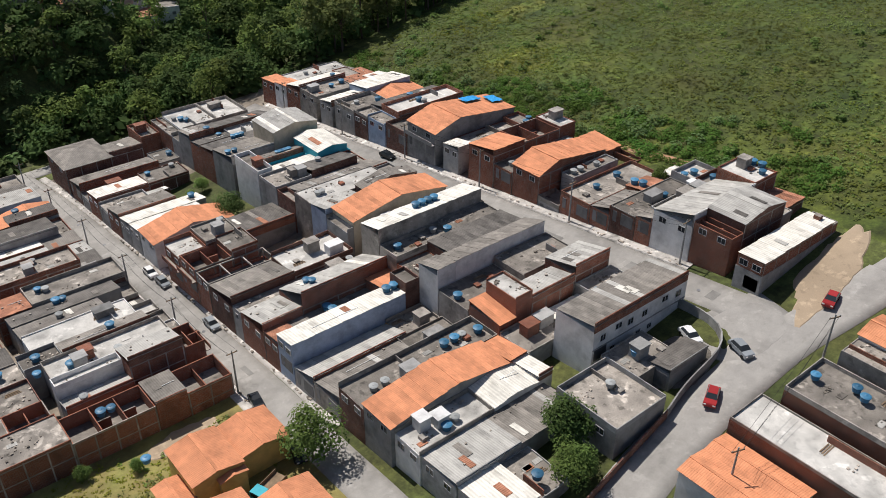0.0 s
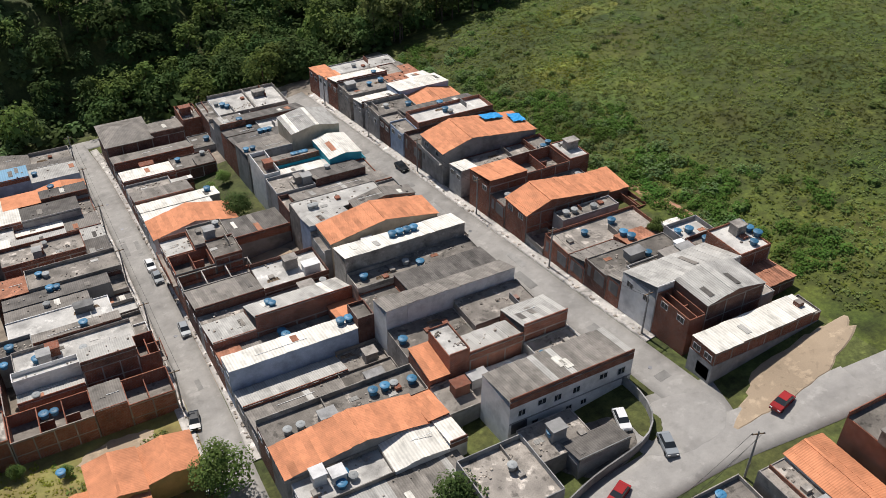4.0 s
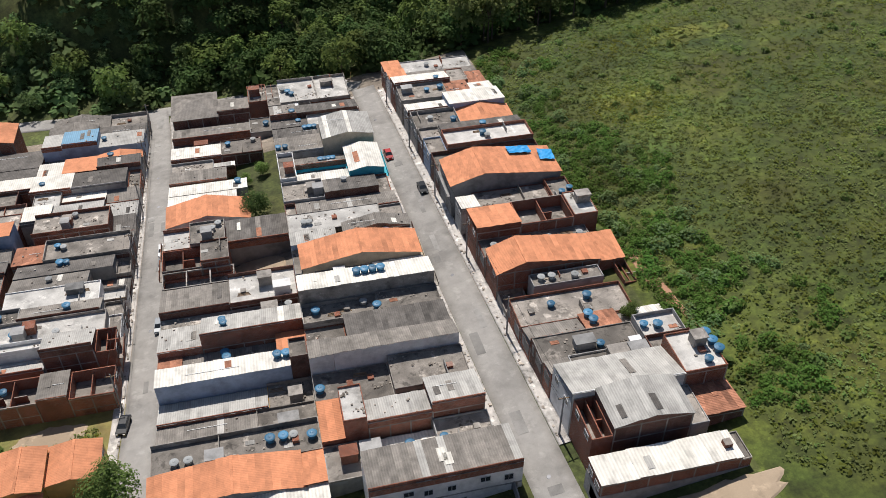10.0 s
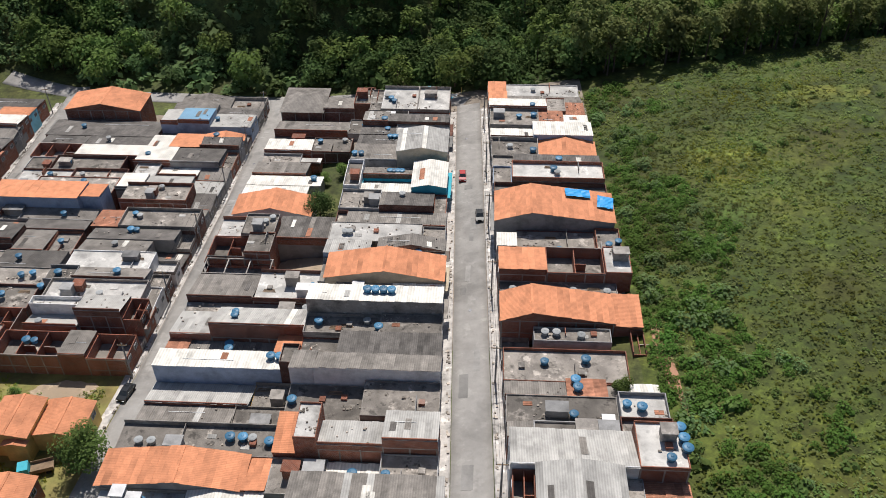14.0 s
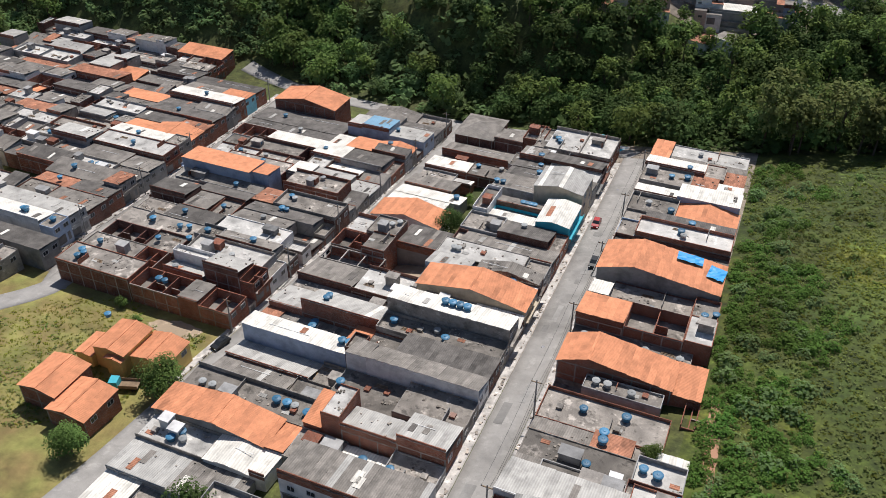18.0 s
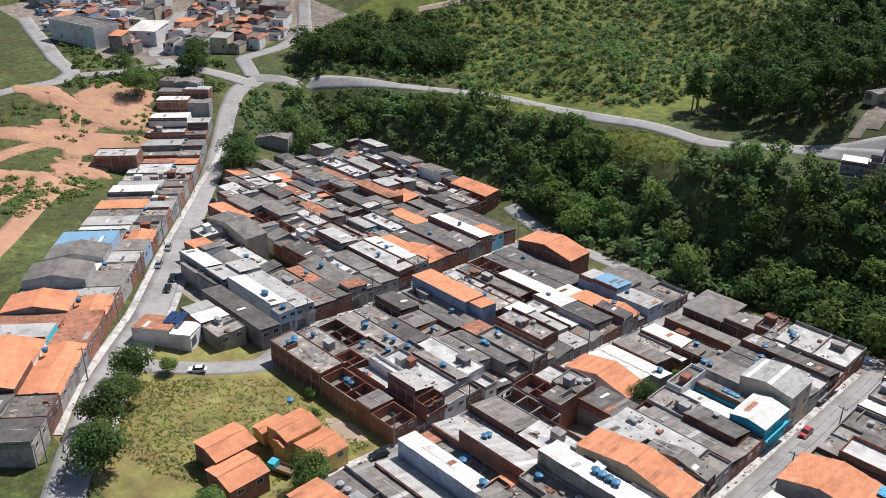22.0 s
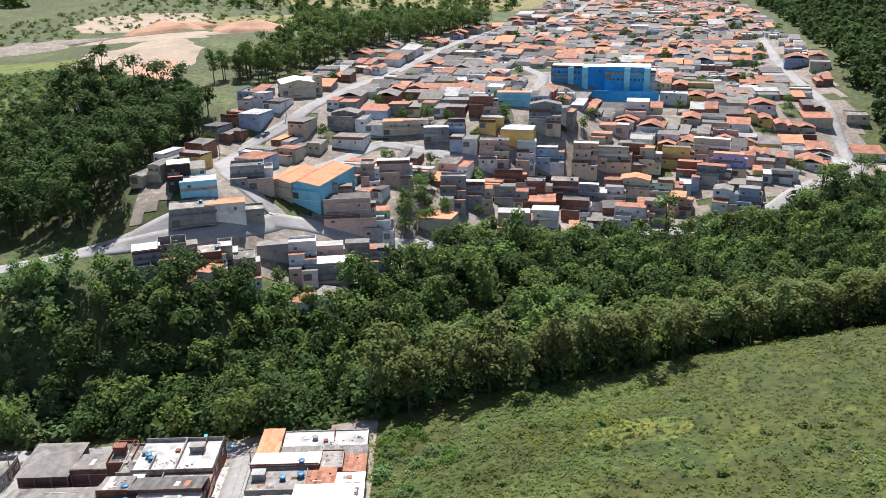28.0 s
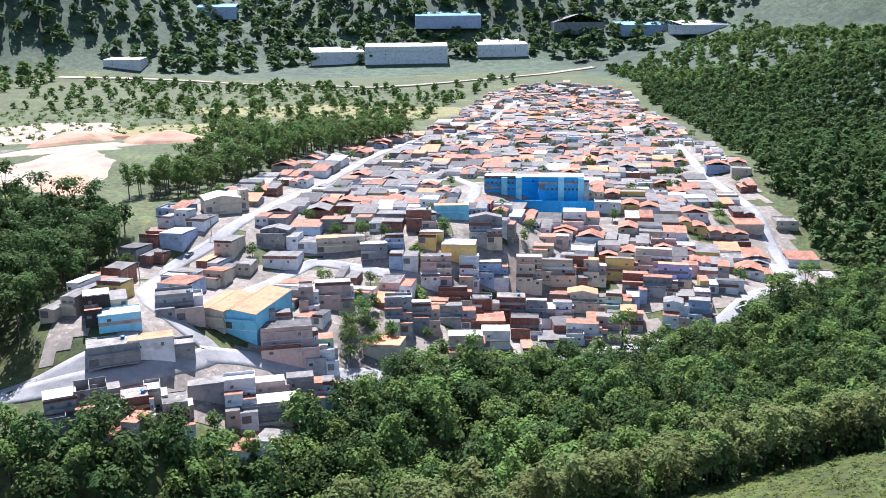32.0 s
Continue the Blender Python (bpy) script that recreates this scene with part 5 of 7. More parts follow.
hill_house(13, 313, 15.8, 10, 12.4, "dark", "pink", 4)
hill_house(18, 314, 15.4, 10, 8.9, "fibro", "green", 3)
hill_house(23, 312, 9.0, 8, 6.9, "pale", "grey", 1)
hill_house(19, 338, 6.0, 9, 11.7, "slab", "pink", 2)
hill_house(28, 345, 11.8, 9, 10.2, "white", "pink", 0)
hill_house(50, 338, 8.4, 9, 15.3, "slab", "grey", -4)
hill_house(60, 343, 9.4, 9, 12.3, "white", "grey", -6)
hill_house(75, 369, 11.5, 8, 7.8, "dark", "brick", -8)
hill_house(74, 355, 11.7, 8, 8.3, "fibro", "grey", -8)
hill_house(86, 364, 9.9, 9, 13.0, "slab", "brick", -10)
hill_house(98, 369, 10.8, 9, 13.3, "slab", "brick", -12)
hill_house(109, 366, 9.9, 8, 12.1, "white", "grey", -14)
hill_house(119, 369, 7.4, 8, 7.4, "fibro", "white", -15)
hill_house(132, 377, 15.3, 9, 7.3, "tile", "beige", -17)
hill_house(131, 349, 7.8, 8, 10.4, "fibro", "pink", -18)
hill_house(142, 369, 9.0, 8, 11.0, "fibro", "green", -19)
hill_house(144, 359, 7.9, 8, 7.3, "mono", "pink", -20)
hill_house(162, 358, 8.9, 9, 12.4, "gable", "white", -23)
hill_house(171, 356, 8.0, 9, 12.7, "fibro", "blue", -24)
hill_house(72, 322, 10.9, 9, 13.6, "pale", "beige", -8)
hill_house(86, 341, 9.0, 9, 6.3, "white", "white", -11)
hill_house(100, 353, 10.1, 8, 8.0, "dark", "brick", -13)
hill_house(121, 347, 11.7, 8, 7.3, "old", "white", -16)
hill_house(69, 381, 10.8, 9, 15.9, "slab", "pink", -7)
hill_house(83, 384, 7.0, 9, 15.9, "white", "white", -9)
hill_house(94, 388, 10.7, 9, 11.4, "lite", "blue", -10)
hill_house(110, 392, 9.5, 9, 18.0, "lite", "beige", -13)
hill_house(123, 395, 14.6, 9, 13.1, "fibro", "beige", -15)
hill_house(132, 397, 8.5, 9, 14.8, "dark", "brick", -16)
hill_house(140, 395, 8.5, 9, 13.3, "mono", "beige", -17)
hill_house(153, 398, 12.2, 9, 9.5, "fibro", "yellow", -19)
hill_house(169, 403, 13.8, 9, 13.8, "white", "beige", -21)
hill_house(172, 385, 12.3, 8, 10.7, "mono", "purple", -22)
hill_house(163, 378, 12.3, 8, 6.7, "old", "grey", -22)
hill_house(82, 425, 13.6, 8, 6.0, "mono", "sky", -8)
hill_house(67, 414, 11.5, 8, 10.0, "slab", "brick", -6)
hill_house(94, 407, 12.4, 9, 14.0, "gable", "grey", -10)
hill_house(150, 450, 15.5, 16, 13.0, "white", "white", -16)
hill_house(45, 394, 9.5, 8, 5.9, "white", "grey", -2)
hill_house(36, 402, 9.7, 8, 5.5, "fibro", "beige", -1)
hill_house(29, 402, 13.3, 8, 6.0, "mono", "beige", 0)
hill_house(54, 399, 6.7, 8, 5.4, "dark", "blue", -4)
building(-13.0, -3.2, 314.0, 334.0, "0:1 6.4 tile beige", "s", turn=-22, label="beige wing of the gymnasium with orange clay-tile roof", ref=21.0, foot=-5, group="houses of the hill quarter")
building(-3.0, 8.5, 311.5, 339.0, "0:1 7.8 tile sky 0 1 -.5", "s", turn=-22, label="sky-blue gymnasium with orange clay-tile roof", ref=18.9, foot=-5, group="houses of the hill quarter")
building(-29.0, -9.0, 432.0, 446.0, "0:.8 7.0 wgable beige;.8:1 9.5 slab beige .3 .7", "s", turn=16, label="cream church with white gable roof and short tower", ref=34.5, foot=-5, group="houses of the hill quarter")
school = building(109, 163, 474, 494, "0:.3 7.6 white school_blue 0 .8;.3:.52 6.6 white school_blue .3 1;.52:.95 7.8 white school_blue 0 .85;.95:1 5.0 white white .3 1", "s", turn=-14, label="large blue-walled school with white roofs", ref=31.0, foot=-9, category="school", group="houses of the hill quarter")
for zf in (1.6, 4.8):
    for i in range(9):
        for x0 in (-25.5, 3.2):
            part("window", Form().box(x0 + i * 2.1, x0 + 1.2 + i * 2.1, -10.08, -9.9, zf, zf + 1.1), "far_pane", school)
for x0 in (-18.0, -10.6, 11.0, 21.0):
    part("stair_tower", Form().box(x0, x0 + 3.0, -11.4, -10.0, -6, 8.2), "render_sky", school, "lighter blue stair tower")
part("boundary_wall", Form().box(-29, 29, -16.5, -16.1, -9, -2.6), "school_blue", school, "long blue perimeter wall")
PLAIN[0] = False
KINDS = ["slab", "fibro", "old", "clay", "dark", "fibro", "mono", "old", "gable", "slab", "old", "fibro", "clay", "dark", "pale", "old", "fibro", "lite"]
PAINT = ["white", "beige", "white", "pink", "white", "concrete", "beige", "white", "grey", "brick", "white", "pink", "yellow", "white", "beige", "brick", "white", "blue"]
hr = random.Random(21)


class Town:
    """Far houses that nobody can tell apart singly, joined by material."""

    def __init__(self):
        self.forms = {}

    def add(self, mat, pts, faces, m):
        f = self.forms.setdefault(mat, Form())
        k = len(f.v)
        f.v += [tuple(m @ Vector(p)) for p in pts]
        f.f += [tuple(k + i for i in q) for q in faces]

    def house(self, x, y, w, d, h, roof, wall, turn, foot=-3.0, more=True):
        if more and w < 20 and hr.random() < 0.5:
            a, c, s = hr.uniform(0.35, 0.6), math.cos(radians(turn)), math.sin(radians(turn))
            if hr.random() < 0.5:
                self.house(x + c * w * a / 2, y + s * w * a / 2, w * (1 - a), d, h, roof, wall, turn, foot, False)
                e = -w * (1 - a) / 2
                return self.house(x + c * e, y + s * e, w * a, d * hr.uniform(0.8, 1.0), max(2.8, h - hr.uniform(0.8, 2.8)), hr.choice(KINDS), wall, turn, foot, False)
            self.house(x - s * d * a / 2, y + c * d * a / 2, w, d * (1 - a), h, roof, wall, turn, foot, False)
            e = -d * (1 - a) / 2
            return self.house(x - s * e, y + c * e, w * hr.uniform(0.7, 1.0), d * a, max(2.6, h - hr.uniform(1.0, 3.0)), hr.choice(KINDS), wall_of(hr.choice(PAINT)), turn, foot, False)
        m = pose(x, y, gz(x, y), 0, 0, turn)
        b = Form().box(-w / 2, w / 2, -d / 2, d / 2, foot, h)
        self.add(wall, b.v, b.f, m)
        o = 0.2
        r = Form()
        if roof in ("slab", "lite"):
            r.box(-w / 2 + 0.2, w / 2 - 0.2, -d / 2 + 0.2, d / 2 - 0.2, h, h + 0.05)
            e = Form()
            for q in ((-w / 2, w / 2, -d / 2, -d / 2 + 0.15), (-w / 2, w / 2, d / 2 - 0.15, d / 2), (-w / 2, -w / 2 + 0.15, -d / 2 + 0.15, d / 2 - 0.15)):
                e.box(*q, h, h + 0.6)
            self.add(wall, e.v, e.f, m)
        elif roof in ("tile", "old", "gable"):
            r.sheet((-w / 2 - o, -d / 2 - o, h), (0, -d / 2 - o, h + w * 0.16), (0, d / 2 + o, h + w * 0.16), (-w / 2 - o, d / 2 + o, h), 0.1)
            r.sheet((0, -d / 2 - o, h + w * 0.16), (w / 2 + o, -d / 2 - o, h), (w / 2 + o, d / 2 + o, h), (0, d / 2 + o, h + w * 0.16), 0.1)
        else:
            up = h + d * hr.uniform(0.08, 0.17)
            r.sheet((-w / 2 - o, -d / 2 - o, h + 0.1), (w / 2 + o, -d / 2 - o, h + 0.1), (w / 2 + o, d / 2 + o, up), (-w / 2 - o, d / 2 + o, up), 0.1)
        self.add({"slab": "slab", "lite": "slab_light"}.get(roof) or SHEET[roof], r.v, r.f, m)
        g = Form()
        for s in range(max(1, int(h / 2.8))):
            for a in (-w * 0.25, w * 0.25):
                if hr.random() < 0.5:
                    ww = min(hr.uniform(0.35, 0.75), w * 0.2)
                    g.box(a - ww, a + ww, -d / 2 - 0.05, -d / 2 + 0.05, h - 2.8 * s - hr.choice((1.9, 2.4)), h - 2.8 * s - 0.8)
            if hr.random() < 0.4:
                b = Form().box(-w / 2, w / 2 * hr.choice((0.0, 1.0)), -d / 2 - 0.9, -d / 2 + 0.05, h - 2.8 * s - 2.8, h - 2.8 * s - hr.choice((2.6, 1.8)))
                self.add(wall, b.v, b.f, m)
        if roof in ("slab", "lite") and hr.random() < 0.3:
            q = Form().ring(0, 0, ((0.55, h), (0.65, h + 0.8), (0.5, h + 0.95)), 8)
            self.add("tank_blue", q.v, q.f, m)
        self.add("far_pane", g.v, g.f, m)

    def done(self, label):
        me = bpy.data.meshes.new("distant_houses")
        v, f, idx = [], [], []
        for i, (mat, form) in enumerate(self.forms.items()):
            k = len(v)
            v += form.v
            f += [tuple(k + j for j in q) for q in form.f]
            idx += [i] * len(form.f)
            me.materials.append(MATS[mat])
        me.from_pydata(v, [], f)
        me.polygons.foreach_set("material_index", np.array(idx, np.int32))
        me.update()
        return tagged(new("distant_houses", me), label, "houses", kind="stuff")


def wall_of(p):
    return p if p in WALLS else "render_" + p


town = Town()
GARDENS = []
PLAIN[0] = True
made = 0
for iy in range(70):
    u = -190.0 + hr.uniform(0, 8) - iy * 1.0
    row_shift, row_paint = hr.uniform(-1.5, 1.5), hr.choice(PAINT)
    while u < 330:
        w, d = hr.uniform(7.5, 14.5), hr.uniform(10.4, 14.0)
        u += w / 2
        v = 230 + iy * 14.4 + row_shift + 5 * math.sin(u / 55 + iy * 0.35) + hr.uniform(-1.3, 1.3)
        x, y = u * 0.961 + v * 0.276, v * 0.961 - u * 0.276
        u += w / 2 + hr.choice((0.1, 0.1, 0.1, 0.2, 1.2))
        if not inside(x, y, REGION) or not off_road(x, y, 4.2) or not free_of_houses(x, y, 3.0):
            continue
        if hr.random() < (0.2 if y < 430 else 0.14):
            GARDENS.append((x, y, hr.uniform(0.4, 0.75)))
            if hr.random() < 0.4:
                GARDENS.append((x + hr.uniform(-3, 3), y + hr.uniform(-3, 3), hr.uniform(0.3, 0.6)))
            continue
        h = hr.choice((2.6, 3.0, 3.4, 4.2, 5.0, 5.8)) if y < 420 else hr.choice((2.2, 2.5, 2.9, 3.5, 4.4))
        k, paint, turn = hr.choice(KINDS), hr.choice(PAINT), -16 - 5 * math.cos(u / 55 + iy * 0.35) + hr.uniform(-3, 3)
        if y > 432 or made > 60:
            town.house(x, y, w, d, h, k, wall_of(paint), turn)
            continue
        made += 1
        low = max(2.8, h - hr.uniform(1.2, 3.0))
        cut = hr.uniform(0.35, 0.65)
        spec = hr.choice((f"0:1 {h:.1f} {k} {paint}", f"0:{cut:.2f} {h:.1f} {k} {paint};{cut:.2f}:1 {low:.1f} {hr.choice(KINDS)} {hr.choice(PAINT)}",
                          f"0:1 {h:.1f} {k} {paint} .4 1;0:{cut + 0.3:.2f} {low:.1f} {hr.choice(KINDS)} {paint} 0 .4",
                          f"0:{cut:.2f} {low:.1f} {hr.choice(KINDS)} {paint} 0 1;{cut:.2f}:1 {h:.1f} {k} {paint} .3 1"))
        building(x - w / 2, x + w / 2, y - d / 2, y + d / 2, spec, "s", turn=turn, foot=-3.5 if y > 330 else -5.5,
                 tanks=f".5,.5,{h + 0.4:.1f}" if hr.random() < 0.2 and spec.count("slab") == 1 and ";" not in spec else "", group="houses of the hill quarter")
        BUILT.pop()
PLAIN[0] = False
town.done("far rows of small houses over the back of the hill")
ribbon("road", [(-304, 212), (-322, 200), (-340, 193), (-362, 196), (-391, 217), (-430, 250), (-480, 290)], 4.0, "asphalt", 0.1, "pale asphalt road through the far neighbourhood")
ribbon("road", [(-308, 218), (-330, 226), (-335, 253), (-349, 279), (-378, 300), (-420, 330)], 4.0, "asphalt", 0.1, "pale asphalt road climbing past the far neighbourhood")
ribbon("road", [(-340, 100), (-342, 118), (-341, 139), (-350, 150), (-373, 152), (-438, 167), (-500, 182)], 4.0, "asphalt", 0.1, "pale asphalt road along the earthworks")
ribbon("road", [(-346, 150), (-341, 172), (-338, 192)], 3.4, "asphalt", 0.1, "pale asphalt road between the far junctions")
west = Town()
WEST_TOWN = [(-350, 208), (-338, 224), (-338, 250), (-350, 291), (-381, 313), (-440, 312), (-520, 290), (-570, 220), (-510, 190), (-440, 172), (-400, 160), (-374, 176)]
for j in range(20):
    u = -240.0
    while u < 120:
        w = hr.uniform(5.5, 10)
        u += w / 2
        v = 10.4 * j - 90 + hr.uniform(-1.2, 1.2)
        x, y = -440 + u * 0.82 - v * 0.57, 235 + u * 0.57 + v * 0.82
        u += w / 2 + hr.choice((0.1, 0.1, 0.6))
        if inside(x, y, WEST_TOWN) and off_road(x, y, 4.4) and hr.random() < 0.93 and (x + 398) ** 2 + (y - 178) ** 2 > 400 and (x + 384) ** 2 + (y - 206) ** 2 > 180:
            west.house(x, y, w, hr.uniform(7.5, 9.8), hr.choice((3.4, 4.5, 5.6, 6.4, 7.6)), hr.choice(KINDS), wall_of(hr.choice(PAINT)), 35 + hr.uniform(-4, 4))
west.house(-398, 178, 36, 15, 10.0, "slab", "render_white", 12)
west.house(-384, 206, 15, 20, 6.5, "white", "render_white", 40)
west.done("far neighbourhood of small houses across the valley road")
works = Town()
for x, y, w, d, h, r, c in ((51, 1600, 91, 60, 15, "white", "render_white"), (172, 1580, 141, 60, 24, "white", "render_white"), (260, 1690, 120, 60, 15, "sky", "render_blue"), (342, 1600, 88, 60, 14, "white", "render_white"),
                            (500, 1670, 93, 70, 14, "gable", "render_grey"), (614, 1620, 98, 60, 12, "sky", "render_blue"), (690, 1540, 95, 60, 8, "white", "render_white"), (-278, 1480, 57, 40, 10, "white", "render_white"), (-163, 1760, 70, 50, 14, "sky", "render_blue")):
    works.house(x, y, w, d, h, r, c, hr.uniform(-8, 8), -8)
works.done("distant factory sheds with white and blue roofs")


def patch(name, cx, cy, rx, ry, mat, label, turn=0.0, lift=0.12, rough=0.3, bulge=0.0):
    """A bare or worn spot on the land with an uneven outline."""
    v = [(cx, cy, gz(cx, cy) + lift)]
    n, rings = 40, 9
    for r in range(1, rings + 1):
        for i in range(n):
            g = 2 * math.pi * i / n
            k = r / rings * (1 + rough * noise.noise((math.cos(g) * 1.7 + cx, math.sin(g) * 1.7 + cy, 3.1)) + 0.5 * rough * noise.noise((math.cos(g) * 5 + cy, math.sin(g) * 5, 1.7)))
            a, b = rx * k * math.cos(g), ry * k * math.sin(g)
            x, y = cx + a * math.cos(radians(turn)) - b * math.sin(radians(turn)), cy + a * math.sin(radians(turn)) + b * math.cos(radians(turn))
            v.append((x, y, gz(x, y) + (lift + bulge * (1 - (r / rings) ** 2) * (0.7 + 0.6 * noise.noise((x * 0.06, y * 0.06, 5.0))) if r < rings else -0.2)))
    f = [(0, 1 + i, 1 + (i + 1) % n) for i in range(n)]
    form = Form()
    for r in range(rings - 1):
        for i in range(n):
            a, b = 1 + r * n + i, 1 + r * n + (i + 1) % n
            f.append((a, a + n, b + n, b))
    form.v, form.f = v, f
    return tagged(new(name, form.mesh(name, mat)), label, "ground", kind="structure")


patch("earthworks", -300, 142, 21, 13, "soil", "bare orange earth with vehicle tracks", 50, 0.2, 0.5, 1.5)
patch("earthworks", -326, 128, 18, 8, "soil", "bare orange earth mounds", 15, 0.2, 0.5, 1.0)
patch("earthworks", -284, 122, 30, 13, "soil", "broad bare orange earth", 48, 0.18, 0.6, 0.6)
patch("earthworks", -312, 152, 22, 13, "soil", "bare orange earth beside the far road", 20, 0.18, 0.6, 0.8)
patch("earthworks", -258, 92, 24, 8, "soil", "worn orange earth along the track", 42, 0.18, 0.6, 0.4)
patch("earthworks", -262, 112, 11, 8, "soil", "churned orange earth beside the row", 40, 0.2, 0.6, 1.0)
building(-268, -252, 122, 131, "0:1 5.6 lite brick", "e", turn=51, label="bare brick building with pale flat roof beside the earthworks")
for line, half in (([(-185, 50), (-203, 64), (-234, 86), (-264, 110), (-289, 122), (-314, 132), (-338, 131)], 3.6), ([(-250, 66), (-257, 86), (-259, 108)], 2.6), ([(-272, 78), (-282, 96), (-287, 122), (-297, 143)], 3.0),
                   ([(-210, 50), (-240, 76), (-262, 100)], 1.8)):
    ribbon("earth_track", line, half, "soil", 0.16, "orange earth track with ruts", category="track")
patch("bare_yard", -36.5, 121, 6, 6, "sand", "sandy bare yard between houses", 0, 0.15)
patch("bare_yard", 16, 38.6, 13, 3.8, "sand", "pale rubble-strewn bare lot beside the building", 12, 0.15)
patch("bare_yard", -72, 86, 6, 3, "sand", "bare soil strip beside the street", 0, 0.1)
patch("bare_path", 31, 84, 1.3, 12, "soil", "trodden earth path behind the houses", 5, 0.1, 0.5)
patch("quarry", -128, 545, 42, 60, "sand", "pale excavated ground with tracks", 10, 0.3)
patch("quarry", -200, 800, 60, 90, "sand", "pale excavated ground in the distance", 20, 0.3)
patch("quarry", -82, 655, 26, 40, "soil", "red earth cutting", 30, 0.5, 0.4, 7.0)
patch("quarry", -150, 700, 34, 26, "soil", "red earth bank at the edge of the diggings", 10, 0.5, 0.5, 9.0)
patch("quarry", -140, 630, 60, 26, "sand", "pale haul track across the diggings", -15, 0.35, 0.5)
patch("quarry", -225, 640, 50, 30, "hill_dirt", "brownish spoil heaps in the diggings", 25, 0.3, 0.6, 4.0)
patch("quarry", -105, 500, 12, 40, "soil", "eroded reddish slope below the diggings", 8, 0.3, 0.5, 2.0)
patch("bright_meadow", -60, 790, 120, 60, "dry_grass", "yellow-green grass plain beyond the hill", 12, 0.4, 0.4)
patch("bright_meadow", 40, 960, 160, 70, "dry_grass", "yellow-green grass plain far beyond the hill", -8, 0.6, 0.4)
patch("bare_yard", -264, 396, 22, 11, "sand", "pale dirt clearing on the slope", 40, 0.3, 0.6)
patch("bare_yard", -352, 352, 16, 28, "sand", "pale excavated yard behind the far houses", 20, 0.3, 0.4)
ribbon("earth_track", [(-312, 330), (-290, 354), (-268, 378), (-251, 408), (-262, 440), (-300, 500), (-350, 590)], 2.6, "sand", 0.3, "pale dirt track over the slope", category="track")
patch("road_corner", -3.5, 40.5, 8, 5.5, "asphalt", "asphalt corner of the crossroads", 0, 0.085, 0.1)
for x, y, r in ((-186, 264, 9), (-176, 270, 8), (-136, 264, 8), (-120, 261, 8), (-104, 258, 7)):
    BUILT.append((x, y, r))
patch("bright_meadow", 53.5, 146, 8, 10, "clearing_grass", "bright yellow-green spot in the meadow", 0, 0.06, 0.4)
patch("bright_meadow", 84, 178, 14, 6, "clearing_grass", "bright yellow-green spot in the meadow", 10, 0.06, 0.4)
patch("bright_meadow", -182, 267, 15, 6, "clearing_grass", "yellow-green clearing in the valley", 30, 0.1, 0.4)
patch("bright_meadow", -120, 262, 24, 6, "clearing_grass", "yellow-green clearing in the valley", 0, 0.1, 0.4)
ribbon("road", [(-420, 1410), (-280, 1393), (-158, 1387), (-30, 1300), (85, 1215), (175, 1275), (280, 1311), (415, 1429), (470, 1453)], 7.0, "sand", 1.6, "distant highway")

# ---- vegetation ----
gen = np.random.default_rng(5)


def leaf_cloud(n, lobes, size, flat=1.0, lean=0.75):
    """Small leaf plates scattered over the skins of several lobes (x, y, z, r), leaning outwards at random."""
    lobes = np.array(lobes)
    pick = gen.choice(len(lobes), n, p=lobes[:, 3] ** 2 / (lobes[:, 3] ** 2).sum())
    d = gen.normal(size=(n, 3))
    d[:, 2] = np.abs(d[:, 2]) - 0.3
    d /= np.linalg.norm(d, axis=1)[:, None]
    p = lobes[pick, :3] + d * lobes[pick, 3:] * gen.uniform(0.72, 1.08, (n, 1)) * (1, 1, flat)
    nor = d + gen.normal(size=(n, 3)) * 0.3 + (0, 0, lean)
    nor /= np.linalg.norm(nor, axis=1)[:, None]
    u = np.cross(nor, gen.normal(size=(n, 3)))
    u /= np.linalg.norm(u, axis=1)[:, None]
    w = np.cross(nor, u)
    s = size * gen.uniform(0.6, 1.3, (n, 1))
    v = np.stack([p - u * s, p - w * s * 0.6 + nor * s * 0.1, p + u * s, p + w * s * 0.6 - nor * s * 0.15], 1).reshape(-1, 3)
    return v, np.arange(4 * n).reshape(-1, 4)


def trunk_quads(h, r, limbs):
    """A tapered trunk with limbs, as quads."""
    v, f = [], []

    def tube(a, b, ra, rb, sides=5):
        a, b = np.array(a, float), np.array(b, float)
        k = len(v)
        ax = (b - a) / np.linalg.norm(b - a)
        u = np.cross(ax, (0.3, 1, 0.2))
        u /= np.linalg.norm(u)
        w = np.cross(ax, u)
        for c, rr in ((a, ra), (b, rb)):
            for i in range(sides):
                g = 2 * math.pi * i / sides
                v.append(c + rr * (math.cos(g) * u + math.sin(g) * w))
        for i in range(sides):
            f.append((k + i, k + (i + 1) % sides, k + sides + (i + 1) % sides, k + sides + i))
    tube((0, 0, -0.8), (0.1, 0.05, h * 0.6), r, r * 0.6)
    for x, y, z in limbs:
        tube((0.1, 0.05, h * 0.45), (x, y, z), r * 0.5, r * 0.12)
    return np.array(v), np.array(f)


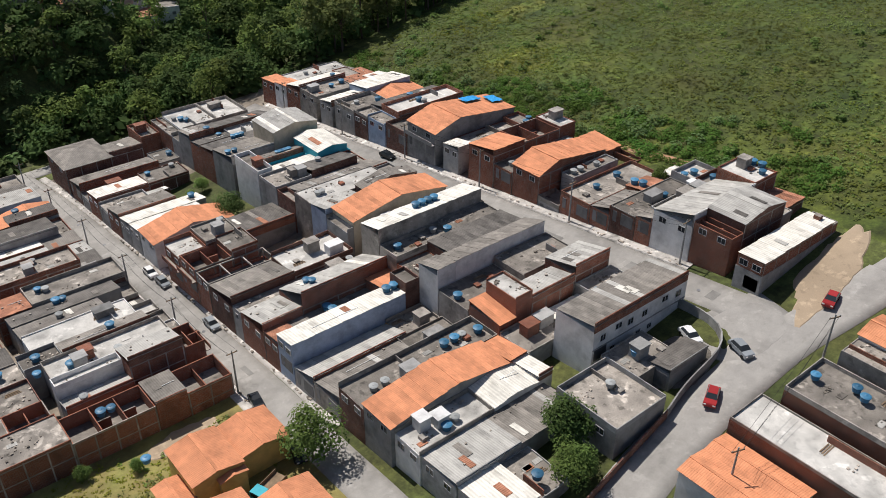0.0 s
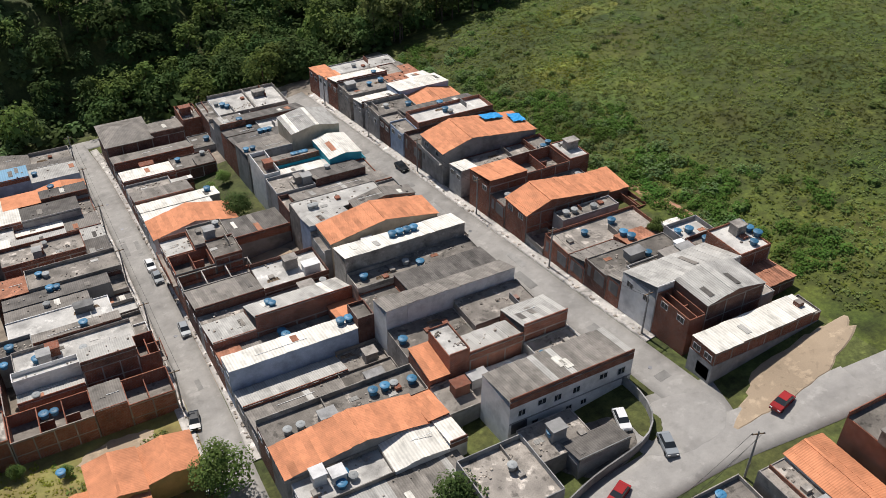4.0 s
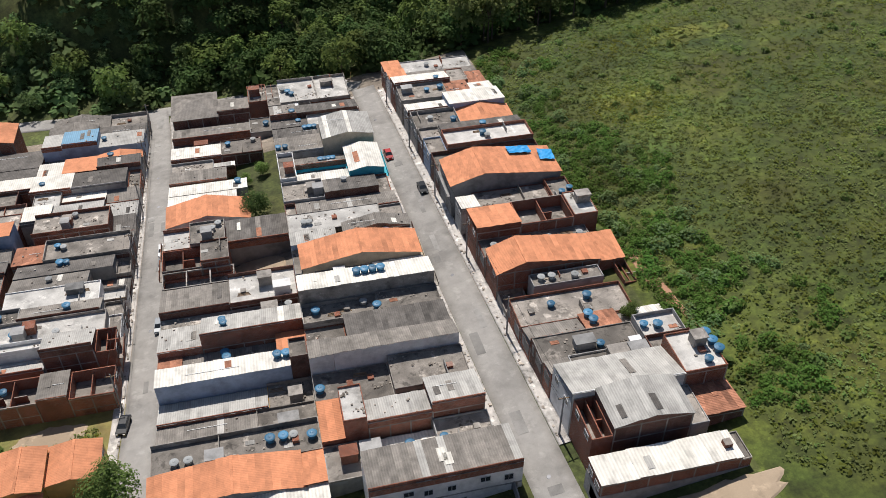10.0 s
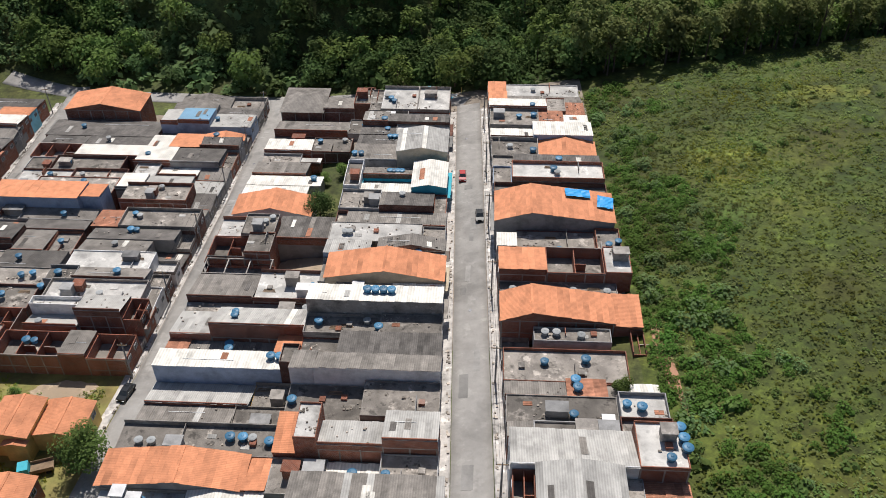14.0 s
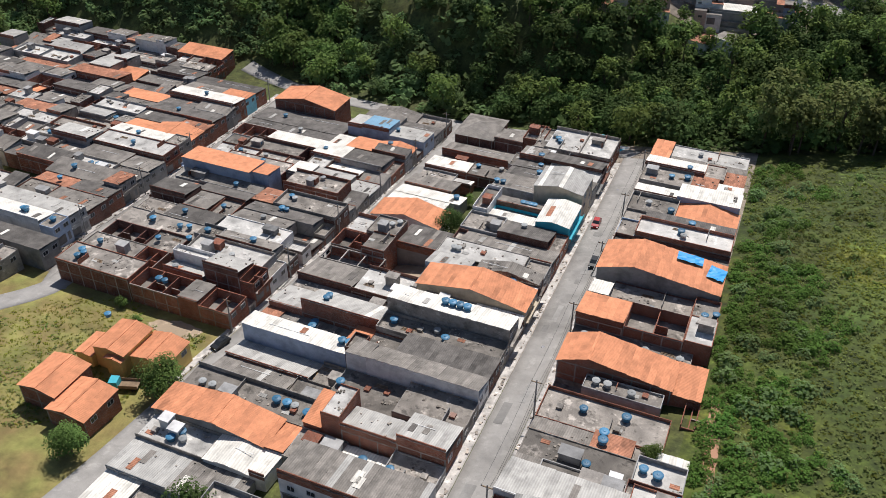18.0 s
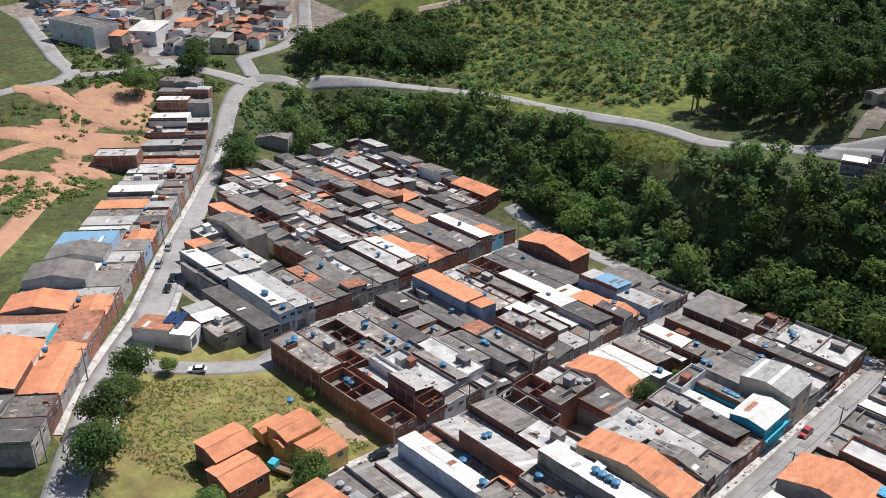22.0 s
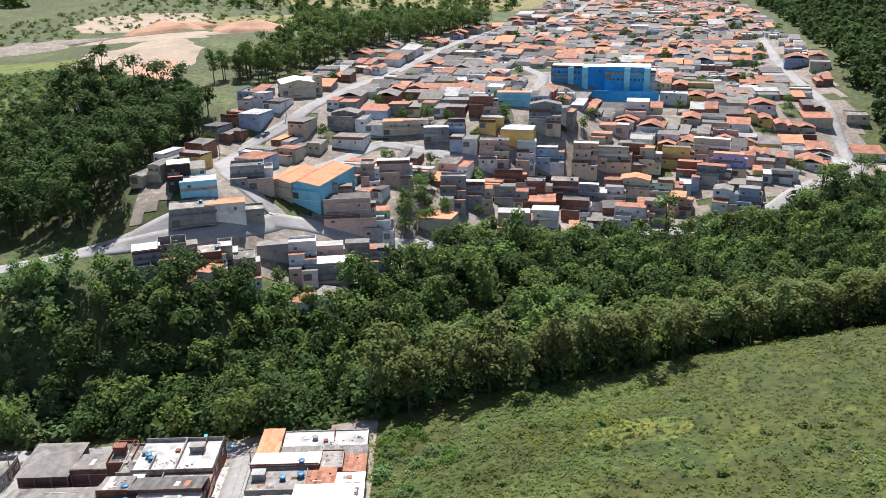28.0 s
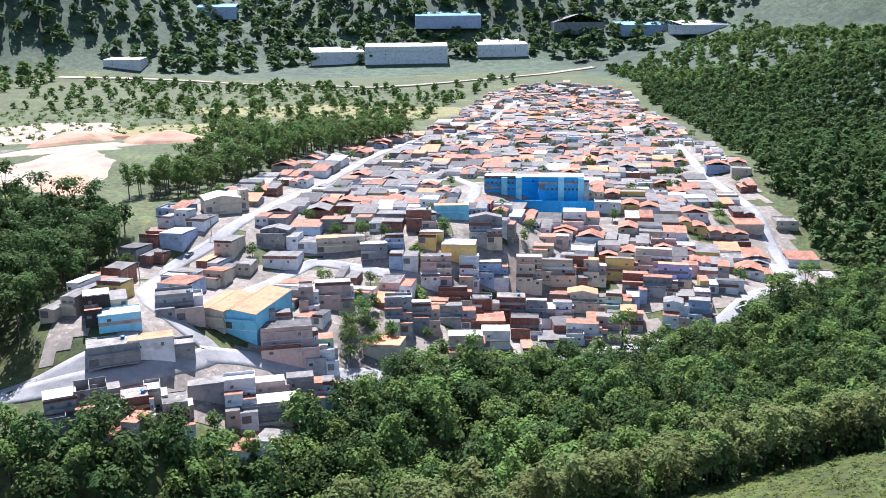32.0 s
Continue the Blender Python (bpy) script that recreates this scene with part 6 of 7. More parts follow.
def tree_kind(h, spread_r, n, leaf, lobes=9, tall=False):
    L = []
    for i in range(lobes):
        g, q = gen.uniform(0, 6.28), math.sqrt(gen.uniform(0, 1)) * spread_r * 0.7
        z = h * (gen.uniform(0.32, 0.92) if tall else gen.uniform(0.3, 0.84)) - 0.1 * q * q / spread_r
        L.append((q * math.cos(g), q * math.sin(g), z, spread_r * gen.uniform(0.34, 0.54)))
    L.append((0, 0, h * 0.84, spread_r * 0.42))
    core = leaf_cloud(n // 10, [(x, y, z, r * 0.55) for x, y, z, r in L], leaf * 2.0)
    return leaf_cloud(n, L, leaf), core, trunk_quads(h, 0.016 * h + 0.05, [(x * 0.7, y * 0.7, z) for x, y, z, r in L[:4]])


def plant(name, places, kinds, mat, label, category, trunks=True, sink=0.0):
    """Many plants as one mass: each a turned and scaled copy of one of the kinds, joined."""
    VV, FF, TV, TF, k, kt = [], [], [], [], 0, 0
    for x, y, s in places:
        leaf, core, tr = kinds[gen.integers(len(kinds))]
        a = gen.uniform(0, 6.28)
        rot = np.array([[math.cos(a), -math.sin(a), 0], [math.sin(a), math.cos(a), 0], [0, 0, 1]]) * s
        rot[2] *= gen.uniform(0.88, 1.15)
        base = np.array([x, y, gz(x, y) - sink * s])
        for v, f in (leaf, core) if core is not None else (leaf,):
            VV.append(v @ rot.T + base)
            FF.append(f + k)
            k += len(v)
        if trunks:
            TV.append(tr[0] @ rot.T + base)
            TF.append(tr[1] + kt)
            kt += len(tr[0])
    if not VV:
        return None
    ob = tagged(new(name, bulk(name, np.concatenate(VV), np.concatenate(FF), mat)), label, category, kind="stuff")
    if trunks:
        tk = tagged(new("trunks", bulk("trunks", np.concatenate(TV), np.concatenate(TF), "bark")), kind="stuff")
        tk.parent = ob
    return ob


BROAD = [tree_kind(gen.uniform(8, 11), gen.uniform(4.4, 5.8), 400, 0.5, 13) for _ in range(6)]
FARB = [tree_kind(gen.uniform(8, 11), gen.uniform(4.2, 5.2), 76, 1.15, 8) for _ in range(4)]
FARW = [tree_kind(gen.uniform(8, 11), gen.uniform(4.6, 5.4), 44, 1.5, 7) for _ in range(4)]
TALL = [tree_kind(gen.uniform(13, 17), gen.uniform(3.6, 4.6), 400, 0.5, 15, True) for _ in range(5)]
BUSH = [(leaf_cloud(60, [(0, 0, 0.6, 1.1), (0.7, 0.3, 0.4, 0.8), (-0.5, 0.6, 0.4, 0.8)], 0.38, 1.0, 1.1), None, None) for _ in range(4)]


FINE = [(leaf_cloud(110, [(0, 0, 0.6, 1.1), (0.8, 0.4, 0.4, 0.9), (-0.6, 0.7, 0.4, 0.9), (0.1, -0.9, 0.35, 0.8)], 0.27, 0.9, 1.2), None, None) for _ in range(4)]
TUFT = [(leaf_cloud(8, [(0, 0, 0.2, 0.8), (0.9, 0.4, 0.1, 0.6)], 0.42, 0.7, 1.6), None, None) for _ in range(6)]
LOW = [(leaf_cloud(34, [(0, 0, 0.5, 1.1), (0.8, 0.3, 0.4, 0.8), (-0.6, 0.5, 0.4, 0.8)], 0.46, 1.0, 1.1), None, None) for _ in range(5)]


def scatter(poly, gap, clear=3.0, house=1.0, keep=1.0, size=(0.8, 1.2), check=True):
    xs, ys = [p[0] for p in poly], [p[1] for p in poly]
    out = []
    for x in np.arange(min(xs), max(xs), gap):
        for y in np.arange(min(ys), max(ys), gap):
            px, py = x + gen.uniform(-0.45, 0.45) * gap, y + gen.uniform(-0.45, 0.45) * gap
            if gen.random() > keep or not inside(px, py, poly):
                continue
            if check and (not off_road(px, py, clear) or not free_of_houses(px, py, house)):
                continue
            out.append((px, py, gen.uniform(*size)))
    return out


WOOD = [(-125, 219), (-62, 217), (-30, 213), (-4, 203), (22, 203), (60, 206), (95, 214), (120, 228), (150, 238), (185, 234), (260, 240), (330, 250), (330, 330), (260, 385), (180, 352), (118, 330), (60, 318), (30, 290), (0, 264), (-20, 259), (-58, 264), (-120, 262)]
near_wood = scatter(WOOD, 7.3)
edge_x = {p: -56 + 10 * gen.normal() for p in near_wood}
west_wood = [p for p in near_wood if p[0] < edge_x[p]]
near_wood = [p for p in near_wood if p[0] >= edge_x[p]]
UNDER = scatter(WOOD, 5.2, 1.0, size=(1.6, 3.2))
plant("scrub", [p for p in UNDER if p[0] < -60 + gen.normal() * 12], LOW, "shrub", "pale blue-green undergrowth of the valley", "shrubs", False)
plant("scrub", [p for p in UNDER if p[0] >= -60 + gen.normal() * 12], LOW, "leaf_dark", "dense dark undergrowth of the valley wood", "shrubs", False)
plant("woodland", [(x, y, k * 0.62) for x, y, k in west_wood if gen.random() < 0.75], BROAD, "shrub", "blue-green young trees and tall shrubs in the valley", "trees", False)
plant("woodland", [p for i, p in enumerate(west_wood) if i % 5 == 0], BROAD, "leaf_light", "scattered taller trees in the valley", "trees")
plant("woodland", [p for i, p in enumerate(near_wood) if i % 3], BROAD, "leaf_dark", "dense dark green broadleaf wood in the valley", "trees", False)
plant("woodland", [p for i, p in enumerate(near_wood) if i % 3 == 0], BROAD + TALL, "leaf_light", "mid-green trees standing among the wood", "trees")
plant("woodland", scatter([(22, 200), (60, 203), (95, 211), (120, 224), (150, 234), (185, 230), (260, 236), (260, 252), (185, 245), (150, 250), (116, 240), (92, 226), (60, 217), (22, 212)], 5.5, size=(0.9, 1.2)), TALL, "leaf_olive", "row of tall olive-green trees along the edge of the meadow", "trees")
plant("woodland", scatter([(-62, 290), (-56, 420), (-110, 430), (-130, 360), (-120, 292)], 6.5, size=(0.95, 1.3)), TALL, "leaf_dark", "tall dark eucalyptus grove beside the hill", "trees")
plant("woodland", scatter([(-42, 470), (20, 585), (100, 690), (70, 720), (-20, 620), (-75, 470)], 7.5, size=(0.9, 1.2)), TALL, "leaf_mid", "tall trees along the back of the hill quarter", "trees")
plant("woodland", scatter([(262, 400), (285, 520), (318, 640), (365, 830), (415, 1090), (560, 1000), (560, 500), (440, 330), (330, 330)], 9.0, size=(1.05, 1.4)), FARB, "leaf_dark", "broad wood on the slope beyond the hill quarter", "trees", False, 1.5)
plant("woodland", scatter([(-318, 242), (-292, 258), (-242, 276), (-238, 300), (-290, 325), (-328, 300)], 6.6, size=(0.95, 1.3)), BROAD, "leaf_dark", "dark clump of trees beyond the valley road", "trees")
SCRUB = [(-290, 226), (-250, 238), (-195, 268), (-125, 266), (-118, 226), (-150, 230), (-230, 214), (-262, 190)]
plant("scrub", scatter(SCRUB, 3.0, 1.0, size=(1.0, 2.2)), BUSH, "shrub", "blue-green shrubs filling the valley", "shrubs", False)
plant("woodland", scatter(SCRUB, 12.0, 2.0, keep=0.5), BROAD, "leaf_mid", "scattered trees among the valley shrubs", "trees")
plant("woodland", scatter([(-150, 222), (-118, 219), (-118, 262), (-150, 262)], 6.0, 2.0), BROAD, "leaf_mid", "trees at the end of the wood", "trees")
MEADOW = [(31, 42), (30, 100), (28, 160), (24, 192), (60, 202), (95, 210), (120, 223), (150, 233), (190, 229), (260, 234), (300, 120), (200, 40), (60, 20)]
def drifts(places, scale, cut):
    return [p for p in places if noise.noise((p[0] * scale, p[1] * scale, 0.7)) > cut + gen.normal() * 0.12]


plant("meadow_tufts", drifts(scatter(MEADOW, 1.35, keep=0.8, size=(0.25, 0.85), check=False), 0.035, -0.3), TUFT, "field_tuft", "pale grey-green tufts of meadow plants in drifts", "grass", False)
plant("meadow_tufts", drifts(scatter(MEADOW, 1.6, keep=0.8, size=(0.3, 0.9), check=False), 0.03, -0.35), TUFT, "field_olive", "olive tufts of meadow grass in drifts", "grass", False)
plant("meadow_tufts", drifts(scatter(MEADOW, 2.2, keep=0.7, size=(0.3, 0.8), check=False), 0.024, 0.12), TUFT, "leaf_mid", "bright green tufts of meadow grass", "grass", False)
plant("meadow_tufts", [p for p in scatter([(40, 130), (70, 130), (70, 165), (40, 165)], 0.9, size=(0.25, 0.6), check=False) if ((p[0] - 53.5) / 9) ** 2 + ((p[1] - 146) / 11) ** 2 < 1 + 0.35 * gen.normal()], TUFT, "field_bright", "bright yellow-green spot of grass in the meadow", "grass", False)
plant("meadow_tufts", drifts(scatter([(50, 186), (120, 196), (200, 206), (250, 214), (250, 190), (190, 176), (110, 172), (60, 172)], 1.5, keep=0.7, size=(0.3, 0.8), check=False), 0.03, -0.15), TUFT, "field_bright", "yellow-green grass along the foot of the trees", "grass", False)
EDGE = [(29, 50), (28, 190), (34, 197), (46, 185), (40, 150), (50, 120), (42, 95), (56, 70), (42, 50)]
plant("scrub", drifts(scatter(EDGE, 1.7, 1.0, 0.5, keep=0.85, size=(0.35, 1.05)), 0.08, -0.15), FINE, "leaf_lush", "lush green bushes along the backs of the houses", "shrubs", False)
plant("scrub", drifts(scatter(EDGE, 3.6, 1.0, 0.5, keep=0.7, size=(0.5, 1.5)), 0.1, -0.1), FINE, "shrub", "lighter bushes along the backs of the houses", "shrubs", False)
plant("meadow_bushes", drifts(scatter(MEADOW, 4.6, keep=0.35, size=(0.4, 1.1), check=False), 0.02, 0.05), LOW, "leaf_mid", "dark bushes dotted over the meadow", "shrubs", False)
plant("woodland", scatter([(-480, 318), (-384, 320), (-372, 345), (-400, 420), (-540, 420), (-580, 310)], 7.5, size=(0.9, 1.4)), FARB, "leaf_dark", "dark wooded hill behind the far houses", "trees", False, 1.5)
plant("scrub", scatter([(-340, 122), (-305, 165), (-290, 214), (-330, 214), (-342, 190), (-372, 174), (-420, 158), (-350, 150)], 4.4, 1.5, 1.0, keep=0.75, size=(0.8, 2.2)), LOW, "leaf_mid", "bushes round the far junction", "shrubs", False)
WASTE = [(-205, 40), (-240, 110), (-290, 165), (-345, 150), (-350, 90), (-280, 50)]
plant("scrub", drifts(scatter(WASTE, 2.6, 1.0, 0.5, keep=0.8, size=(0.4, 1.2)), 0.05, 0.0), LOW, "leaf_light", "weeds and shrubs over the waste ground", "shrubs", False)
plant("scrub", drifts(scatter(WASTE, 2.2, 1.0, 0.5, keep=0.7, size=(0.3, 0.8)), 0.04, 0.05), TUFT, "field_tuft", "dry grass over the waste ground", "grass", False)
LOT = [(-112, 62), (-98, 46), (-82, 48), (-66, 60), (-64, 86), (-88, 90), (-100, 84)]
plant("lot_tufts", drifts(scatter(LOT, 1.3, 0.8, -3.0, size=(0.25, 0.7)), 0.06, -0.1), TUFT, "field_tuft", "weeds and grass tufts on the empty lot", "grass", False)
plant("lot_tufts", drifts(scatter(LOT, 2.0, 0.8, -3.0, size=(0.3, 0.8)), 0.09, 0.05), TUFT, "leaf_light", "greener weeds on the empty lot", "grass", False)
plant("lot_tufts", scatter(LOT, 0.95, 0.8, -3.0, keep=0.8, size=(0.18, 0.5)), TUFT, "field_bright", "short yellowish grass on the empty lot", "grass", False)
VERGE = [(-268, 190), (-258, 206), (-284, 216), (-302, 214), (-304, 204), (-286, 196)], [(-302, 224), (-284, 224), (-254, 231), (-228, 237), (-212, 246), (-240, 248), (-290, 242)]
for ground_strip in VERGE:
    plant("scrub", scatter(ground_strip, 2.8, 1.0, 1.0, keep=0.85, size=(0.6, 1.6)), LOW, "shrub", "pale green bushes along the road to the valley", "shrubs", False)
plant("woodland", GARDENS, BROAD, "leaf_mid", "small garden trees between the hill houses", "trees")
CLEAR = [p for p in scatter([(-205, 250), (-75, 240), (-75, 268), (-205, 278)], 1.5, size=(0.4, 1.0), check=False) if ((p[0] + 182) / 16) ** 2 + ((p[1] - 267) / 7) ** 2 < 1.1 or ((p[0] + 120) / 25) ** 2 + ((p[1] - 262) / 7) ** 2 < 1.1]
plant("meadow_tufts", CLEAR, TUFT, "field_bright", "bright yellow-green grass in the valley clearings", "grass", False)
SLOPE = [(-310, 238), (-250, 252), (-195, 284), (-150, 286), (-132, 300), (-118, 440), (-150, 480), (-330, 470), (-300, 400)]
plant("meadow_tufts", drifts(scatter(SLOPE, 3.0, 1.5, 1.0, keep=0.9, size=(0.6, 1.5)), 0.02, -0.2), TUFT, "field_bright", "tall yellow-green grass over the terraced slope", "grass", False)
plant("scrub", scatter(SLOPE, 4.2, 1.5, 1.0, keep=0.85, size=(0.8, 1.9)), LOW, "shrub", "light green shrubs over the terraced slope", "shrubs", False)
plant("scrub", scatter(SLOPE, 8.0, 1.5, 1.0, keep=0.7, size=(0.9, 2.3)), LOW, "leaf_mid", "darker shrubs over the terraced slope", "shrubs", False)
REST_WOOD = (scatter([(-900, 1480), (-320, 1500), (-200, 1440), (0, 1560), (420, 1560), (460, 1500), (900, 1560), (1000, 2100), (-900, 2100)], 31, check=False, size=(2.2, 3.6))
)
PLAIN_WOOD = (scatter([(-330, 1020), (-300, 1380), (-30, 1290), (85, 1200), (300, 1300), (300, 1210), (225, 1165), (130, 900), (40, 720), (-40, 690), (-120, 900)], 22, check=False, keep=0.6, size=(0.9, 1.6))
)
MID_WOOD = (scatter([(560, 520), (420, 1090), (470, 1400), (760, 1500), (900, 900), (700, 600), (560, 500)], 21, check=False, size=(1.3, 2.2))
             + scatter([(-900, 700), (-420, 620), (-340, 1000), (-340, 1460), (-900, 1480)], 40, check=False, size=(2.2, 3.4)))
plant("woodland", MID_WOOD + PLAIN_WOOD, FARB, "leaf_mid", "wooded slopes beyond the hill quarter", "trees", False, 2.3)
plant("woodland", REST_WOOD, FARW, "leaf_dark", "distant wooded hills", "trees", False, 2.3)
plant("scrub", scatter([(-330, 560), (-300, 1000), (-40, 1200), (225, 1190), (130, 900), (40, 720), (-60, 690), (-160, 760)], 13.0, check=False, keep=0.7, size=(1.2, 2.6)), LOW, "leaf_light", "shrubs over the plain beyond the hill", "shrubs", False)

# ---- trees that stand alone ----
def lone_tree(x, y, kind, size, mat, label):
    leaf, core, tr = kind
    ob = thing("tree", x, y, gz(x, y), gen.uniform(0, 360), label, "tree", "single trees")
    n = len(leaf[0])
    crown = part("crown", bulk("crown", np.concatenate([leaf[0], core[0]]) * size, np.concatenate([leaf[1], core[1] + n]), mat), mat, ob)
    crown["kind"] = "stuff"
    part("trunk", bulk("trunk", tr[0] * size, tr[1], "bark"), "bark", ob)
    return ob


ROUND = [tree_kind(8.6, 4.4, 2800, 0.22, 16), tree_kind(7.2, 4.2, 2600, 0.22, 15)]
for x, y, k, size, mat, label in (
        (-60.8, 68.6, 0, 1.0, "leaf_mid", "green street tree beside the yellow house"), (-36.0, 45.0, 1, 1.05, "leaf_dark", "dense dark tree in the yard near the crossroads"),
        (-40.0, 40.0, 0, 0.75, "leaf_mid", "leafy yard tree near the crossroads"), (-112.0, 60.0, 1, 1.35, "leaf_dark", "rust-tinged round tree beside the long road"),
        (-106.0, 54.5, 0, 0.9, "leaf_mid", "round tree beside the long road"), (-100.0, 48.5, 1, 1.4, "leaf_dark", "broad dark tree beside the long road"),
        (-94.0, 44.5, 0, 0.8, "leaf_mid", "small tree beside the long road"), (-87.5, 41.5, 1, 1.5, "leaf_dark", "broad dark tree beside the long road"),
        (-64.5, 50.4, 1, 0.9, "leaf_mid", "round tree below the brick house"), (-112.0, 67.5, 1, 0.6, "leaf_light", "light green tree at the street corner"),
        (-35.5, 141.5, 0, 0.8, "leaf_dark", "dark tree in a back yard"), (-33.0, 160.0, 1, 0.5, "leaf_light", "bushy tree on a green back lot"),
        (-37.0, 157.0, 1, 0.45, "leaf_light", "bushy tree on a green back lot"), (-234.0, 163.0, 1, 2.1, "leaf_dark", "very broad dark tree at the end of the long road"),
        (-246.0, 170.0, 0, 1.8, "leaf_dark", "tall dark tree at the end of the long road"), (-318.0, 193.0, 1, 2.0, "leaf_dark", "broad dark tree at the far junction"),
        (-328.0, 202.0, 0, 1.7, "leaf_dark", "dark tree at the far junction"), (-309.0, 160.0, 0, 1.6, "leaf_mid", "tall tree beside the earthworks"), (-336.0, 168.0, 1, 1.5, "leaf_mid", "round tree beside the far road"),
        (-262.0, 206.0, 1, 1.7, "leaf_mid", "round tree beside the grey shed"), (-86.5, 87.5, 1, 0.35, "leaf_mid", "clump of bushes along the brick wall"),
        (-80.0, 84.0, 1, 0.3, "leaf_mid", "clump of bushes along the brick wall"), (23.5, 77.5, 1, 0.45, "leaf_mid", "bushy tree behind the houses"), (150.0, 452.0, 1, 0.9, "leaf_dark", "round tree beside the school")):
    lone_tree(x, y, ROUND[k], size, mat, label)
building(-266, -252, 191, 201, "0:1 3.8 gable grey", "w", turn=40, label="low grey shed with wide corrugated roof at the valley edge")
plant("scrub", scatter([(50, 352), (70, 352), (66, 400), (52, 400)], 3.2, 1.0, 3.0, size=(1.0, 1.9)), BUSH, "leaf_light", "overgrown green slope between hill houses", "shrubs", False)
plant("scrub", scatter([(-20, 255), (30, 300), (60, 330), (120, 338), (180, 360), (180, 352), (60, 316), (0, 250)], 4.0, 1.0, 2.0, size=(1.0, 2.2)), BUSH, "leaf_mid", "bushes below the hill houses", "shrubs", False)
plant("woodland", scatter([(30, 282), (52, 304), (74, 318), (112, 333), (122, 324), (72, 292), (34, 266)], 5.6, 1.5, 3.0, size=(0.7, 1.05)), BROAD, "leaf_dark", "dark trees at the foot of the hill quarter", "trees")
plant("woodland", scatter([(28, 312), (46, 318), (54, 345), (36, 350)], 5.0, 1.0, 3.0, size=(0.4, 0.75)), BROAD, "leaf_mid", "trees on the open slope above the hill street", "trees")


# ---- parked cars ----
def car_parts(mat):
    b = Form()
    prof = ((-2.05, 0.35), (-2.08, 0.75), (-1.95, 0.92), (-0.95, 1.0), (1.55, 1.0), (2.0, 0.9), (2.08, 0.7), (2.05, 0.35))
    for y in (-0.84, 0.84):
        b.v += [(x, y, z) for x, z in prof]
    n = len(prof)
    b.f += [tuple(reversed(range(n, 2 * n))), tuple(range(n))] + [(i, n + i, n + (i + 1) % n, (i + 1) % n) for i in range(n)]
    c = Form()
    low, top = ((-1.05, 0.8), (1.6, 0.8)), ((-0.45, 0.66), (1.2, 0.66))
    c.v += [(low[0][0], -0.8, 1.0), (low[1][0], -0.8, 1.0), (low[1][0], 0.8, 1.0), (low[0][0], 0.8, 1.0), (top[0][0], -0.64, 1.46), (top[1][0], -0.64, 1.46), (top[1][0], 0.64, 1.46), (top[0][0], 0.64, 1.46)]
    c.f += [(0, 1, 5, 4), (1, 2, 6, 5), (2, 3, 7, 6), (3, 0, 4, 7), (4, 5, 6, 7)]
    r = Form().box(-0.4, 1.15, -0.62, 0.62, 1.46, 1.5)
    w = Form()
    sides = 12
    for y in (-0.1, 0.1):
        w.v += [(0.31 * math.cos(2 * math.pi * i / sides), y, 0.31 * math.sin(2 * math.pi * i / sides)) for i in range(sides)]
    w.f += [tuple(range(sides)), tuple(reversed(range(sides, 2 * sides)))] + [(i, sides + i, sides + (i + 1) % sides, (i + 1) % sides) for i in range(sides)]
    lamp_form = Form().box(-0.06, 0.06, -0.18, 0.18, -0.08, 0.08)
    return b.mesh("body", mat), c.mesh("cabin_glass", "glass"), r.mesh("roof_panel", mat), w.mesh("wheel", "rubber"), lamp_form.mesh("headlight", "paint_white")


CARS = {c: car_parts(c) for c in ("car_white", "car_black", "car_red", "car_grey")}
WORDS = {"car_white": "white", "car_black": "black", "car_red": "dark red", "car_grey": "silver-grey"}


def car(x, y, turn, mat, where):
    ob = thing("car", x, y, gz(x, y) + 0.08, turn, f"{WORDS[mat]} parked hatchback car {where}", "car", "parked cars")
    body_me, glass_me, roof_me, wheel_me, light_me = CARS[mat]
    part("body", body_me, mat, ob)
    part("cabin_glass", glass_me, "glass", ob)
    part("roof_panel", roof_me, mat, ob)
    for wx in (-1.3, 1.3):
        for wy in (-0.78, 0.78):
            part("wheel", wheel_me, "rubber", ob).location = (wx, wy, 0.31)
    for wy in (-0.6, 0.6):
        part("headlight", light_me, "paint_white", ob).location = (-2.05, wy, 0.72)


for x, y, turn, mat, where in (
        (-60.5, 85.2, 80, "car_black", "at the kerb of the street"), (-55.6, 110.3, 88, "car_grey", "at the kerb of the street"), (-55.7, 131.0, 90, "car_grey", "at the kerb of the street"),
        (-55.9, 136.6, 90, "car_white", "at the kerb of the street"), (-9.3, 45.4, 70, "car_white", "on the walled yard"), (-7.4, 38.2, 70, "car_grey", "beside the yard wall"),
        (-17.6, 35.6, 25, "car_red", "at the kerb near the crossroads"), (9.2, 34.6, 14, "car_red", "at the kerb of the bare lot"), (-3.6, 152.5, 92, "car_red", "on the street"),
        (0.6, 134.0, 92, "car_black", "on the street"), (-112.5, 54.6, 142, "car_white", "on the long road"), (-109.5, 73.2, 50, "car_white", "on the side street"),
        (-131.0, 74.3, 142, "car_white", "at the kerb of the long road"), (-152.0, 88.5, 142, "car_black", "at the kerb of the long road"), (-158.0, 93.2, 142, "car_black", "at the kerb of the long road"),
        (-168.5, 94.5, 142, "car_grey", "at the kerb of the long road"), (-180.0, 103.5, 142, "car_grey", "at the kerb of the long road"), (-121.5, 62.0, 142, "car_grey", "at the kerb of the long road"),
        (-214.0, 138.5, 142, "car_black", "on the long road"), (-62.0, 71.0, 80, "car_black", "under the street tree"), (-33.5, 375.0, 85, "car_white", "on the hill street"), (-29.0, 392.0, 60, "car_grey", "on the hill street")):
    car(x, y, turn, mat, where)


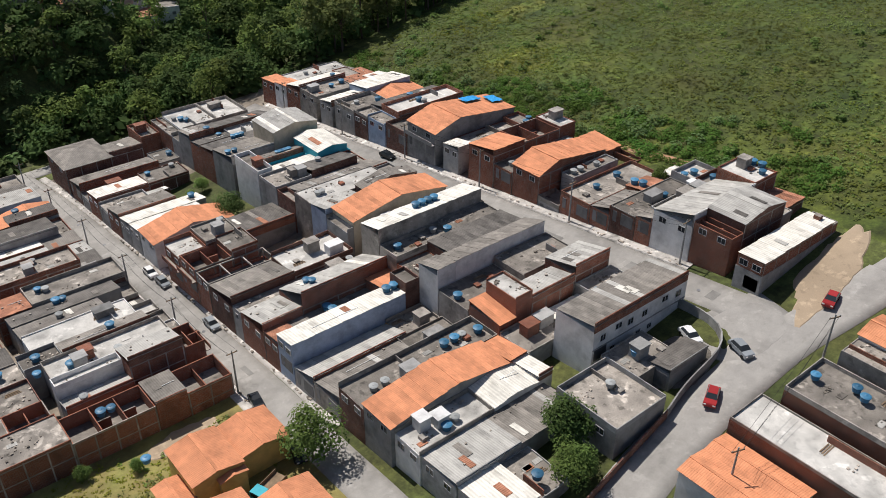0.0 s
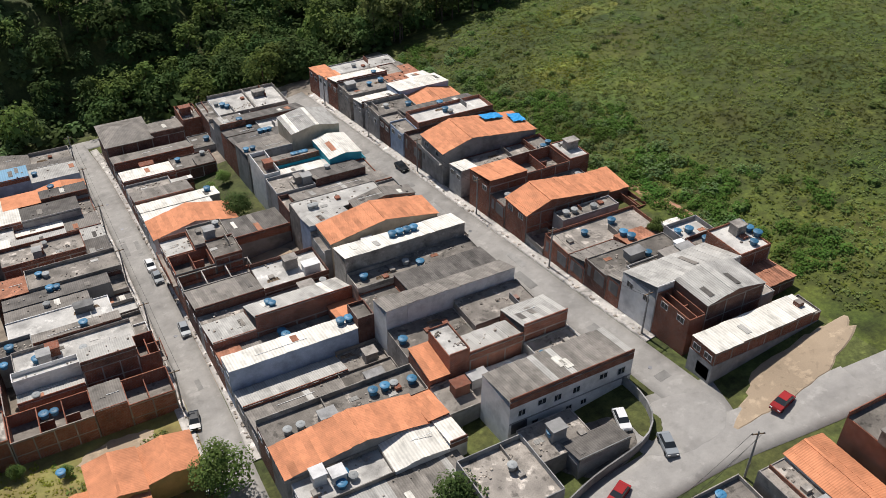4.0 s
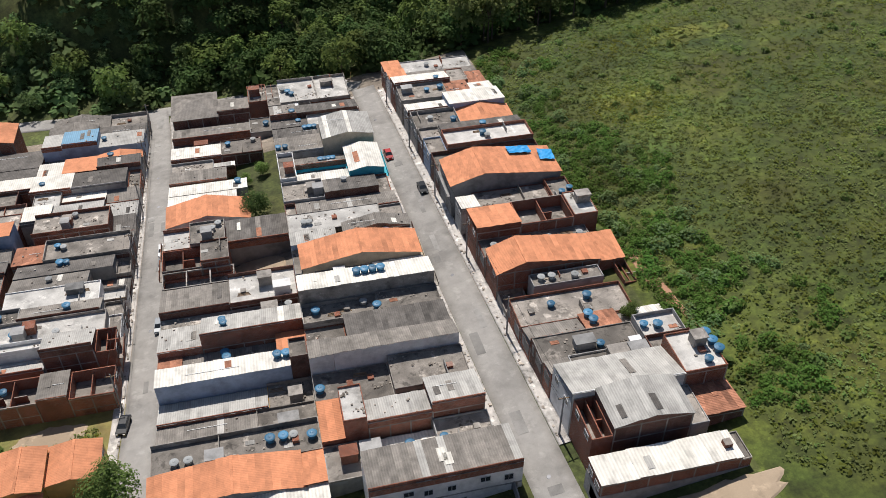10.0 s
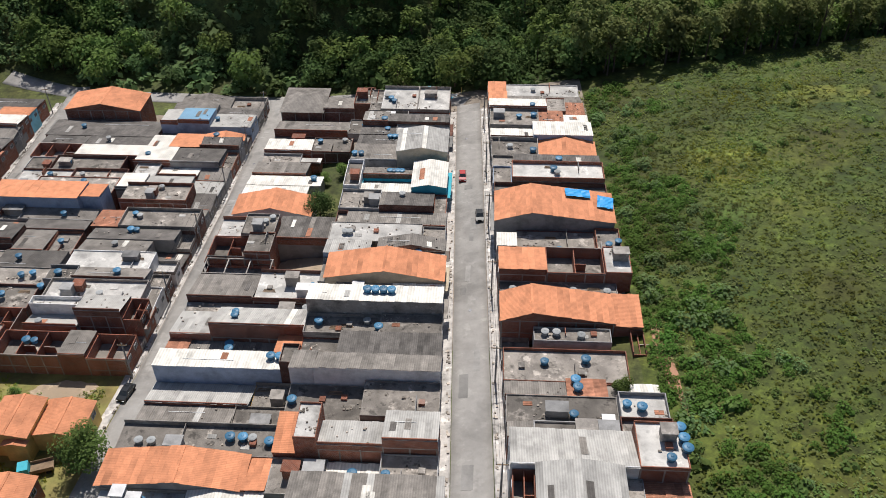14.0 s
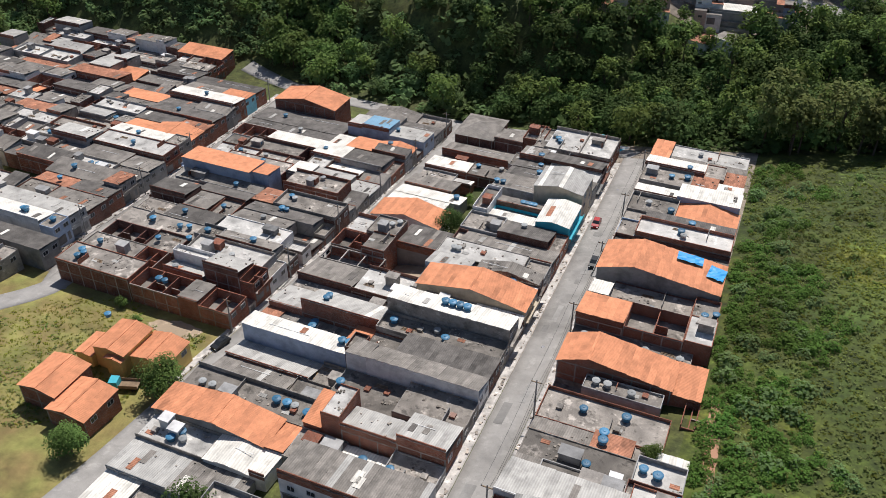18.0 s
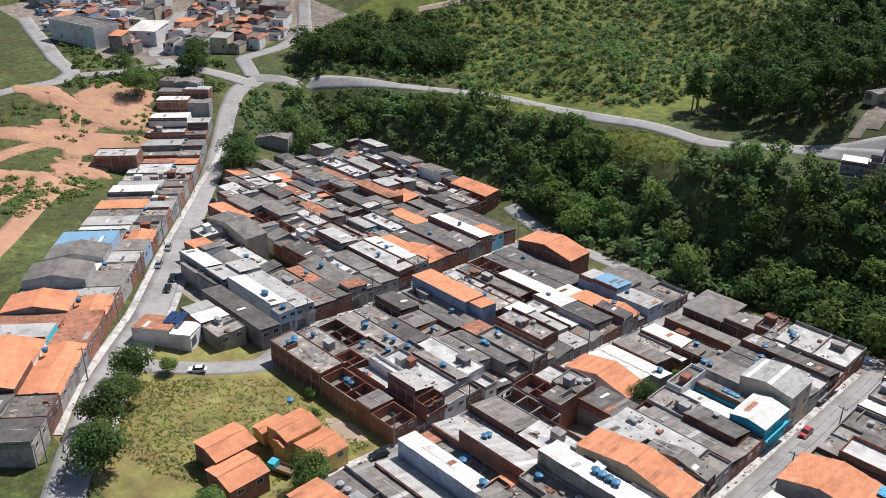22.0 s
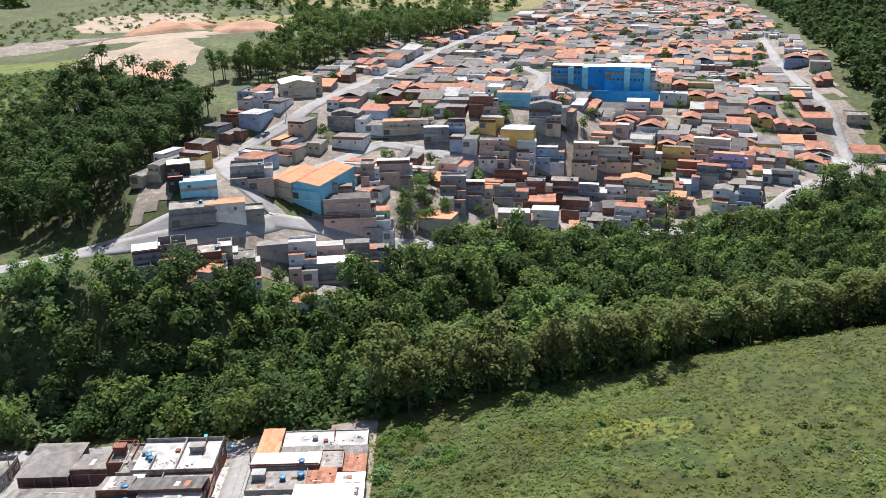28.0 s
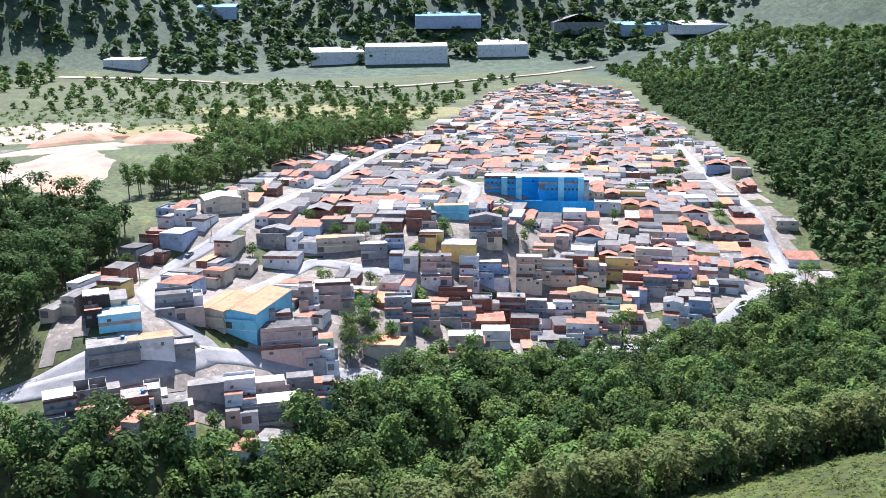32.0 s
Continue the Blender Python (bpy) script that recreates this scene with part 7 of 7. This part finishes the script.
# ---- poles and wires ----
def wire(form, pts, r):
    """A thin four-sided tube along points."""
    way = (pts[-1] - pts[0]).normalized()
    u = way.cross(Vector((0, 0, 1))).normalized()
    w = way.cross(u).normalized()
    for p in pts:
        form.v += [tuple(p + r * q) for q in (u, w, -u, -w)]
    for j in range(len(pts) - 1):
        form.f += [(4 * j + i, 4 * j + (i + 1) % 4, 4 * j + 4 + (i + 1) % 4, 4 * j + 4 + i) for i in range(4)]


def pole(x, y, turn, h=8.6):
    ob = thing("utility_pole", x, y, gz(x, y), turn, "grey concrete utility pole with crossarm on the pavement", "utility pole", "street utility poles")
    part("pole", Form().ring(0, 0, ((0.17, -0.4), (0.15, h * 0.5), (0.1, h)), 8), "pole_concrete", ob)
    part("crossarm", Form().box(-0.9, 0.9, -0.06, 0.06, h - 0.6, h - 0.46), "wood", ob)
    for i in (-0.8, 0.0, 0.8):
        part("insulator", Form().ring(i, 0, ((0.05, h - 0.46), (0.07, h - 0.36), (0.03, h - 0.26)), 6), "tank_grey", ob)
    return Vector((x, y, gz(x, y) + h - 0.3)), turn


def line_of_poles(points, turn):
    tops = [pole(x, y, turn) for x, y in points]
    for (a, ta), (b, tb) in zip(tops, tops[1:]):
        for off, drop in ((-0.8, 0.5), (0.8, 0.5), (0.1, 1.4)):
            f = Form()
            c, s_ = math.cos(radians(turn)), math.sin(radians(turn))
            o = Vector((off * c, off * s_, -0.9 if drop > 1 else 0))
            pts = [a.lerp(b, i / 8) + o - Vector((0, 0, drop * 4 * (i / 8) * (1 - i / 8))) for i in range(9)]
            wire(f, pts, 0.022)
            tagged(new("overhead_wire", f.mesh("overhead_wire", "cable")), "thin black overhead wire strung between poles", "wire", "overhead wires")


line_of_poles([(line_b(y) + 3.9, y) for y in (58, 82, 106, 130, 154, 180)], 0)
line_of_poles([(-61.2, y) for y in (90, 112, 134, 156, 178, 200)], 0)
line_of_poles([(line_c(y) - 3.5, y) for y in (108, 132, 156, 180, 204)], 7)
line_of_poles([tuple(along(s) + np.array([-0.622, -0.783]) * 4.9) for s in (4, 32, 60, 88, 116, 144, 172)], 52)
line_of_poles([(-3.2, 28.6), (-30.0, 24.5)], -20)
line_of_poles([(-39, 330), (-42, 360), (-38, 386), (-22, 408)], 0)


# ---- walls, yards and small things ----
def garden_wall(points, h, mat, label):
    q = smooth_line(points, 2.0)
    f = Form()
    for (x0, y0), (x1, y1) in zip(q, q[1:]):
        nx, ny = (y1 - y0), -(x1 - x0)
        k = 0.1 / max(1e-6, math.hypot(nx, ny))
        nx, ny = nx * k, ny * k
        z0, z1 = gz(x0, y0), gz(x1, y1)
        n = len(f.v)
        f.v += [(x0 + nx, y0 + ny, z0 - 0.4), (x1 + nx, y1 + ny, z1 - 0.4), (x1 - nx, y1 - ny, z1 - 0.4), (x0 - nx, y0 - ny, z0 - 0.4),
                (x0 + nx, y0 + ny, z0 + h), (x1 + nx, y1 + ny, z1 + h), (x1 - nx, y1 - ny, z1 + h), (x0 - nx, y0 - ny, z0 + h)]
        f.f += [tuple(n + i for i in t) for t in ((0, 3, 2, 1), (4, 5, 6, 7), (0, 1, 5, 4), (1, 2, 6, 5), (2, 3, 7, 6), (3, 0, 4, 7))]
    return tagged(new("garden_wall", f.mesh("garden_wall", mat)), label, "wall")


garden_wall([(-4.4, 51.5), (-4.3, 46.5), (-6.0, 41.5), (-9.5, 39.6), (-18.0, 39.6), (-24.0, 38.0)], 1.7, "render_grey", "curved grey rendered wall round the yard at the crossroads")
garden_wall([(-24.0, 38.0), (-34.0, 37.0), (-42.0, 36.0)], 1.5, "brick_dark", "low brown brick wall along the street")
garden_wall([(-100, 42.0), (-88.5, 34.0)], 0.9, "concrete", "low concrete wall beside the long road")
patch("bare_yard", -14.5, 44.0, 6.5, 5.0, "slab", "stained concrete yard behind the wall", 0, 0.14, 0.2)
patch("verge", -7.0, 44.8, 2.4, 4.6, "field_grass", "patch of grass inside the curved wall", 0, 0.16, 0.3)
plant("yard_weeds", scatter([(-9.2, 41.2), (-5.4, 42.2), (-5.2, 49.5), (-9.2, 49.5)], 0.8, -4.0, -30.0, keep=0.8, size=(0.2, 0.4)), TUFT, "leaf_light", "grass and weeds inside the curved wall", "grass", False)
building(-20.0, -11.5, 41.0, 45.0, "0:1 2.8 dark grey", "w", ref=9.4, label="low dark lean-to shed in the yard")
# playground at the street's end
play = thing("playground", -9.5, 198.5, gz(-9.5, 198.5), 10, "small paved playground with white and coloured paving", "playground")
for i, (x, y, w, d, m) in enumerate(((0, 0, 7, 6, "paint_white"), (-2.2, 1.4, 1.6, 1.6, "tarp_blue"), (1.6, 0.6, 1.8, 1.4, "render_teal"), (0.2, -1.6, 1.5, 1.0, "car_red"), (2.4, -1.4, 1.2, 1.2, "render_yellow"), (-1.0, -0.2, 1.2, 1.0, "render_green"))):
    part("paving", Form().box(x - w / 2, x + w / 2, y - d / 2, y + d / 2, 0.1 if i == 0 else 0.2, 0.2 if i == 0 else 0.205 + 0.002 * i), m, play)
for x, y in ((-4.5, 2), (4.6, 2.4), (-3.8, 4.5)):
    part("post", Form().ring(x, y, ((0.06, -0.3), (0.06, 2.4)), 6), "render_yellow", play)
part("climbing_bar", Form().box(-4.5, -3.8, 1.95, 4.55, 2.3, 2.4), "render_teal", play)


def tarp(x, y, z, w, d, turn, lean=0):
    f = Form()
    n = 6
    for i in range(n + 1):
        for j in range(n + 1):
            f.v.append((w * (i / n - 0.5), d * (j / n - 0.5), 0.25 * noise.noise((i * 0.9 + x, j * 0.9 + y, 0))))
    f.f += [(i * (n + 1) + j, (i + 1) * (n + 1) + j, (i + 1) * (n + 1) + j + 1, i * (n + 1) + j + 1) for i in range(n) for j in range(n)]
    ob = new("tarpaulin", f.mesh("tarpaulin", "tarp_blue"))
    ob.matrix_world = pose(x, y, z, 0, lean, turn)
    tagged(ob, "crumpled bright blue tarpaulin spread over a roof", "tarpaulin")


tarp(20.0, 128.6, 14.3, 5.0, 2.6, 3, 7)
tarp(25.4, 126.6, 13.6, 3.2, 3.8, -6, 7)
tarp(-124.5, 86.0, gz(-124.5, 86) + 4.9, 3.2, 2.2, 10)
# solar panels on the house at the bend
deck = thing("solar_array", -127.6, 77.2, gz(-126.2, 75.2) + 5.0, 38, "dark blue solar panels in two rows on a clay-tile roof", "solar panel")
for r in range(2):
    for i in range(5):
        part("panel", Form().box(-1.05 + r * 2.3, 0.95 + r * 2.3, -2.7 + i * 1.08, -1.7 + i * 1.08, 0.0, 0.05), "solar", deck)
# turquoise lorry beside the yellow house
lorry = thing("small_lorry", -68.6, 67.4, gz(-68.6, 67.4), 20, "turquoise flatbed lorry loaded with scrap beside the house", "lorry")
part("cab", Form().box(-2.4, -0.8, -0.95, 0.95, 0.5, 2.1), "render_teal", lorry)
part("windscreen", Form().box(-2.43, -2.4, -0.8, 0.8, 1.3, 1.95), "glass", lorry)
part("flatbed", Form().box(-0.7, 2.8, -1.05, 1.05, 0.75, 1.0).box(-0.7, 2.8, -1.05, -0.98, 1.0, 1.5).box(-0.7, 2.8, 0.98, 1.05, 1.0, 1.5), "wood", lorry)
for wx in (-1.7, 1.9):
    for wy in (-0.85, 0.85):
        ob = part("wheel", CARS["car_white"][3], "rubber", lorry)
        ob.location, ob.scale = (wx, wy, 0.4), (1.3, 1.3, 1.3)


# ---- wear on the streets ----
def kerb_litter(line, off, lo, hi, count, seed):
    """Rubble, sand and bits left along both kerbs of a street."""
    r, f = random.Random(seed), Form()
    for _ in range(count):
        y = r.uniform(lo, hi)
        x = line(y) + r.choice((-1, 1)) * (off + abs(r.gauss(0, 0.35)))
        s = r.uniform(0.06, 0.22)
        z = gz(x, y) + 0.12
        f.box(x - s, x + s, y - s * r.uniform(0.5, 1.6), y + s, z, z + s * r.uniform(0.4, 1.2) + 0.1)
    tagged(new("street_rubble", f.mesh("street_rubble", "rubble")), "rubble and litter along the kerbs", "rubble", kind="stuff")


kerb_litter(line_b, 3.5, 56, 192, 260, 1)
kerb_litter(lambda y: -57.8, 3.2, 74, 204, 260, 2)
kerb_litter(line_c, 3.2, 100, 212, 260, 3)
wear = random.Random(9)
for line, lo, hi in ((line_b, 48, 190), (lambda y: -57.8, 60, 204), (line_c, 100, 215)):
    for _ in range(9):
        y = wear.uniform(lo, hi)
        x, a, b = line(y) + wear.uniform(-1.6, 1.6), wear.uniform(0.4, 1.1), wear.uniform(0.6, 3.0)
        f = Form().sheet(*((px, py, gz(px, py) + 0.085) for px, py in ((x - a, y - b), (x + a, y - b), (x + a, y + b), (x - a, y + b))), 0.05)
        tagged(new("asphalt_patch", f.mesh("asphalt_patch", "asphalt_new")), "repair patch in the street's asphalt", "road", kind="structure")
    for _ in range(3):
        y = wear.uniform(lo, hi)
        x = line(y) + wear.uniform(-0.6, 0.6)
        f = Form().ring(x, y, ((0.36, gz(x, y)), (0.36, gz(x, y) + 0.1)), 14)
        tagged(new("manhole_cover", f.mesh("manhole_cover", "metal_gate")), "round iron manhole cover in the street", "manhole cover")
